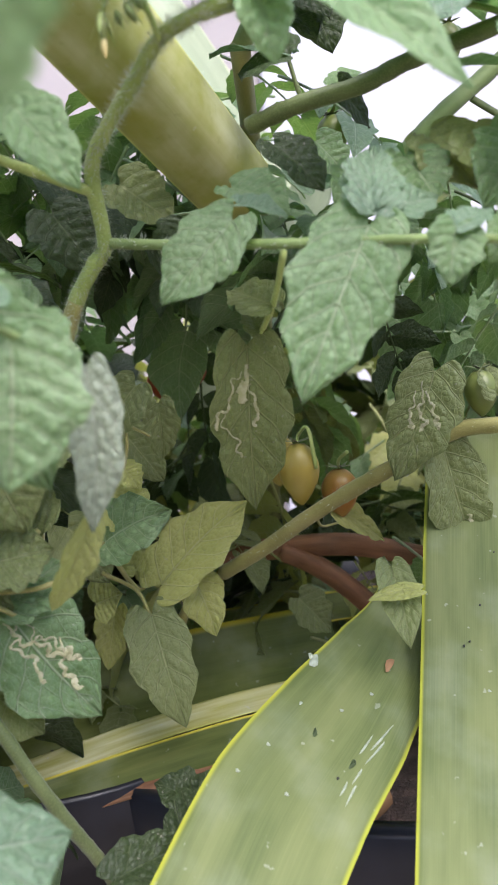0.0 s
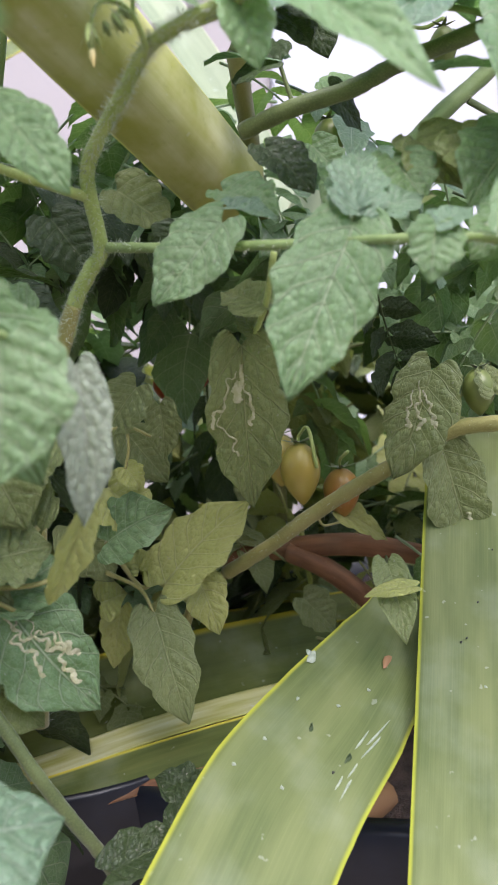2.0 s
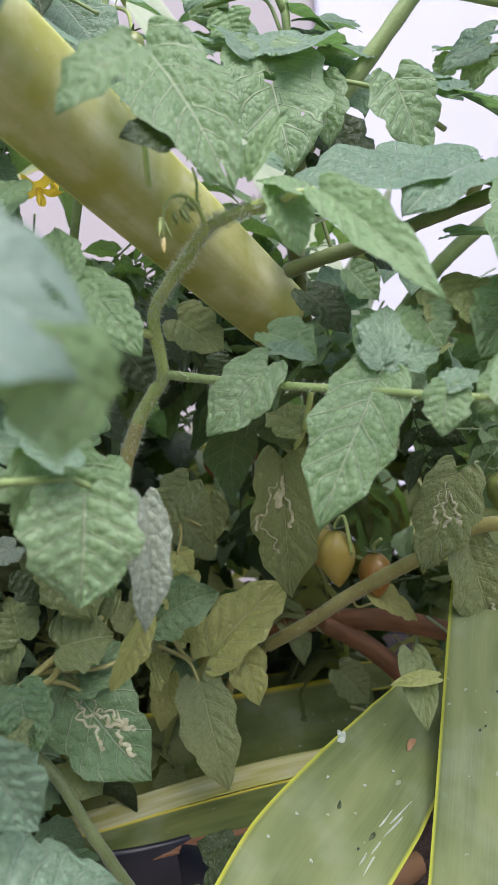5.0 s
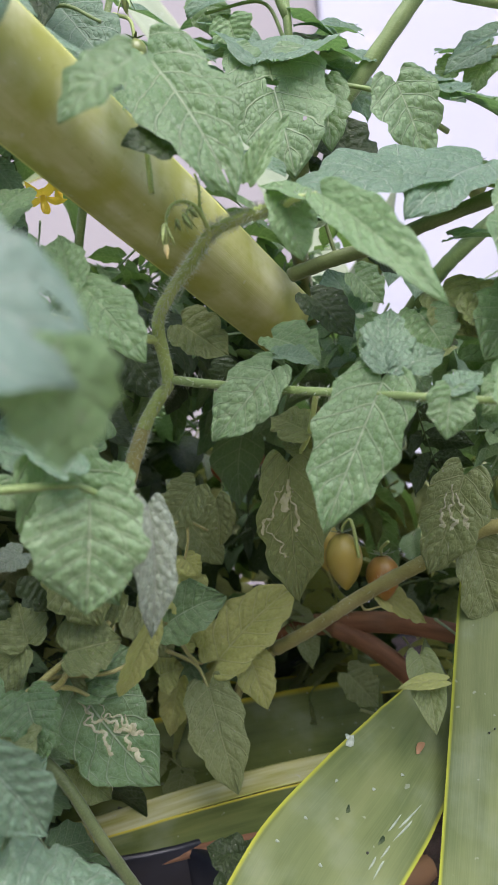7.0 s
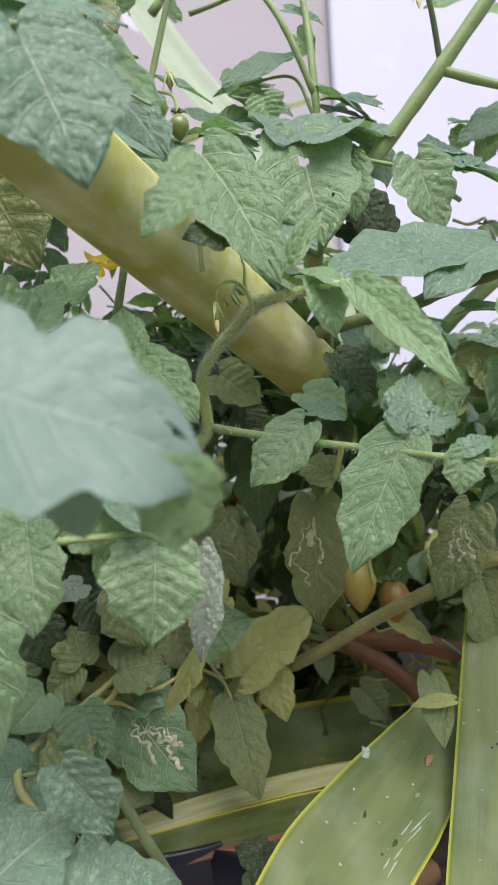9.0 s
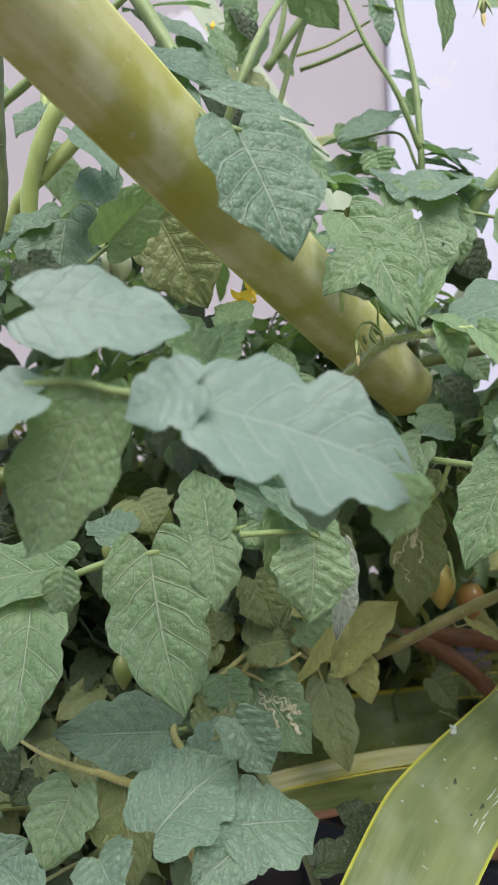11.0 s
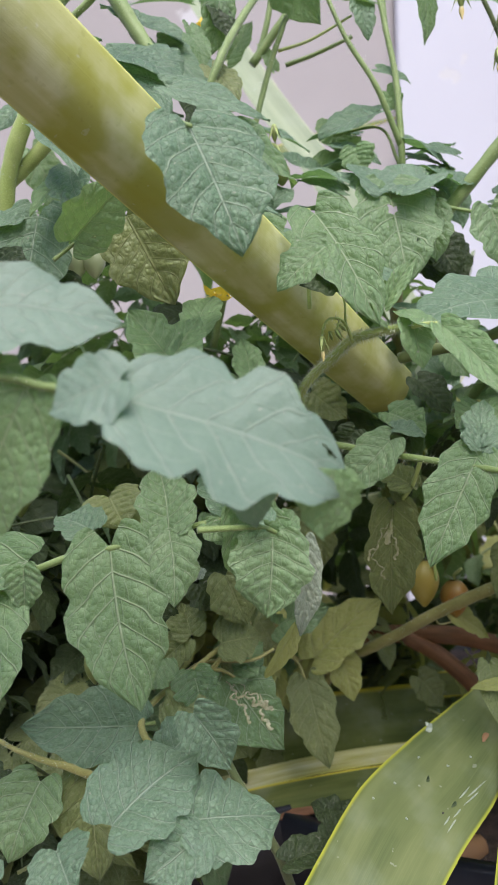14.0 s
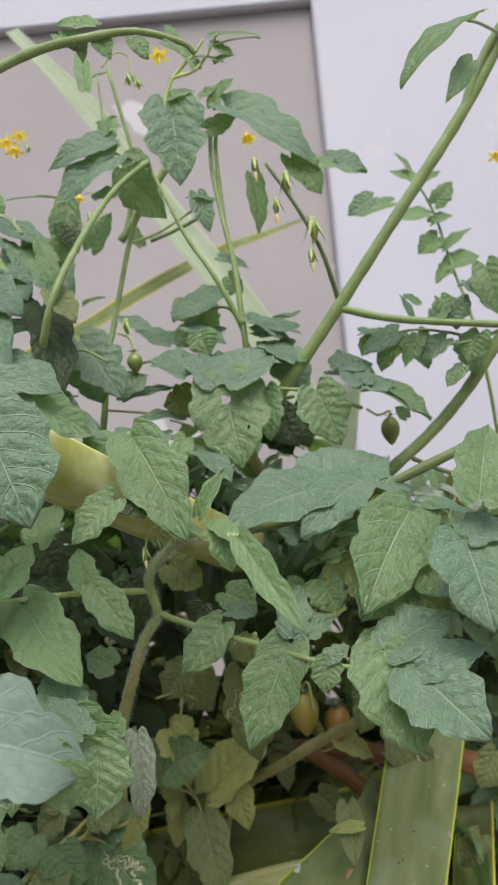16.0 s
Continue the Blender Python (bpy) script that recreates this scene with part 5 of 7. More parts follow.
lf = leaf(near, [(-0.1417, 0.3130, 0.6460), (-0.1258, 0.3080, 0.6558), (-0.0958, 0.3100, 0.6567), (-0.0811, 0.3230, 0.6613)], 0.0016, 0.0010, STEM_OLD)
leaflet(lf, (-0.1126, 0.3100, 0.6504), (-0.0722, 0.3120, 0.5962), 0.0472, (0.13, -0.80, 0.58), LEAF, fold=0.1, mines=[(0.10, -0.1, -0.3, 12, 0.0006), (0.12, -0.2, 0.3, 15, 0.0008), (0.42, 0.45, -0.3, 9, 0.0008), (0.2, 0.15, 0.3, 9, 0.0005)], label="leaflet scarred by pale leaf-miner trails")
leaflet(lf, (-0.1126, 0.3100, 0.6504), (-0.0890, 0.3300, 0.6650), 0.0328, (0.14, -0.85, 0.53), LEAF)
leaflet(lf, (-0.1167, 0.3100, 0.6558), (-0.1225, 0.3100, 0.6347), 0.0228, (0.14, -0.85, 0.53), LEAF_DULL)
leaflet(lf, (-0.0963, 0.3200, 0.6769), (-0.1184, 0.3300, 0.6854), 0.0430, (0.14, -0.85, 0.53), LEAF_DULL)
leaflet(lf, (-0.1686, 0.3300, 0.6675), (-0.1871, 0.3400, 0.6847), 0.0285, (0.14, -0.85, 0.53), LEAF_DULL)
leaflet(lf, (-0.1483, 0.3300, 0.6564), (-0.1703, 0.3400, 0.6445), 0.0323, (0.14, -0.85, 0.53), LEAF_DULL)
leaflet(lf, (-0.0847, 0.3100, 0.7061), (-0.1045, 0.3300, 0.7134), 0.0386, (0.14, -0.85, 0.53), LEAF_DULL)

# pale broad leaf and its wilted neighbour
lf = leaf(left, [(-0.0999, 0.1830, 0.7601), (-0.0798, 0.1930, 0.7601), (-0.0679, 0.2000, 0.7593), (-0.0617, 0.2030, 0.7563)], 0.0018, 0.0012, STEM_MID)
leaflet(lf, (-0.0634, 0.2000, 0.7543), (-0.0668, 0.1960, 0.7126), 0.0419, (0.22, -0.88, 0.50), LEAF, fold=0.2, quilt=0.9)
leaflet(lf, (-0.0555, 0.2150, 0.7553), (-0.0608, 0.2250, 0.7683), 0.0128, (0.12, -0.84, 0.55), LEAF)
leaflet(lf, (-0.0504, 0.2350, 0.7485), (-0.0520, 0.2350, 0.6924), 0.0190, (0.37, -0.76, 0.59), LEAF_WILT, quilt=0.9, fold=0.3)
leaflet(lf, (-0.0588, 0.2600, 0.6933), (-0.0779, 0.2700, 0.6558), 0.0158, (0.68, -0.63, 0.16), LEAF_OLD_LIT, fold=0.3)
leaflet(lf, (-0.0672, 0.1900, 0.7653), (-0.0907, 0.2000, 0.7861), 0.0203, (0.09, -0.29, 0.90), LEAF_GREY)
leaflet(lf, (-0.0990, 0.2000, 0.7616), (-0.0888, 0.2000, 0.7527), 0.0125, (0.12, -0.84, 0.55), LEAF)

# left-hand shaded leaves
lf = leaf(left, [(-0.1515, 0.3030, 0.6325), (-0.1332, 0.2980, 0.6496), (-0.1189, 0.3000, 0.6542), (-0.1101, 0.3030, 0.6686)], 0.0026, 0.0014, STEM_OLD)
lf = leaf(left, [(-0.1190, 0.3000, 0.6536), (-0.1114, 0.3030, 0.6509), (-0.1032, 0.3080, 0.6437)], 0.0014, 0.0010, STEM_OLD)
leaflet(lf, (-0.1239, 0.2800, 0.6543), (-0.1203, 0.2670, 0.6247), 0.0253, (0.12, -0.84, 0.55), LEAF)
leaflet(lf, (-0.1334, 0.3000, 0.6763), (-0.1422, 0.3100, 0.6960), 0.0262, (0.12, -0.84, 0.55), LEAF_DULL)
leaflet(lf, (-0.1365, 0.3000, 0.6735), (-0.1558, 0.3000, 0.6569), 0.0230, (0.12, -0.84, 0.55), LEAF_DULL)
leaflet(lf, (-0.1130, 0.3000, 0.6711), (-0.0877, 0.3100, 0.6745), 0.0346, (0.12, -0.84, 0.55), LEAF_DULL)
leaflet(lf, (-0.1201, 0.2700, 0.7264), (-0.1296, 0.2600, 0.7208), 0.0156, (0.12, -0.84, 0.55), LEAF_WILT)
leaflet(lf, (-0.1279, 0.3000, 0.7105), (-0.1144, 0.3000, 0.6927), 0.0257, (0.12, -0.84, 0.55), LEAF_DARK_SHADE)
leaflet(lf, (-0.1058, 0.1900, 0.6635), (-0.0879, 0.2000, 0.6305), 0.0287, (-0.08, -0.81, 0.62), LEAF_GREY)
leaflet(lf, (-0.1072, 0.3300, 0.5895), (-0.1222, 0.3400, 0.6042), 0.0281, (0.12, -0.84, 0.55), LEAF_DULL)

# shaded leaf with miner trails
lf = leaf(near, [(0.0208, 0.3030, 0.7931), (0.0158, 0.3230, 0.7743), (0.0092, 0.3410, 0.7627), (0.0041, 0.3430, 0.7575)], 0.0016, 0.0012, STEM)
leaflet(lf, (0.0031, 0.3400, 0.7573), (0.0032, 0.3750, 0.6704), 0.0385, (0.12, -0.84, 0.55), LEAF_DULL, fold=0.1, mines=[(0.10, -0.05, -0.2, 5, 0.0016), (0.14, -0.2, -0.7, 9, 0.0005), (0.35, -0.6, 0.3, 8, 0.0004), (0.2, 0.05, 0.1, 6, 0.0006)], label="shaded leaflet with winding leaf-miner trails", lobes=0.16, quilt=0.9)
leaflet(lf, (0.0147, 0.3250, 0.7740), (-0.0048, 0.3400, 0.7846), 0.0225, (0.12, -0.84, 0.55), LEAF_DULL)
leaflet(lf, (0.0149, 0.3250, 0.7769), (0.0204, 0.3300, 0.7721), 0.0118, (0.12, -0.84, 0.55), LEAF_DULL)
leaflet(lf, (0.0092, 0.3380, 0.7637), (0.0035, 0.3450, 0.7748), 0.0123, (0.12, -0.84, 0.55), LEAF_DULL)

# fruiting branch low in the shade
stem(near, [(-0.0259, 0.5150, 0.6073), (0.0055, 0.4950, 0.6279), (0.0327, 0.4750, 0.6492), (0.0610, 0.4550, 0.6688), (0.0840, 0.4400, 0.6832), (0.1201, 0.4300, 0.7036), (0.1502, 0.4200, 0.7070)], 0.0052, 0.0050, STEM_OLD, hairs=200)
stem(near, [(-0.0259, 0.5150, 0.6073), (-0.0559, 0.5300, 0.5779), (-0.0737, 0.5400, 0.5236)], 0.0040, 0.0040, STEM_OLD)
fruit(near, (0.0310, 0.4780, 0.6996), 0.0415, 0.0135, FRUIT_TURNING, (0.02, 0, -1), stalk=[(0.0321, 0.4780, 0.7051), (0.0380, 0.4700, 0.7089), (0.0417, 0.4680, 0.6831)], label="yellowing plum tomato")
fruit(near, (0.0598, 0.5000, 0.6784), 0.0350, 0.0130, FRUIT_ORANGE, (0.0, 0, -1), stalk=[(0.0590, 0.4900, 0.6853), (0.0638, 0.4800, 0.6915)], label="orange plum tomato")
fruit(near, (0.0187, 0.5000, 0.7047), 0.0360, 0.0130, FRUIT_TURNING, (0.0, 0, -1), label="yellowing plum tomato")
fruit(far, (-0.0720, 0.6200, 0.7590), 0.0260, 0.0120, FRUIT_RED, (0, 0, -1), label="red ripe plum tomato")
fruit(far, (-0.0440, 0.6200, 0.7640), 0.0220, 0.0110, FRUIT_RED, (0, 0, -1), label="red ripe plum tomato")
fruit(far, (-0.0403, 0.6600, 0.7977), 0.0260, 0.0120, FRUIT_GREEN, (0, 0, -1), label="small green plum tomato")
fruit(left, (-0.2814, 0.2300, 0.9434), 0.0240, 0.0075, FRUIT_GREEN, (0, 0, -1), stalk=[(-0.2814, 0.2300, 0.9468), (-0.2734, 0.2300, 0.9568), (-0.2664, 0.2350, 0.9389)], label="green plum tomato on a curved stalk")
lf = leaf(near, [(0.0401, 0.4730, 0.6542), (0.0436, 0.4780, 0.6437), (0.0564, 0.4930, 0.6420)], 0.0010, 0.0008, STEM_OLD)
leaflet(lf, (0.0580, 0.5000, 0.6490), (0.0917, 0.5100, 0.6248), 0.0257, (-0.15, -0.55, 0.75), LEAF_OLD_LIT)
leaflet(lf, (0.1096, 0.4200, 0.7403), (0.0824, 0.4150, 0.6786), 0.0392, (0.10, -0.83, 0.58), LEAF_DULL, mines=[(0.15, -0.3, 0.3, 10, 0.0008), (0.2, -0.1, 0.4, 8, 0.0009), (0.25, -0.4, 0.1, 8, 0.0006)], fold=0.1)
leaflet(lf, (0.1445, 0.4200, 0.7238), (0.1420, 0.4300, 0.7438), 0.0197, (0.04, -0.81, 0.61), LEAF_DULL)
leaflet(lf, (0.1161, 0.4300, 0.6921), (0.1362, 0.4400, 0.6255), 0.0409, (0.04, -0.81, 0.61), LEAF_DULL, mines=[(0.6, 0.1, 0.2, 7, 0.0015)])

# yellowing leaves by the branch, warm light included in their colour
lf = leaf(near, [(-0.0968, 0.4530, 0.6473), (-0.0815, 0.4730, 0.6120), (-0.0698, 0.4730, 0.6187), (-0.0622, 0.4780, 0.6283)], 0.0018, 0.0012, STEM_OLD)
lf = leaf(near, [(-0.0963, 0.4430, 0.6300), (-0.0807, 0.4680, 0.6114), (-0.0721, 0.4630, 0.5955)], 0.0016, 0.0010, STEM_OLD)
leaflet(lf, (-0.0647, 0.4700, 0.6137), (-0.0047, 0.4900, 0.6647), 0.0433, (0.04, -0.86, 0.56), LEAF_OLD_LIT)
leaflet(lf, (-0.0465, 0.4800, 0.6194), (-0.0302, 0.4700, 0.5760), 0.0293, (0.04, -0.81, 0.61), LEAF_OLD_LIT)
leaflet(lf, (-0.0710, 0.4600, 0.5972), (-0.0508, 0.4320, 0.5329), 0.0398, (0.04, -0.81, 0.61), LEAF_DULL, fold=0.1)
leaflet(lf, (-0.0908, 0.4300, 0.6521), (-0.0501, 0.4200, 0.6714), 0.0401, (0.14, -0.86, 0.56), LEAF)
leaflet(lf, (-0.0806, 0.4700, 0.6242), (-0.0902, 0.4800, 0.6416), 0.0168, (0.04, -0.81, 0.61), LEAF_OLD_LIT)
leaflet(lf, (-0.1107, 0.4800, 0.6007), (-0.0930, 0.4800, 0.6072), 0.0341, (0.04, -0.81, 0.61), LEAF_OLD_LIT)
leaflet(lf, (-0.0998, 0.4900, 0.5931), (-0.1092, 0.4900, 0.5499), 0.0233, (0.04, -0.81, 0.61), LEAF_OLD_LIT)
leaflet(lf, (0.0700, 0.3750, 0.6400), (0.0730, 0.3450, 0.6070), 0.0205, (0.04, -0.86, 0.50), LEAF_DULL, fold=0.25, lobes=0.05)
leaflet(lf, (0.0810, 0.3550, 0.6320), (0.0540, 0.3550, 0.6290), 0.0097, (0.10, -0.60, 0.78), LEAF_OLD_LIT, fold=0.1, lobes=0.05, quilt=0.4)
leaflet(lf, (0.0290, 0.5500, 0.5748), (0.0533, 0.5500, 0.5466), 0.0303, (0.04, -0.81, 0.61), LEAF_DULL)

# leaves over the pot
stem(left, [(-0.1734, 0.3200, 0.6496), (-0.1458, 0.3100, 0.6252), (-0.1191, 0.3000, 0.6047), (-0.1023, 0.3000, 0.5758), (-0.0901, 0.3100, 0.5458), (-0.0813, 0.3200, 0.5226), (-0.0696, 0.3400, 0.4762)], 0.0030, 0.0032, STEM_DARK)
leaflet(lf, (-0.0437, 0.3400, 0.5212), (-0.0186, 0.3800, 0.5330), 0.0321, (0.05, -0.65, 0.75), LEAF_DARK_SHADE)
leaflet(lf, (-0.0392, 0.3600, 0.5267), (-0.0602, 0.3600, 0.5388), 0.0248, (0.05, -0.65, 0.75), LEAF_DARK_SHADE)
leaflet(lf, (-0.0719, 0.3000, 0.5276), (-0.0373, 0.3200, 0.5306), 0.0241, (0.06, -0.54, 0.84), LEAF_DARK_SHADE)
leaflet(lf, (-0.1174, 0.3100, 0.6078), (-0.0988, 0.3100, 0.5910), 0.0226, (0.04, -0.81, 0.61), LEAF_DULL)

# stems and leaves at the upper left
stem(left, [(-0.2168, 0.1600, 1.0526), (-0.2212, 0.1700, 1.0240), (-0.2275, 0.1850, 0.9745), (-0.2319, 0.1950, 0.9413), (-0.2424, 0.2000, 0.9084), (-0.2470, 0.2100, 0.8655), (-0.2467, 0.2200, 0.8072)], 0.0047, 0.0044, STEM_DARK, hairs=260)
stem(left, [(-0.2235, 0.3000, 1.0663), (-0.2458, 0.3000, 1.0323), (-0.2638, 0.3100, 0.9973), (-0.2716, 0.3200, 0.9641)], 0.0062, 0.0060, STEM, hairs=120)
stem(left, [(-0.2264, 0.3100, 1.0273), (-0.2529, 0.3150, 1.0067), (-0.2761, 0.3200, 0.9892), (-0.2931, 0.3300, 0.9681)], 0.0050, 0.0050, STEM, hairs=80)
stem(left, [(-0.2665, 0.3400, 1.1073), (-0.2642, 0.3400, 1.0769), (-0.2626, 0.3300, 1.0340)], 0.0040, 0.0040, STEM)
stem(left, [(-0.3342, 0.2400, 0.8645), (-0.3008, 0.2200, 0.9089), (-0.2938, 0.2200, 0.9358), (-0.2856, 0.2250, 0.9609), (-0.2808, 0.2300, 0.9728), (-0.2820, 0.2400, 0.9872)], 0.0025, 0.0012, STEM_DARK)
stem(left, [(-0.3010, 0.2200, 0.9293), (-0.2863, 0.2200, 0.9083), (-0.2790, 0.2200, 0.8878)], 0.0040, 0.0040, STEM_DARK)
lf = leaf(left, [(-0.1924, 0.2230, 0.9137), (-0.1803, 0.2280, 0.9244), (-0.1658, 0.2230, 0.9257)], 0.0014, 0.0010, STEM_MID)
leaflet(lf, (-0.2103, 0.2500, 1.0062), (-0.1676, 0.2030, 0.9603), 0.0258, (0.29, -0.57, 0.69), LEAF_GREY)
leaflet(lf, (-0.1965, 0.2600, 0.9826), (-0.1754, 0.2210, 0.9460), 0.0307, (-0.17, -0.85, 0.38), LEAF_GREY)
leaflet(lf, (-0.2002, 0.2600, 0.9756), (-0.2159, 0.2400, 0.9485), 0.0210, (-0.37, -0.87, -0.02), LEAF_YOUNG_LIT)
leaflet(lf, (-0.1803, 0.2250, 0.9254), (-0.1390, 0.2050, 0.9522), 0.0318, (0.13, -0.78, -0.52), LEAF_YOUNG_LIT)
leaflet(lf, (-0.1530, 0.2400, 0.9419), (-0.1271, 0.2500, 0.8891), 0.0507, (0.14, -0.88, -0.22), LEAF_DULL, quilt=0.9)
leaflet(lf, (-0.2237, 0.2700, 0.9565), (-0.2298, 0.2500, 0.8814), 0.0504, (0.11, -0.70, 0.69), LEAF_GREY)
leaflet(lf, (-0.2371, 0.2700, 0.9553), (-0.2602, 0.2600, 0.9460), 0.0330, (0.08, -0.51, 0.79), LEAF_GREY)
leaflet(lf, (-0.2469, 0.2150, 0.9041), (-0.2624, 0.2000, 0.8836), 0.0243, (0.14, -0.85, 0.53), LEAF_GREY)
leaflet(lf, (-0.2672, 0.2400, 1.0005), (-0.2984, 0.2500, 0.9995), 0.0285, (0.08, -0.51, 0.79), LEAF_GREY)
leaflet(lf, (-0.2618, 0.2200, 0.9747), (-0.2446, 0.2030, 0.9569), 0.0295, (0.08, -0.51, 0.79), LEAF_GREY)
leaflet(lf, (-0.2820, 0.2400, 0.9837), (-0.3099, 0.2500, 0.9819), 0.0251, (0.08, -0.51, 0.79), LEAF_GREY)
leaflet(lf, (-0.3027, 0.3300, 1.0793), (-0.3227, 0.3160, 1.0405), 0.0336, (0.13, -0.78, -0.42), LEAF_YOUNG_LIT)
leaflet(lf, (-0.3254, 0.3300, 1.1026), (-0.3435, 0.3300, 1.0955), 0.0342, (0.13, -0.80, 0.38), LEAF_YOUNG_LIT)
leaflet(lf, (-0.3392, 0.3300, 1.1255), (-0.2855, 0.3000, 1.0713), 0.0207, (0.05, -0.31, 0.89), LEAF_GREY)
leaflet(lf, (-0.3350, 0.3400, 1.1440), (-0.3679, 0.3400, 1.1560), 0.0263, (0.05, -0.31, 0.89), LEAF_GREY)
leaflet(lf, (-0.2875, 0.4000, 1.0551), (-0.2448, 0.3970, 0.9869), 0.0329, (0.14, -0.85, 0.53), LEAF)
leaflet(lf, (-0.2596, 0.3600, 1.0640), (-0.2827, 0.3600, 1.0746), 0.0310, (0.07, -0.41, 0.89), LEAF_GREY)
leaflet(lf, (-0.2295, 0.3500, 1.0661), (-0.2483, 0.3600, 1.0898), 0.0261, (0.14, -0.85, 0.53), LEAF_GREY)
leaflet(lf, (-0.2412, 0.1000, 0.9371), (-0.2330, 0.1200, 0.9229), 0.0149, (0.14, -0.85, 0.53), LEAF_YOUNG_LIT)
leaflet(lf, (-0.3187, 0.3000, 0.9685), (-0.3450, 0.3000, 1.0106), 0.0323, (0.14, -0.85, 0.53), LEAF_DULL)
leaflet(lf, (-0.1135, 0.2500, 0.8751), (-0.1088, 0.2800, 0.9014), 0.0244, (0.13, -0.80, 0.28), LEAF_YOUNG_LIT)
flower(left, (-0.1162, 0.3190, 0.9076), (0.2, -0.6, -1), 0.0160, open_angle=1.2)
flower(left, (-0.1096, 0.3250, 0.9153), (0.4, -0.6, -1), 0.0150, open_angle=1.2)
flower(far, (-0.1723, 0.5500, 1.2353), (-0.1, 0, -1), 0.0170, open_angle=0.5)
bud(far, (-0.1619, 0.5500, 1.2141), (0, 0, -1), 0.0140)
bud(far, (-0.1533, 0.5500, 1.2075), (0.1, 0, -1), 0.0130)
lf = leaf(far, [(-0.1447, 0.5530, 1.1914), (-0.1504, 0.5530, 1.2207), (-0.1590, 0.5530, 1.2360), (-0.1677, 0.5530, 1.2368)], 0.0008, 0.0006, STEM_MID)
leaflet(lf, (-0.1771, 0.4000, 1.1342), (-0.1245, 0.3800, 1.0722), 0.0496, (0.29, -0.57, 0.69), LEAF_GREY)
leaflet(lf, (-0.1280, 0.4500, 1.1396), (-0.1059, 0.4500, 1.1725), 0.0246, (0.14, -0.85, 0.53), LEAF)
leaflet(lf, (-0.0925, 0.5000, 1.1518), (-0.1082, 0.5000, 1.1797), 0.0132, (0.14, -0.85, 0.53), LEAF)
stem(far, [(-0.1135, 0.5000, 1.1588), (-0.0820, 0.5000, 1.1988), (-0.0509, 0.5000, 1.2383)], 0.0042, 0.0040, STEM_MID)
stem(far, [(-0.1082, 0.5000, 1.1637), (-0.0977, 0.5000, 1.2002), (-0.0924, 0.5000, 1.2371)], 0.0030, 0.0025, STEM_MID)
stem(far, [(-0.0821, 0.5000, 1.1552), (-0.0562, 0.5000, 1.1621), (-0.0205, 0.5000, 1.1749)], 0.0022, 0.0018, STEM_MID)

# broad strap leaves
agave = thing("strap_leaf_plant", (0.20, 0.62, 0.44), "large plant with broad yellow-edged strap leaves among the tomatoes", "strap-leaved plant")
strap(agave, [(0.0080, 0.3940, 0.8380), (-0.0460, 0.3000, 0.8840), (-0.1065, 0.2000, 0.9360), (-0.1690, 0.1000, 0.9910), (-0.2350, 0.0, 1.0500), (-0.3010, -0.1000, 1.1100)], [0.0425, 0.0460, 0.0485, 0.0490, 0.0490, 0.0490], (0.40, -0.66, -0.46), BLADE_ARCH, keel=-0.5, thick=0.006, label="broad arching strap leaf seen from its keeled underside")
strap(agave, [(0.1560, 0.5000, 0.7050), (0.1326, 0.4325, 0.6430), (0.1144, 0.3770, 0.5970), (0.0962, 0.3227, 0.5514), (0.0780, 0.2685, 0.5055), (0.0600, 0.2150, 0.4600)], [0.0655, 0.0630, 0.0600, 0.0565, 0.0530, 0.0500], (0.06, -0.70, 0.71), BLADE, keel=0.08, thick=0.004, label="broad strap leaf with yellow margins")
strap(agave, [(-0.0450, 0.2260, 0.4960), (-0.0195, 0.2680, 0.5260), (0.0060, 0.3090, 0.5515), (0.0390, 0.3480, 0.5720), (0.0680, 0.3870, 0.5900), (0.0830, 0.4300, 0.6040), (0.0870, 0.5000, 0.6135)], [0.0700, 0.0720, 0.0730, 0.0670, 0.0540, 0.0290, 0.0016], (0.21, -0.55, 0.70), BLADE, keel=0.04, thick=0.004, label="broad pointed strap leaf with yellow margins")
# One folded leaf: lit face painted pale, shaded face painted dark.
strap(agave, [(-0.2417, 0.4700, 0.4693), (-0.1663, 0.4900, 0.4819), (-0.0765, 0.5100, 0.4988), (0.0196, 0.5400, 0.5057), (0.1272, 0.5800, 0.4985)], [0.0213, 0.0213, 0.0212, 0.0215, 0.0211], (0.07, -0.43, 0.93), BLADE_PALE_LIT, keel=0.25, thick=0.004, label="pale upper face of a folded strap leaf")
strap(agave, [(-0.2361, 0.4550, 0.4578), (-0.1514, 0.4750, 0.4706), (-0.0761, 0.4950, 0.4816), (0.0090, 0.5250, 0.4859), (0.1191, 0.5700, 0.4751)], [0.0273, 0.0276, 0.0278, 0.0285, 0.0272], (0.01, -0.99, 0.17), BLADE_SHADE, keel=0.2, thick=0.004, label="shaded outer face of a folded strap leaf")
strap(agave, [(-0.2236, 0.4500, 0.4495), (-0.1431, 0.4700, 0.4626), (-0.0765, 0.4900, 0.4687), (-0.0002, 0.5200, 0.4760)], [0.0095, 0.0091, 0.0087, 0.0083], (0.05, -0.75, 0.65), BLADE_DRY, keel=0.1, thick=0.003, label="dry brown edge of an old strap leaf")
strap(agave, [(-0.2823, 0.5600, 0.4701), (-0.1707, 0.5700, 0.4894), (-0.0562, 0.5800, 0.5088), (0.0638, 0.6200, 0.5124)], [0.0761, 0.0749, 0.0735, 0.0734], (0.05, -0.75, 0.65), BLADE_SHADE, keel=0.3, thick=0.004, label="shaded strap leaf")
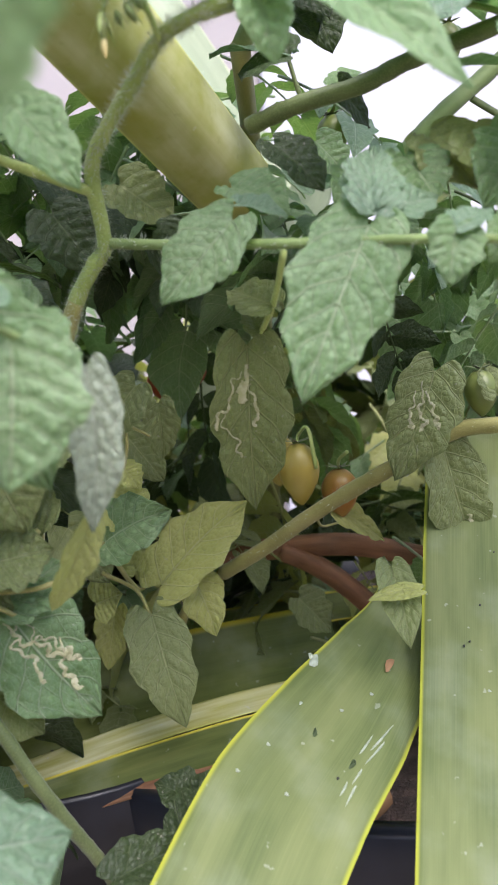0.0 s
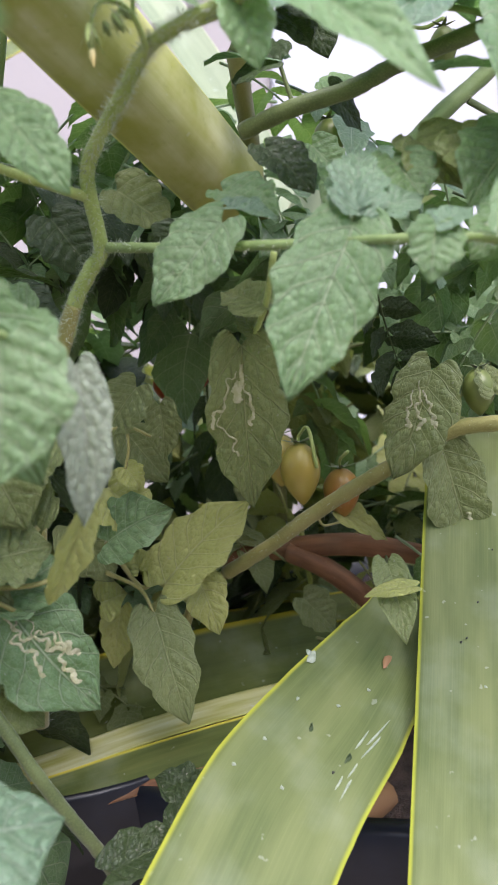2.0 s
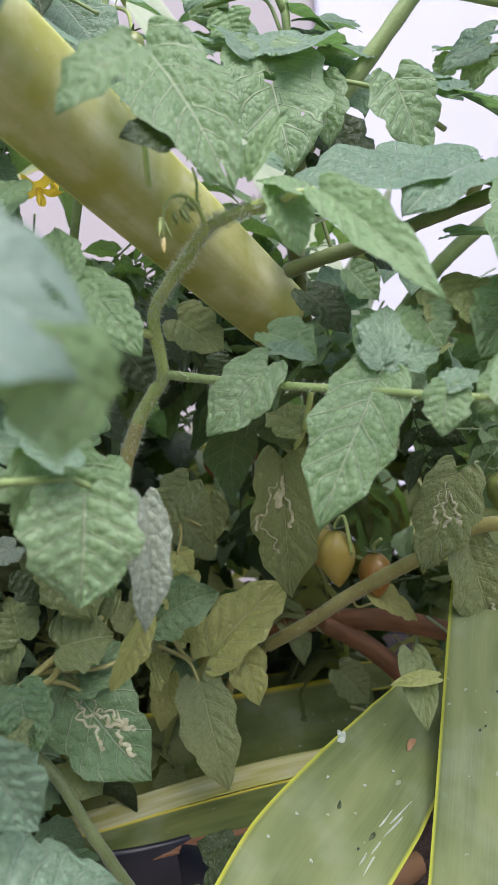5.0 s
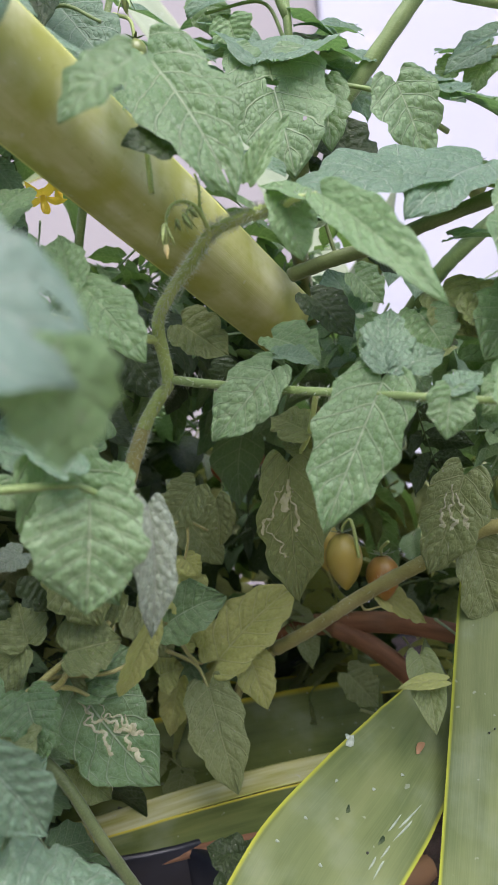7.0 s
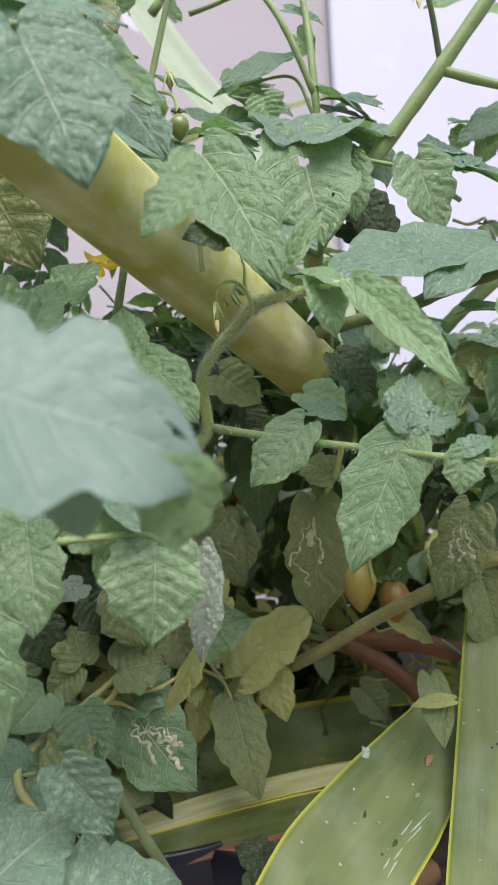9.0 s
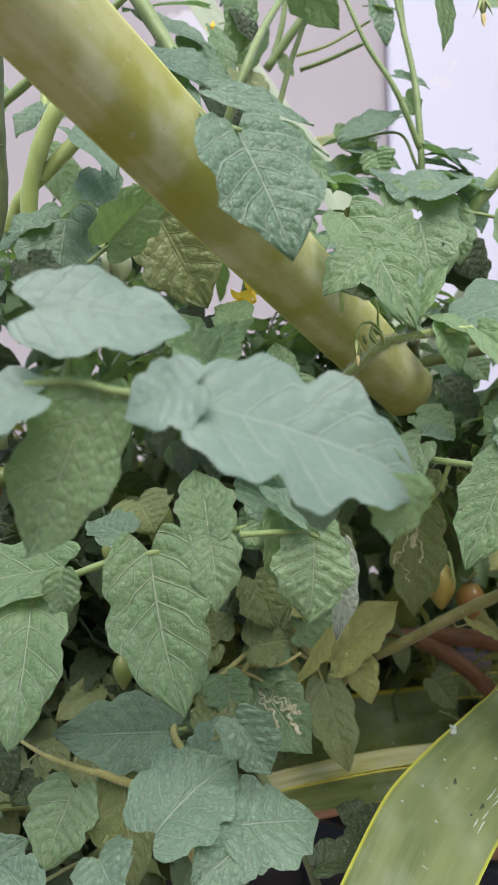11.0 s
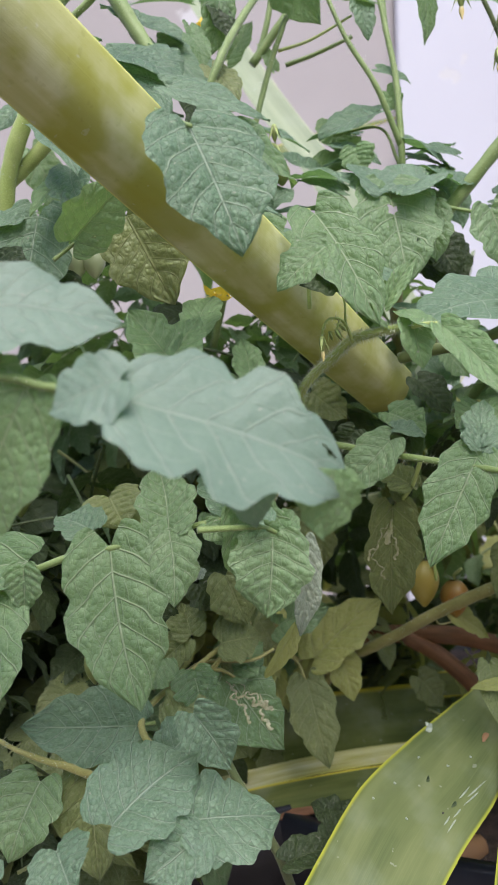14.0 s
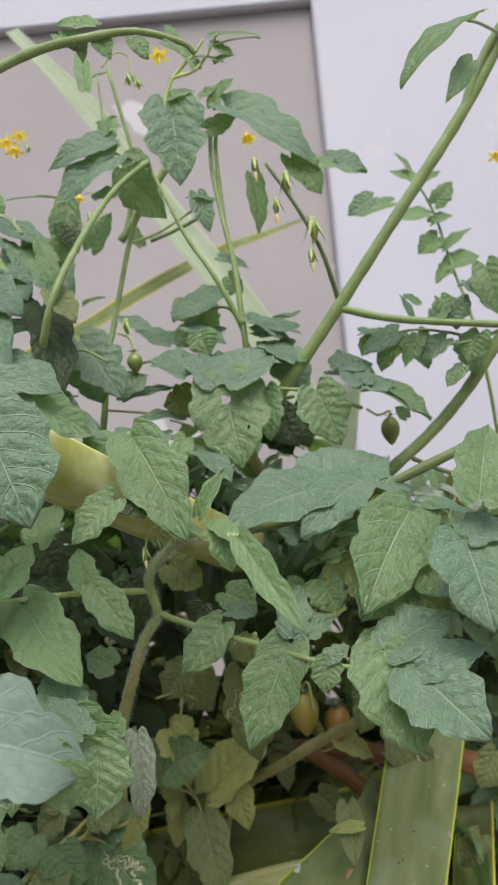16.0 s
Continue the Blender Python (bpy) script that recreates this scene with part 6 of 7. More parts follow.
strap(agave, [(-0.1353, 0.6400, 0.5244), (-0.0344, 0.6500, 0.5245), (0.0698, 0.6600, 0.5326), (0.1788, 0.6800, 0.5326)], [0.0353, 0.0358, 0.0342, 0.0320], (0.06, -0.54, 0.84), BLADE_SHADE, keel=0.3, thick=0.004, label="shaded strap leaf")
strap(agave, [(-0.0366, 0.6000, 0.6010), (0.0106, 0.5900, 0.6070), (0.0728, 0.5700, 0.6107), (0.1323, 0.5600, 0.5984)], [0.0188, 0.0194, 0.0196, 0.0175], (0.04, -0.76, 0.55), BLADE_DRY, keel=-0.5, thick=0.006, label="dry red-brown leaf stalk")
strap(agave, [(0.0194, 0.5800, 0.6063), (0.0494, 0.5700, 0.5928), (0.0821, 0.5600, 0.5661), (0.1007, 0.5500, 0.5389)], [0.0163, 0.0179, 0.0176, 0.0156], (0.04, -0.76, 0.55), BLADE_DRY, keel=-0.5, thick=0.006, label="dry red-brown leaf stalk")
strap(agave, [(0.1544, 0.5200, 0.6245), (0.1928, 0.5000, 0.6159), (0.2419, 0.5000, 0.6030)], [0.0219, 0.0232, 0.0229], (0.17, -0.81, 0.46), BLADE_DRY, keel=-0.5, thick=0.006, label="dry red-brown leaf stalk")
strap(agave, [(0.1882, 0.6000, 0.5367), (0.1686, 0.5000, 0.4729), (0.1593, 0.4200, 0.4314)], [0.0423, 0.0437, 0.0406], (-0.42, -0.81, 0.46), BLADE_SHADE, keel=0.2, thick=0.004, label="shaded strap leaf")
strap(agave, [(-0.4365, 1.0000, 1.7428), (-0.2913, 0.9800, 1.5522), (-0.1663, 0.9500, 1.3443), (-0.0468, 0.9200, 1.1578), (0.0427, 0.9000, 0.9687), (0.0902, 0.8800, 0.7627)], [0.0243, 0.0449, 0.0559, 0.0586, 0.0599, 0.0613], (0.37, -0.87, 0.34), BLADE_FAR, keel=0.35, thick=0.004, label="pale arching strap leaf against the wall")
strap(agave, [(-0.4422, 0.9500, 1.1369), (-0.3460, 0.9700, 1.1769), (-0.2398, 1.0000, 1.2381), (-0.1196, 1.0800, 1.3135), (-0.0314, 1.1500, 1.3592), (0.0487, 1.2000, 1.3967)], [0.0382, 0.0384, 0.0350, 0.0307, 0.0192, 0.0022], (0.18, -0.71, 0.66), BLADE_SHADE, keel=0.35, thick=0.004, label="grey-green strap leaf reaching towards the wall")
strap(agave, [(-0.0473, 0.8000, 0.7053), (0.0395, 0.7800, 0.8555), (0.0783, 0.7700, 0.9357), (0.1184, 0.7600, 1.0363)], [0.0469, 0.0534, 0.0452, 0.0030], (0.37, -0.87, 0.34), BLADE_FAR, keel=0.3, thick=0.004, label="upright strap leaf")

# leaves about the upper left stems
stem(left, [(-0.3120, 0.3100, 1.0355), (-0.2574, 0.2950, 1.0613), (-0.2260, 0.2850, 1.0733), (-0.1960, 0.2750, 1.0882), (-0.1545, 0.2620, 1.1067), (-0.1031, 0.2150, 1.0871), (-0.0740, 0.1780, 1.0600)], 0.0040, 0.0009, STEM_MID, hairs=200)
stem(left, [(-0.2101, 0.3400, 1.1602), (-0.1928, 0.3300, 1.1386), (-0.1748, 0.3300, 1.1084), (-0.1545, 0.3300, 1.0750)], 0.0060, 0.0055, STEM_MID, hairs=60)
stem(left, [(-0.2283, 0.3000, 1.1043), (-0.2106, 0.3100, 1.1355), (-0.1961, 0.3300, 1.1780)], 0.0060, 0.0060, STEM_MID, hairs=60)
lf = leaf(left, [(-0.2084, 0.3030, 1.0731), (-0.1791, 0.3030, 1.0738), (-0.1477, 0.2930, 1.0506)], 0.0016, 0.0010, STEM_MID)
leaflet(lf, (-0.1791, 0.3000, 1.0748), (-0.1251, 0.2800, 1.0432), 0.0421, (0.12, -0.54, 0.80), LEAF_GREY)
leaflet(lf, (-0.1874, 0.3000, 1.0737), (-0.1280, 0.2600, 1.0013), 0.0451, (0.22, -0.57, 0.69), LEAF_GREY)
leaflet(lf, (-0.2125, 0.3100, 1.0870), (-0.2288, 0.3000, 1.0923), 0.0322, (0.11, -0.49, 0.80), LEAF_GREY)
leaflet(lf, (-0.2213, 0.3100, 1.0839), (-0.1991, 0.3300, 1.1029), 0.0288, (0.10, -0.39, 0.90), LEAF_GREY)
leaflet(lf, (-0.1760, 0.3400, 1.1176), (-0.2061, 0.3500, 1.1413), 0.0257, (0.11, -0.49, 0.80), LEAF_GREY)
leaflet(lf, (-0.1582, 0.3300, 1.0899), (-0.1373, 0.3300, 1.0773), 0.0247, (0.40, -0.44, 0.69), LEAF_GREY)
leaflet(lf, (-0.1922, 0.2900, 1.0524), (-0.1535, 0.2700, 1.0181), 0.0226, (0.13, -0.89, -0.30), LEAF_YOUNG_LIT)
leaflet(lf, (-0.2467, 0.3500, 1.1705), (-0.2649, 0.3500, 1.1861), 0.0264, (0.16, -0.84, 0.55), LEAF_YOUNG_LIT)
leaflet(lf, (-0.1912, 0.3500, 1.1720), (-0.1849, 0.3600, 1.1989), 0.0196, (0.16, -0.84, 0.55), LEAF_YOUNG_LIT)
leaflet(lf, (-0.1444, 0.2900, 1.1335), (-0.1391, 0.2900, 1.1175), 0.0122, (0.16, -0.84, 0.55), LEAF_YOUNG_LIT)
leaflet(lf, (-0.1134, 0.3100, 1.0621), (-0.0920, 0.3000, 1.0344), 0.0233, (0.43, -0.74, 0.18), LEAF_DULL)
leaflet(lf, (-0.1146, 0.3600, 1.1482), (-0.1256, 0.3600, 1.0955), 0.0259, (0.43, -0.64, 0.49), LEAF)
leaflet(lf, (-0.1197, 0.3600, 1.1337), (-0.1075, 0.3600, 1.1064), 0.0215, (0.43, -0.64, 0.49), LEAF_DARK_SHADE)
leaflet(lf, (-0.0187, 0.4000, 1.0339), (-0.0128, 0.4000, 1.0131), 0.0269, (0.13, -0.89, -0.30), LEAF_YOUNG_LIT)
leaflet(lf, (-0.3206, 0.3600, 1.1317), (-0.3493, 0.3600, 1.1205), 0.0316, (0.11, -0.70, 0.59), LEAF_YOUNG_LIT)
leaflet(lf, (-0.3280, 0.3000, 1.0584), (-0.2980, 0.3000, 1.0481), 0.0241, (0.08, -0.51, 0.79), LEAF_GREY)
leaflet(lf, (-0.2628, 0.3300, 1.0593), (-0.2806, 0.3200, 1.0352), 0.0291, (0.08, -0.51, 0.79), LEAF_GREY)
leaflet(lf, (-0.2603, 0.2800, 0.9481), (-0.2839, 0.2700, 0.9350), 0.0264, (0.08, -0.51, 0.79), LEAF_GREY)
leaflet(lf, (-0.2975, 0.3000, 0.9755), (-0.3223, 0.2900, 0.9775), 0.0318, (0.10, -0.61, 0.69), LEAF_GREY)
leaflet(lf, (-0.2143, 0.3600, 1.0389), (-0.1878, 0.3400, 1.0038), 0.0255, (0.14, -0.85, 0.53), LEAF_GREY)
# Dark leaflets in the gaps, with the shade put into their colour.
leaflet(lf, (-0.2411, 0.2500, 0.9244), (-0.2157, 0.2400, 0.9035), 0.0279, (0.14, -0.85, 0.53), LEAF_DARK_SHADE)
leaflet(lf, (-0.3100, 0.3000, 0.9399), (-0.2762, 0.2900, 0.9087), 0.0315, (0.14, -0.85, 0.53), LEAF_DARK_SHADE)
leaflet(lf, (-0.2102, 0.2700, 0.9099), (-0.1853, 0.2600, 0.8784), 0.0324, (0.14, -0.85, 0.53), LEAF_DARK_SHADE)
leaflet(lf, (-0.3012, 0.2500, 0.8652), (-0.2743, 0.2500, 0.8432), 0.0323, (0.14, -0.85, 0.53), LEAF_DARK_SHADE)

# canopy leaves
lf = leaf(left, [(-0.1839, 0.3030, 1.0046), (-0.1419, 0.2930, 1.0027), (-0.1168, 0.2730, 0.9768)], 0.0016, 0.0010, STEM_MID)
leaflet(lf, (-0.1613, 0.2850, 1.0096), (-0.0945, 0.2700, 0.9793), 0.0390, (0.16, -0.47, 0.87), LEAF_GREY)
leaflet(lf, (-0.1364, 0.2650, 0.9706), (-0.0593, 0.2500, 0.9446), 0.0320, (0.15, -0.42, 0.88), LEAF_GREY)
leaflet(lf, (-0.1788, 0.3300, 1.0365), (-0.1393, 0.3300, 1.0431), 0.0318, (0.16, -0.52, 0.77), LEAF_GREY)
leaflet(lf, (-0.1675, 0.3500, 1.0576), (-0.1961, 0.3500, 1.0806), 0.0379, (0.16, -0.52, 0.77), LEAF_GREY)
lf = leaf(rear, [(0.0295, 0.4130, 0.9542), (-0.0106, 0.3830, 0.9422), (-0.0442, 0.3630, 0.9425), (-0.0723, 0.3630, 0.9500)], 0.0016, 0.0010, STEM_MID)
leaflet(lf, (-0.0441, 0.3600, 0.9449), (-0.0730, 0.3500, 0.9346), 0.0252, (0.15, -0.42, 0.88), LEAF_GREY)
leaflet(lf, (-0.0284, 0.3500, 0.9347), (0.0140, 0.3100, 0.9076), 0.0269, (0.35, -0.49, 0.75), LEAF_GREY)
leaflet(lf, (-0.0697, 0.3700, 0.9607), (-0.0331, 0.3800, 0.9623), 0.0284, (0.14, -0.37, 0.88), LEAF_GREY)
leaflet(lf, (-0.0907, 0.3800, 0.9854), (-0.0670, 0.3900, 1.0034), 0.0340, (0.16, -0.52, 0.77), LEAF_GREY)
leaflet(lf, (-0.0268, 0.3800, 0.9783), (-0.0493, 0.3700, 0.9704), 0.0283, (0.12, -0.88, -0.24), LEAF_DULL)
leaflet(lf, (0.0123, 0.4000, 0.9661), (0.0179, 0.3900, 0.9312), 0.0288, (0.18, -0.86, 0.51), LEAF_DARK_SHADE)
leaflet(lf, (0.0361, 0.4000, 0.9587), (0.0582, 0.3900, 0.9271), 0.0357, (0.18, -0.86, 0.51), LEAF_DARK_SHADE)
leaflet(lf, (0.0588, 0.4600, 1.0510), (0.0223, 0.4700, 1.0495), 0.0320, (0.14, -0.37, 0.88), LEAF_GREY)
leaflet(lf, (-0.0573, 0.4400, 1.0352), (-0.0913, 0.4500, 1.0573), 0.0319, (0.14, -0.37, 0.88), LEAF_GREY)
leaflet(lf, (-0.0485, 0.4500, 1.0411), (-0.0118, 0.4600, 1.0465), 0.0320, (0.18, -0.86, 0.51), LEAF)
leaflet(lf, (0.0470, 0.4300, 1.0055), (0.0649, 0.4200, 0.9720), 0.0350, (0.18, -0.86, 0.51), LEAF_GREY)
leaflet(lf, (0.0669, 0.2900, 0.8057), (0.0790, 0.3300, 0.8263), 0.0344, (0.16, -0.61, 0.67), LEAF_DULL)
leaflet(lf, (0.0849, 0.3100, 0.8368), (0.1026, 0.3000, 0.8131), 0.0360, (0.18, -0.86, 0.51), LEAF_DULL)
leaflet(lf, (0.1239, 0.3000, 0.8312), (0.0977, 0.2800, 0.8019), 0.0347, (0.18, -0.86, 0.51), LEAF)
leaflet(lf, (0.1389, 0.2800, 0.8404), (0.1562, 0.2600, 0.8164), 0.0349, (0.18, -0.86, 0.51), LEAF)
leaflet(lf, (0.1562, 0.2600, 0.8164), (0.1798, 0.2700, 0.8276), 0.0289, (0.15, -0.42, 0.88), LEAF_GREY)
leaflet(lf, (0.0917, 0.3000, 0.8614), (0.1260, 0.2900, 0.8555), 0.0274, (0.14, -0.37, 0.88), LEAF_GREY)
leaflet(lf, (0.0211, 0.3300, 0.8454), (0.0415, 0.3200, 0.8221), 0.0253, (0.18, -0.86, 0.51), LEAF_DARK_SHADE)
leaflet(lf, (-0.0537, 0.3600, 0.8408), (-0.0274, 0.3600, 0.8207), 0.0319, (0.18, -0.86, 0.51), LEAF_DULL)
leaflet(lf, (-0.1541, 0.3300, 0.8701), (-0.1329, 0.3300, 0.8417), 0.0313, (0.18, -0.86, 0.51), LEAF_DARK_SHADE)
leaflet(lf, (-0.1502, 0.3600, 0.9045), (-0.1723, 0.3500, 0.8835), 0.0328, (0.18, -0.86, 0.51), LEAF_DARK_SHADE)
leaflet(lf, (-0.0633, 0.4200, 0.7438), (-0.0866, 0.4200, 0.7152), 0.0301, (0.18, -0.86, 0.51), LEAF_DULL)
leaflet(lf, (-0.0897, 0.4400, 0.6837), (-0.0656, 0.4400, 0.6573), 0.0386, (0.18, -0.86, 0.51), LEAF_OLD_LIT)
leaflet(lf, (-0.1197, 0.4600, 0.6570), (-0.0956, 0.4600, 0.6195), 0.0372, (0.18, -0.86, 0.51), LEAF_DULL)
leaflet(lf, (-0.0858, 0.5000, 0.7129), (-0.0602, 0.5000, 0.6784), 0.0336, (0.18, -0.86, 0.51), LEAF_DULL)
leaflet(lf, (-0.1091, 0.3000, 0.7160), (-0.0947, 0.3000, 0.6830), 0.0331, (0.18, -0.86, 0.51), LEAF_DULL)
leaflet(lf, (-0.1482, 0.2800, 0.6653), (-0.1607, 0.2600, 0.6523), 0.0317, (0.18, -0.86, 0.51), LEAF)
leaflet(lf, (-0.1277, 0.2800, 0.6571), (-0.1170, 0.2700, 0.6358), 0.0297, (0.18, -0.86, 0.51), LEAF)
leaflet(lf, (-0.1631, 0.3000, 0.7056), (-0.1481, 0.3000, 0.6721), 0.0294, (0.18, -0.86, 0.51), LEAF_DARK_SHADE)
leaflet(lf, (0.1811, 0.5000, 0.5531), (0.1599, 0.5000, 0.5225), 0.0263, (0.18, -0.86, 0.51), LEAF_DULL)
leaflet(lf, (0.1942, 0.4200, 0.6602), (0.1773, 0.4200, 0.6284), 0.0281, (0.18, -0.86, 0.51), LEAF_DULL)

# more canopy over the arching leaf
lf = leaf(left, [(-0.1618, 0.2730, 0.9571), (-0.1224, 0.2630, 0.9545), (-0.0980, 0.2530, 0.9437)], 0.0016, 0.0010, STEM_MID)
lf = leaf(rear, [(0.0550, 0.4230, 0.9721), (0.0074, 0.4030, 0.9657), (-0.0501, 0.3930, 0.9662), (-0.0982, 0.3730, 0.9723)], 0.0016, 0.0010, STEM_MID)
leaflet(lf, (-0.0719, 0.3000, 0.9377), (-0.1009, 0.2700, 0.9157), 0.0327, (0.17, -0.62, 0.77), LEAF)
leaflet(lf, (-0.0724, 0.3100, 0.9466), (-0.0421, 0.3000, 0.9305), 0.0295, (0.15, -0.42, 0.88), LEAF_GREY)
leaflet(lf, (-0.0253, 0.3400, 0.9408), (-0.0334, 0.3100, 0.9150), 0.0173, (0.44, -0.56, 0.44), LEAF_YOUNG_LIT)
leaflet(lf, (-0.0335, 0.4000, 1.0108), (-0.0740, 0.4000, 1.0156), 0.0346, (0.15, -0.42, 0.88), LEAF_GREY, lobes=0.18)
leaflet(lf, (-0.0509, 0.4000, 0.9879), (-0.0916, 0.3900, 0.9840), 0.0270, (0.14, -0.33, 0.93), LEAF_GREY, lobes=0.18)
leaflet(lf, (-0.0085, 0.4400, 1.0398), (-0.0461, 0.4400, 1.0391), 0.0261, (0.15, -0.42, 0.88), LEAF_GREY, lobes=0.18)
leaflet(lf, (0.0145, 0.4100, 1.0065), (-0.0161, 0.4000, 1.0087), 0.0344, (0.15, -0.42, 0.88), LEAF_GREY, lobes=0.18)
leaflet(lf, (0.0241, 0.4300, 1.0339), (0.0540, 0.4300, 1.0251), 0.0279, (0.15, -0.42, 0.88), LEAF_GREY, lobes=0.18)
leaflet(lf, (0.0263, 0.4200, 1.0141), (0.0574, 0.4200, 0.9979), 0.0274, (0.15, -0.42, 0.88), LEAF_GREY, lobes=0.18)
leaflet(lf, (0.0966, 0.4200, 0.9933), (0.1264, 0.4400, 0.9976), 0.0348, (0.16, -0.52, 0.77), LEAF_GREY, lobes=0.18)
leaflet(lf, (0.1138, 0.4000, 0.9694), (0.1435, 0.4200, 0.9780), 0.0288, (0.16, -0.52, 0.77), LEAF_GREY, lobes=0.18)
leaflet(lf, (0.1420, 0.4100, 0.9673), (0.1699, 0.4100, 0.9427), 0.0262, (0.35, -0.49, 0.75), LEAF, lobes=0.18)
leaflet(lf, (0.0335, 0.4100, 0.9449), (0.0521, 0.4000, 0.9232), 0.0339, (0.18, -0.86, 0.51), LEAF_DARK_SHADE)
leaflet(lf, (0.0523, 0.4400, 0.9650), (0.0647, 0.4300, 0.9276), 0.0354, (0.18, -0.86, 0.51), LEAF_DARK_SHADE)
leaflet(lf, (-0.0289, 0.4700, 1.0643), (-0.0164, 0.4700, 1.0489), 0.0272, (0.17, -0.90, 0.26), LEAF_YOUNG_LIT)
leaflet(lf, (-0.0180, 0.4600, 1.0690), (-0.0618, 0.4700, 1.0741), 0.0245, (0.15, -0.42, 0.88), LEAF_GREY)
leaflet(lf, (-0.1287, 0.4200, 1.0774), (-0.1092, 0.4200, 1.0828), 0.0182, (0.15, -0.42, 0.88), LEAF)
leaflet(lf, (-0.1374, 0.3500, 1.1158), (-0.1239, 0.3400, 1.0780), 0.0186, (0.54, -0.64, 0.33), LEAF, lobes=0.18)
leaflet(lf, (-0.1596, 0.3300, 1.0896), (-0.1378, 0.3200, 1.0613), 0.0271, (0.17, -0.62, 0.77), LEAF_GREY)
leaflet(lf, (-0.1954, 0.4000, 1.1550), (-0.1535, 0.4000, 1.1332), 0.0308, (0.16, -0.52, 0.77), LEAF_GREY)
leaflet(lf, (-0.1592, 0.4500, 1.1940), (-0.2174, 0.4500, 1.2029), 0.0166, (0.14, -0.33, 0.93), LEAF_GREY)
leaflet(lf, (0.1143, 0.4100, 1.1674), (0.1381, 0.4200, 1.1627), 0.0245, (0.16, -0.61, 0.67), LEAF_GREY)
leaflet(lf, (0.1440, 0.5000, 1.1658), (0.1179, 0.5000, 1.1528), 0.0249, (0.17, -0.71, 0.56), LEAF_GREY)
leaflet(lf, (0.1193, 0.4600, 1.0275), (0.1447, 0.4600, 1.0244), 0.0233, (0.15, -0.42, 0.88), LEAF_GREY)
leaflet(lf, (0.1290, 0.4600, 1.0211), (0.1172, 0.4600, 1.0067), 0.0182, (0.18, -0.86, 0.51), LEAF)
leaflet(lf, (0.1689, 0.4500, 1.0195), (0.1815, 0.4500, 0.9976), 0.0202, (0.18, -0.86, 0.51), LEAF)
leaflet(lf, (0.1893, 0.4300, 1.0432), (0.2032, 0.4300, 1.0166), 0.0269, (0.35, -0.68, 0.45), LEAF)
leaflet(lf, (0.2159, 0.4400, 1.0570), (0.2314, 0.4300, 1.0377), 0.0245, (0.16, -0.52, 0.77), LEAF_GREY)
leaflet(lf, (0.1697, 0.4300, 1.0408), (0.1588, 0.4300, 1.0522), 0.0148, (0.16, -0.52, 0.77), LEAF_YOUNG_LIT)
leaflet(lf, (0.1531, 0.4800, 0.9467), (0.1438, 0.4800, 0.9583), 0.0132, (0.18, -0.86, 0.51), LEAF)
leaflet(lf, (0.1723, 0.3400, 0.8848), (0.1832, 0.3000, 0.8693), 0.0242, (0.15, -0.42, 0.88), LEAF_WILT, lobes=0.2, quilt=0.9)
leaflet(lf, (0.1494, 0.3400, 0.8827), (0.1678, 0.3100, 0.8741), 0.0245, (0.15, -0.42, 0.88), LEAF_WILT, lobes=0.2, quilt=0.9)
leaflet(lf, (0.1007, 0.3000, 0.8330), (0.1172, 0.2900, 0.8062), 0.0312, (0.18, -0.86, 0.51), LEAF_DULL)
leaflet(lf, (0.1461, 0.2900, 0.8310), (0.1575, 0.2800, 0.8073), 0.0340, (0.18, -0.86, 0.51), LEAF_DULL)
leaflet(lf, (0.1150, 0.2600, 0.7940), (0.0882, 0.2500, 0.7766), 0.0252, (0.18, -0.71, 0.66), LEAF)
leaflet(lf, (0.0724, 0.3000, 0.8271), (0.0826, 0.2900, 0.8066), 0.0295, (0.18, -0.81, 0.56), LEAF)
leaflet(lf, (0.0591, 0.3100, 0.8225), (0.0427, 0.3000, 0.8113), 0.0242, (0.18, -0.81, 0.56), LEAF)
leaflet(lf, (0.0009, 0.3100, 0.8225), (0.0241, 0.3000, 0.8085), 0.0265, (0.18, -0.81, 0.56), LEAF)
leaflet(lf, (-0.0215, 0.3300, 0.8121), (-0.0319, 0.3300, 0.7956), 0.0216, (0.18, -0.86, 0.51), LEAF_DARK_SHADE)
leaflet(lf, (-0.0975, 0.3000, 0.8477), (-0.0987, 0.2900, 0.8389), 0.0187, (0.18, -0.86, 0.51), LEAF_YOUNG_LIT)
leaflet(lf, (-0.1560, 0.3300, 0.8479), (-0.1718, 0.3200, 0.8284), 0.0356, (0.18, -0.86, 0.51), LEAF_DARK_SHADE)
leaflet(lf, (-0.0881, 0.3600, 0.8296), (-0.0669, 0.3600, 0.8006), 0.0368, (0.18, -0.86, 0.51), LEAF_DARK_SHADE)
leaflet(lf, (-0.1186, 0.3000, 0.7576), (-0.1029, 0.3000, 0.7363), 0.0250, (0.18, -0.86, 0.51), LEAF)
leaflet(lf, (-0.0863, 0.3000, 0.7765), (-0.1073, 0.3000, 0.7859), 0.0229, (0.18, -0.86, 0.51), LEAF)

# fruit of the bushy plant
fruit(left, (-0.2858, 0.3600, 0.7797), 0.0300, 0.0100, FRUIT_GREEN, (0.05, 0, -1), label="green plum tomato in the shade")
fruit(left, (-0.3359, 0.3800, 0.7854), 0.0270, 0.0088, FRUIT_ORANGE, (0.05, 0, -1), label="orange plum tomato in the shade")
fruit(left, (-0.3190, 0.3700, 0.7939), 0.0180, 0.0090, FRUIT_GREEN, (0.05, 0, -1), label="pale unripe tomato")
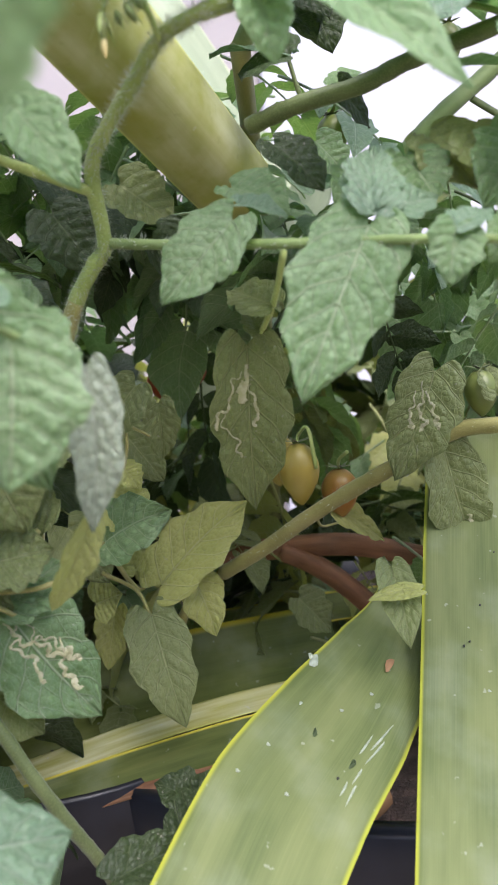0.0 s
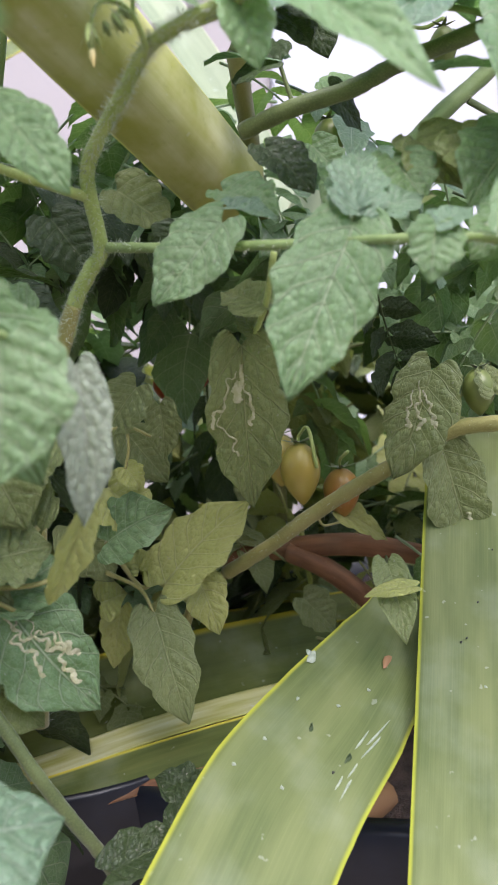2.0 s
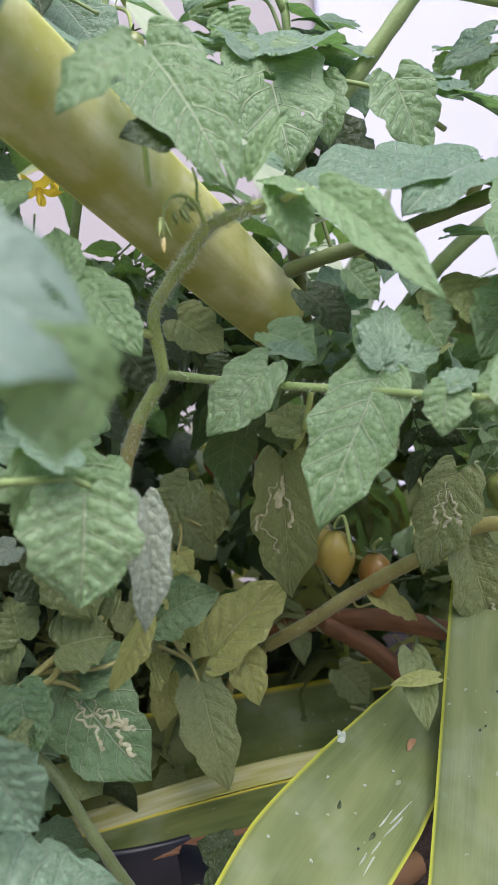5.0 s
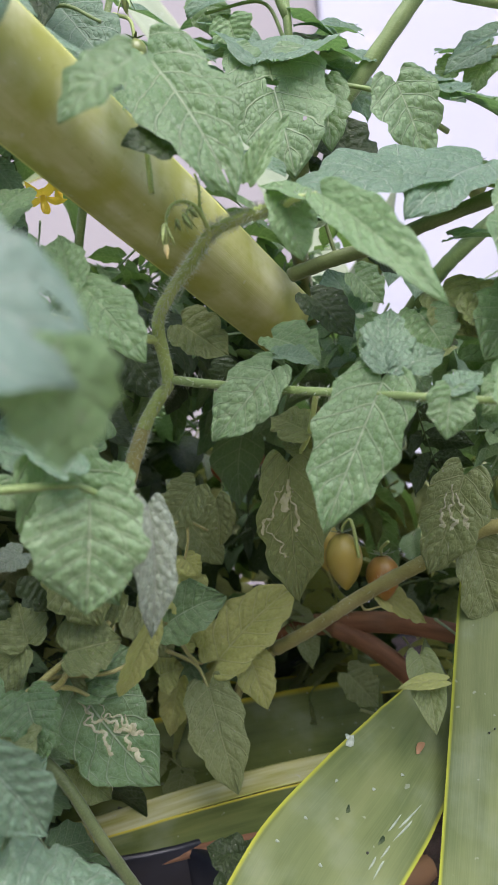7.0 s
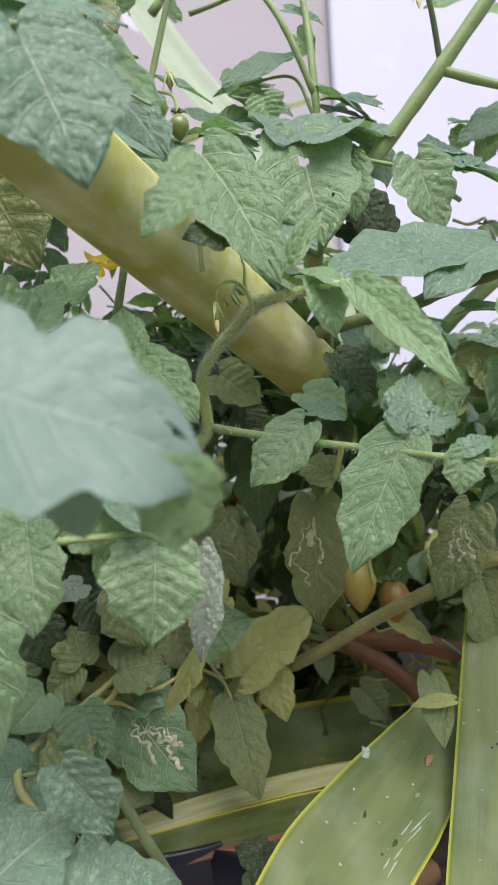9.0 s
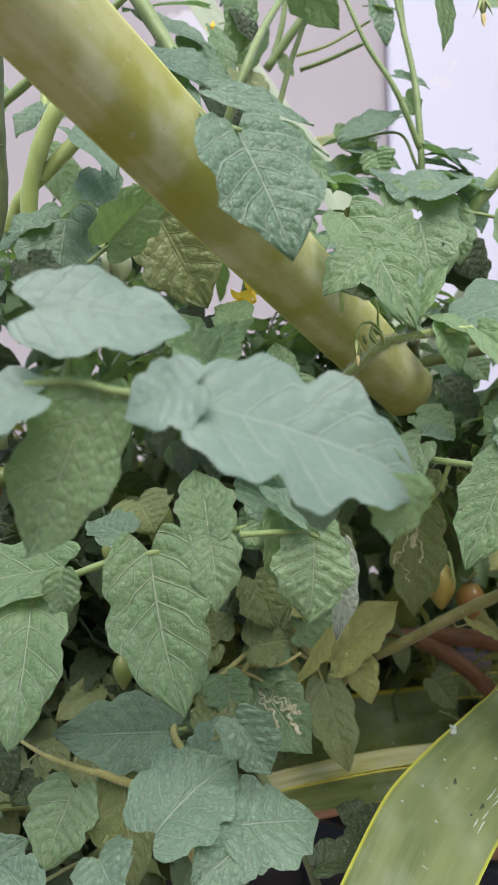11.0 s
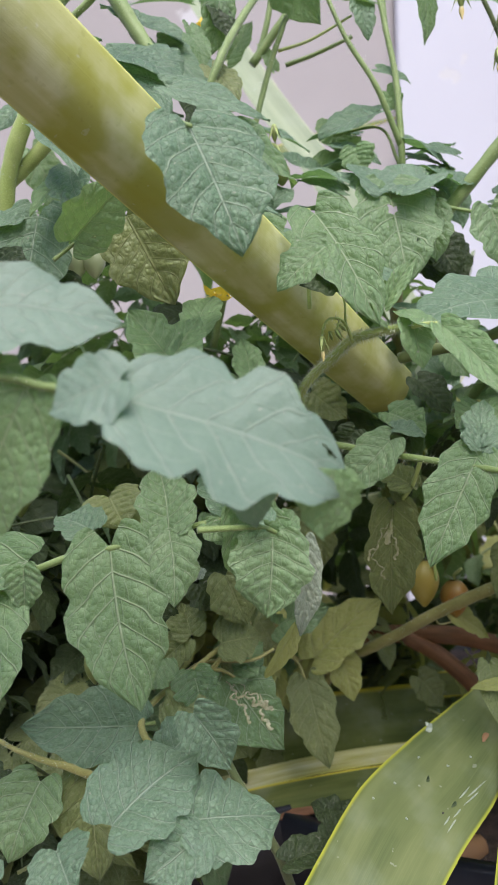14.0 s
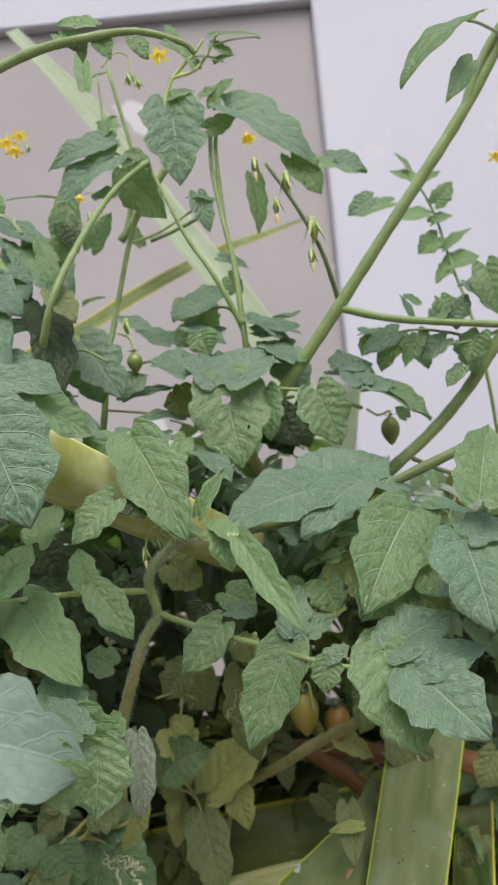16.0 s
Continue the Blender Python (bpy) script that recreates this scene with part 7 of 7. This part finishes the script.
fruit(left, (-0.1739, 0.3000, 0.7697), 0.0340, 0.0095, FRUIT_GREEN, (0.05, 0, -1), label="olive green plum tomato")
fruit(left, (-0.2072, 0.3000, 0.7455), 0.0220, 0.0075, FRUIT_GREEN, (0.05, 0, -1), label="small green tomato")
fruit(left, (-0.1955, 0.2800, 0.6710), 0.0240, 0.0068, FRUIT_GREEN, (0.05, 0, -1), label="small pale green tomato")
fruit(left, (-0.3256, 0.3000, 0.6943), 0.0340, 0.0095, FRUIT_GREEN, (0.05, 0, -1), label="green plum tomato in the shade")
fruit(left, (-0.3098, 0.3200, 0.6907), 0.0300, 0.0088, FRUIT_GREEN, (0.05, 0, -1), label="green plum tomato in the shade")
fruit(left, (-0.2985, 0.2400, 0.6459), 0.0160, 0.0065, FRUIT_GREEN, (0.05, 0, -1), label="small green tomato")

# small leaves about the tall stems
lf = leaf(rear, [(0.2360, 0.4500, 1.0010), (0.1980, 0.4500, 1.0160), (0.1640, 0.4500, 1.0230), (0.1290, 0.4500, 1.0190)], 0.0015, 0.0010, STEM_MID)
leaflet(lf, (0.1520, 0.4500, 1.0240), (0.1170, 0.4400, 1.0050), 0.0217, (0.14, -0.84, 0.52), LEAF_GREY, lobes=0.2)
leaflet(lf, (0.1520, 0.4500, 1.0210), (0.1330, 0.4400, 0.9880), 0.0232, (0.14, -0.84, 0.52), LEAF, lobes=0.2)
leaflet(lf, (0.1670, 0.4500, 1.0150), (0.1750, 0.4400, 0.9860), 0.0217, (0.14, -0.84, 0.52), LEAF_GREY, lobes=0.2)
leaflet(lf, (0.2010, 0.4500, 1.0360), (0.1770, 0.4400, 1.0260), 0.0258, (0.14, -0.84, 0.52), LEAF, lobes=0.2)
leaflet(lf, (0.2420, 0.4500, 1.0500), (0.2070, 0.4400, 1.0580), 0.0237, (0.15, -0.62, 0.75), LEAF_GREY, lobes=0.2)
leaflet(lf, (0.2070, 0.4500, 1.0050), (0.2150, 0.4400, 0.9770), 0.0247, (0.14, -0.84, 0.52), LEAF, lobes=0.2)
leaflet(lf, (0.0910, 0.4400, 0.9940), (0.1290, 0.4300, 0.9820), 0.0315, (0.15, -0.62, 0.75), LEAF_GREY, lobes=0.2)
lf = leaf(rear, [(0.0220, 0.4300, 1.0090), (0.0140, 0.4300, 1.0350), (0.0010, 0.4300, 1.0600), (-0.0370, 0.4300, 1.0570)], 0.0015, 0.0010, STEM_MID)
leaflet(lf, (0.0010, 0.4300, 1.0730), (-0.0490, 0.4200, 1.0560), 0.0420, (0.15, -0.62, 0.75), LEAF_GREY, lobes=0.2)
leaflet(lf, (-0.0350, 0.4200, 1.0450), (0.0020, 0.4100, 1.0260), 0.0217, (0.15, -0.62, 0.75), LEAF_GREY, lobes=0.2)
leaflet(lf, (0.0610, 0.4300, 1.0330), (0.0220, 0.4200, 1.0400), 0.0230, (0.15, -0.62, 0.75), LEAF_GREY, lobes=0.2)
leaflet(lf, (0.0580, 0.4300, 1.0180), (0.0260, 0.4200, 1.0070), 0.0220, (0.14, -0.84, 0.52), LEAF, lobes=0.2)
leaflet(lf, (-0.0230, 0.4200, 1.0120), (0.0330, 0.4100, 0.9880), 0.0286, (0.15, -0.62, 0.75), LEAF_GREY, lobes=0.2)
leaflet(lf, (-0.0290, 0.4100, 1.0040), (-0.0640, 0.4000, 1.0140), 0.0243, (0.15, -0.62, 0.75), LEAF_GREY, lobes=0.2)
lf = leaf(left, [(-0.1610, 0.3400, 1.0170), (-0.1320, 0.3400, 1.0090), (-0.1070, 0.3400, 1.0200), (-0.0840, 0.3400, 1.0080)], 0.0016, 0.0010, STEM_MID)
leaflet(lf, (-0.1140, 0.3600, 1.0330), (-0.0770, 0.3500, 0.9800), 0.0411, (0.14, -0.84, 0.52), LEAF_GREY, lobes=0.2)
leaflet(lf, (-0.1540, 0.3300, 0.9860), (-0.0840, 0.3200, 0.9470), 0.0373, (0.15, -0.62, 0.75), LEAF_GREY, lobes=0.2)
leaflet(lf, (-0.0620, 0.2700, 0.9350), (-0.0980, 0.2600, 0.9110), 0.0333, (0.14, -0.84, 0.52), LEAF, lobes=0.2)
leaflet(lf, (-0.1700, 0.3100, 1.0140), (-0.1080, 0.3000, 0.9830), 0.0336, (0.15, -0.62, 0.75), LEAF, lobes=0.2)
leaflet(lf, (-0.1970, 0.4000, 1.1290), (-0.1700, 0.3900, 1.0740), 0.0325, (0.14, -0.84, 0.52), LEAF_GREY, lobes=0.2)
leaflet(lf, (-0.1640, 0.4000, 1.1290), (-0.1490, 0.3900, 1.0860), 0.0162, (0.5, -0.7, 0.4), LEAF, lobes=0.2)
leaflet(lf, (-0.2010, 0.4000, 1.1560), (-0.1450, 0.3900, 1.1290), 0.0239, (0.15, -0.62, 0.75), LEAF_GREY, lobes=0.2)
leaflet(lf, (-0.0690, 0.2900, 0.9330), (-0.0300, 0.2800, 0.9330), 0.0181, (0.15, -0.62, 0.75), LEAF_GREY, lobes=0.2)

# pale young fruit and leaf stalks in the shade
fruit(left, (-0.2220, 0.3000, 0.9390), 0.0230, 0.0080, FRUIT_PALE, (0.08, -0.1, -1), stalk=[(-0.2200, 0.3000, 0.9450), (-0.2100, 0.3100, 0.9580)], label="pale unripe plum tomato in a cluster")
fruit(left, (-0.2100, 0.3000, 0.9420), 0.0230, 0.0080, FRUIT_PALE, (0.08, -0.1, -1), stalk=[(-0.2080, 0.3000, 0.9470), (-0.2100, 0.3100, 0.9580)], label="pale unripe plum tomato in a cluster")
fruit(left, (-0.1970, 0.3000, 0.9420), 0.0230, 0.0080, FRUIT_PALE, (0.08, -0.1, -1), stalk=[(-0.1940, 0.3000, 0.9480), (-0.2100, 0.3100, 0.9580)], label="pale unripe plum tomato in a cluster")
lf = leaf(near, [(-0.0930, 0.4200, 0.7170), (-0.0800, 0.4200, 0.7200), (-0.0700, 0.4200, 0.7210), (-0.0570, 0.4200, 0.7140)], 0.0013, 0.0009, STEM_OLD)
lf = leaf(near, [(-0.0710, 0.4200, 0.7200), (-0.0710, 0.4200, 0.7080), (-0.0740, 0.4200, 0.6960)], 0.0011, 0.0009, STEM_OLD)
leaflet(lf, (-0.0740, 0.4200, 0.6970), (-0.0660, 0.4200, 0.6840), 0.0170, (0.1, -0.8, 0.6), LEAF_OLD_LIT)
leaflet(lf, (-0.0550, 0.4500, 0.7320), (-0.0550, 0.4500, 0.6970), 0.0230, (0.1, -0.8, 0.6), LEAF_DULL)

# marks on the strap leaves
speck(agave, (0.0306, 0.3212, 0.5552), (0.21, -0.55, 0.7), 0.0018, 0.0014, SPECK, "speck", 0.0)
speck(agave, (0.0261, 0.3683, 0.5936), (0.21, -0.55, 0.7), 0.0085, 0.0045, LIME, "bird_lime", 0.3)
speck(agave, (0.0247, 0.3704, 0.5957), (0.21, -0.55, 0.7), 0.0035, 0.0030, LIME, "bird_lime", 0.9)
speck(agave, (0.0660, 0.3745, 0.5865), (0.21, -0.55, 0.7), 0.0095, 0.0040, BLADE_DRY, "dry_petal", 0.2)
speck(agave, (0.0223, 0.3369, 0.5701), (0.21, -0.55, 0.7), 0.0050, 0.0022, LEAF_DARK_SHADE, "dark_speck", 0.5)
speck(agave, (0.0385, 0.3278, 0.5580), (0.21, -0.55, 0.7), 0.0062, 0.0024, LEAF_DARK_SHADE, "dark_speck", 0.1)
speck(agave, (0.0546, 0.3405, 0.5632), (0.21, -0.55, 0.7), 0.0200, 0.0011, LIME, "bird_lime", 3.1)
speck(agave, (0.0507, 0.3345, 0.5597), (0.21, -0.55, 0.7), 0.0170, 0.0011, LIME, "bird_lime", 3.1)
speck(agave, (0.0463, 0.3363, 0.5624), (0.21, -0.55, 0.7), 0.0130, 0.0011, LIME, "bird_lime", 3.2)
speck(agave, (0.0400, 0.3237, 0.5543), (0.21, -0.55, 0.7), 0.0100, 0.0011, LIME, "bird_lime", 3.2)
speck(agave, (0.0358, 0.3163, 0.5498), (0.21, -0.55, 0.7), 0.0120, 0.0011, LIME, "bird_lime", 3.3)
speck(agave, (0.0328, 0.3178, 0.5519), (0.21, -0.55, 0.7), 0.0080, 0.0011, LIME, "bird_lime", 3.3)
speck(agave, (0.0064, 0.3115, 0.5548), (0.21, -0.55, 0.7), 0.0022, 0.0016, LIME, "bird_lime", 545.0)
speck(agave, (-0.0150, 0.3161, 0.5649), (0.21, -0.55, 0.7), 0.0022, 0.0016, LIME, "bird_lime", 470.0)
speck(agave, (-0.0004, 0.3284, 0.5702), (0.21, -0.55, 0.7), 0.0022, 0.0016, LIME, "bird_lime", 520.0)
speck(agave, (0.0369, 0.3487, 0.5750), (0.21, -0.55, 0.7), 0.0022, 0.0016, LIME, "bird_lime", 640.0)
speck(agave, (0.0169, 0.3480, 0.5804), (0.21, -0.55, 0.7), 0.0022, 0.0016, LIME, "bird_lime", 575.0)
speck(agave, (0.0536, 0.3588, 0.5779), (0.21, -0.55, 0.7), 0.0022, 0.0016, LIME, "bird_lime", 690.0)
speck(agave, (0.1052, 0.3713, 0.5952), (0.06, -0.7, 0.71), 0.0017, 0.0012, SPECK, "speck", 0.0)
speck(agave, (0.0805, 0.3043, 0.5313), (0.06, -0.7, 0.71), 0.0017, 0.0012, SPECK, "speck", 0.0)
speck(agave, (0.1087, 0.3730, 0.5967), (0.06, -0.7, 0.71), 0.0016, 0.0011, SPECK, "speck", 0.0)
speck(agave, (0.1196, 0.3884, 0.6109), (0.06, -0.7, 0.71), 0.0017, 0.0012, SPECK, "speck", 0.0)
speck(agave, (0.1361, 0.4129, 0.6337), (0.06, -0.7, 0.71), 0.0014, 0.0010, SPECK, "speck", 0.0)
speck(agave, (0.0970, 0.3495, 0.5745), (0.06, -0.7, 0.71), 0.0022, 0.0015, LIME, "bird_lime", 715.0)
speck(agave, (0.1121, 0.3539, 0.5775), (0.06, -0.7, 0.71), 0.0022, 0.0015, LIME, "bird_lime", 765.0)
speck(agave, (0.1005, 0.3338, 0.5587), (0.06, -0.7, 0.71), 0.0022, 0.0015, LIME, "bird_lime", 740.0)
speck(agave, (0.1265, 0.3707, 0.5929), (0.06, -0.7, 0.71), 0.0022, 0.0015, LIME, "bird_lime", 800.0)

# ---- the mass of leaves behind ----
# Dark kinds deepen the gaps; shade between the leaves is in their colour.
fill(rear, 46, (-0.06, 0.52, 0.50), (0.45, 0.85, 0.80), 11)
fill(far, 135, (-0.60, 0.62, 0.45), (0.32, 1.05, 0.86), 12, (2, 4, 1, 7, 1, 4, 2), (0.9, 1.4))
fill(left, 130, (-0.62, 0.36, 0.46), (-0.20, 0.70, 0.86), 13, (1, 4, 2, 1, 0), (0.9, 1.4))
fill(left, 30, (-0.45, 0.42, 0.76), (-0.14, 0.70, 0.93), 15, (0, 1, 3, 5))
fill(near, 26, (-0.22, 0.56, 0.52), (0.10, 0.74, 0.74), 14, (2, 7, 2, 1, 0))
fill(rear, 26, (-0.12, 0.46, 0.86), (0.05, 0.66, 0.97), 16, (0, 5, 6, 1))
fill(rear, 24, (0.06, 0.44, 0.74), (0.34, 0.70, 0.92), 17, (0, 5, 6, 1))
fill(near, 32, (-0.20, 0.64, 0.48), (0.12, 0.80, 0.64), 26, (2, 1, 2, 7), (0.8, 1.2))
fill(far, 52, (-0.26, 0.82, 0.58), (0.26, 1.02, 0.92), 27, (2, 7, 2, 0), (0.9, 1.4))
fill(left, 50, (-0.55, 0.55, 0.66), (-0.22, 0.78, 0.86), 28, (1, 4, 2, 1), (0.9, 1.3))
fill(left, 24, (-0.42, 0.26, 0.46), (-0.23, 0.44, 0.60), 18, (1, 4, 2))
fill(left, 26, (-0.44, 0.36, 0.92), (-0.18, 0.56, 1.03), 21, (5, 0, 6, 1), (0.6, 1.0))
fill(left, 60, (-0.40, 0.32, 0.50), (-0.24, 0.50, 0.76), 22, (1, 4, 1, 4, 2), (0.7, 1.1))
fill(rear, 22, (-0.26, 0.43, 0.84), (-0.02, 0.52, 0.94), 23, (5, 0, 6), (0.6, 0.95))
fill(near, 16, (0.07, 0.42, 0.80), (0.22, 0.50, 0.88), 24, (5, 0, 6, 1), (0.6, 0.95))


# ---- bark on the soil ----
rnd = random.Random(5)
for k in range(14):
    size = rnd.uniform(0.016, 0.034)
    at = (rnd.uniform(-0.02, 0.26), rnd.uniform(0.46, 0.60), 0.428)
    prof = [(-size, 0.002), (-size * 0.8, size * 0.28), (0, size * 0.36), (size * 0.7, size * 0.26), (size, 0.003)]
    chip = part("bark_chip", lathe("bark_chip", prof, at, (rnd.uniform(-1, 1), rnd.uniform(-1, 1), 0.1), 0.18, 9, k), BLADE_DRY, None, at)
    tagged(chip, "red-brown bark chip lying on dark soil", "bark chip", "bark chips on the soil")
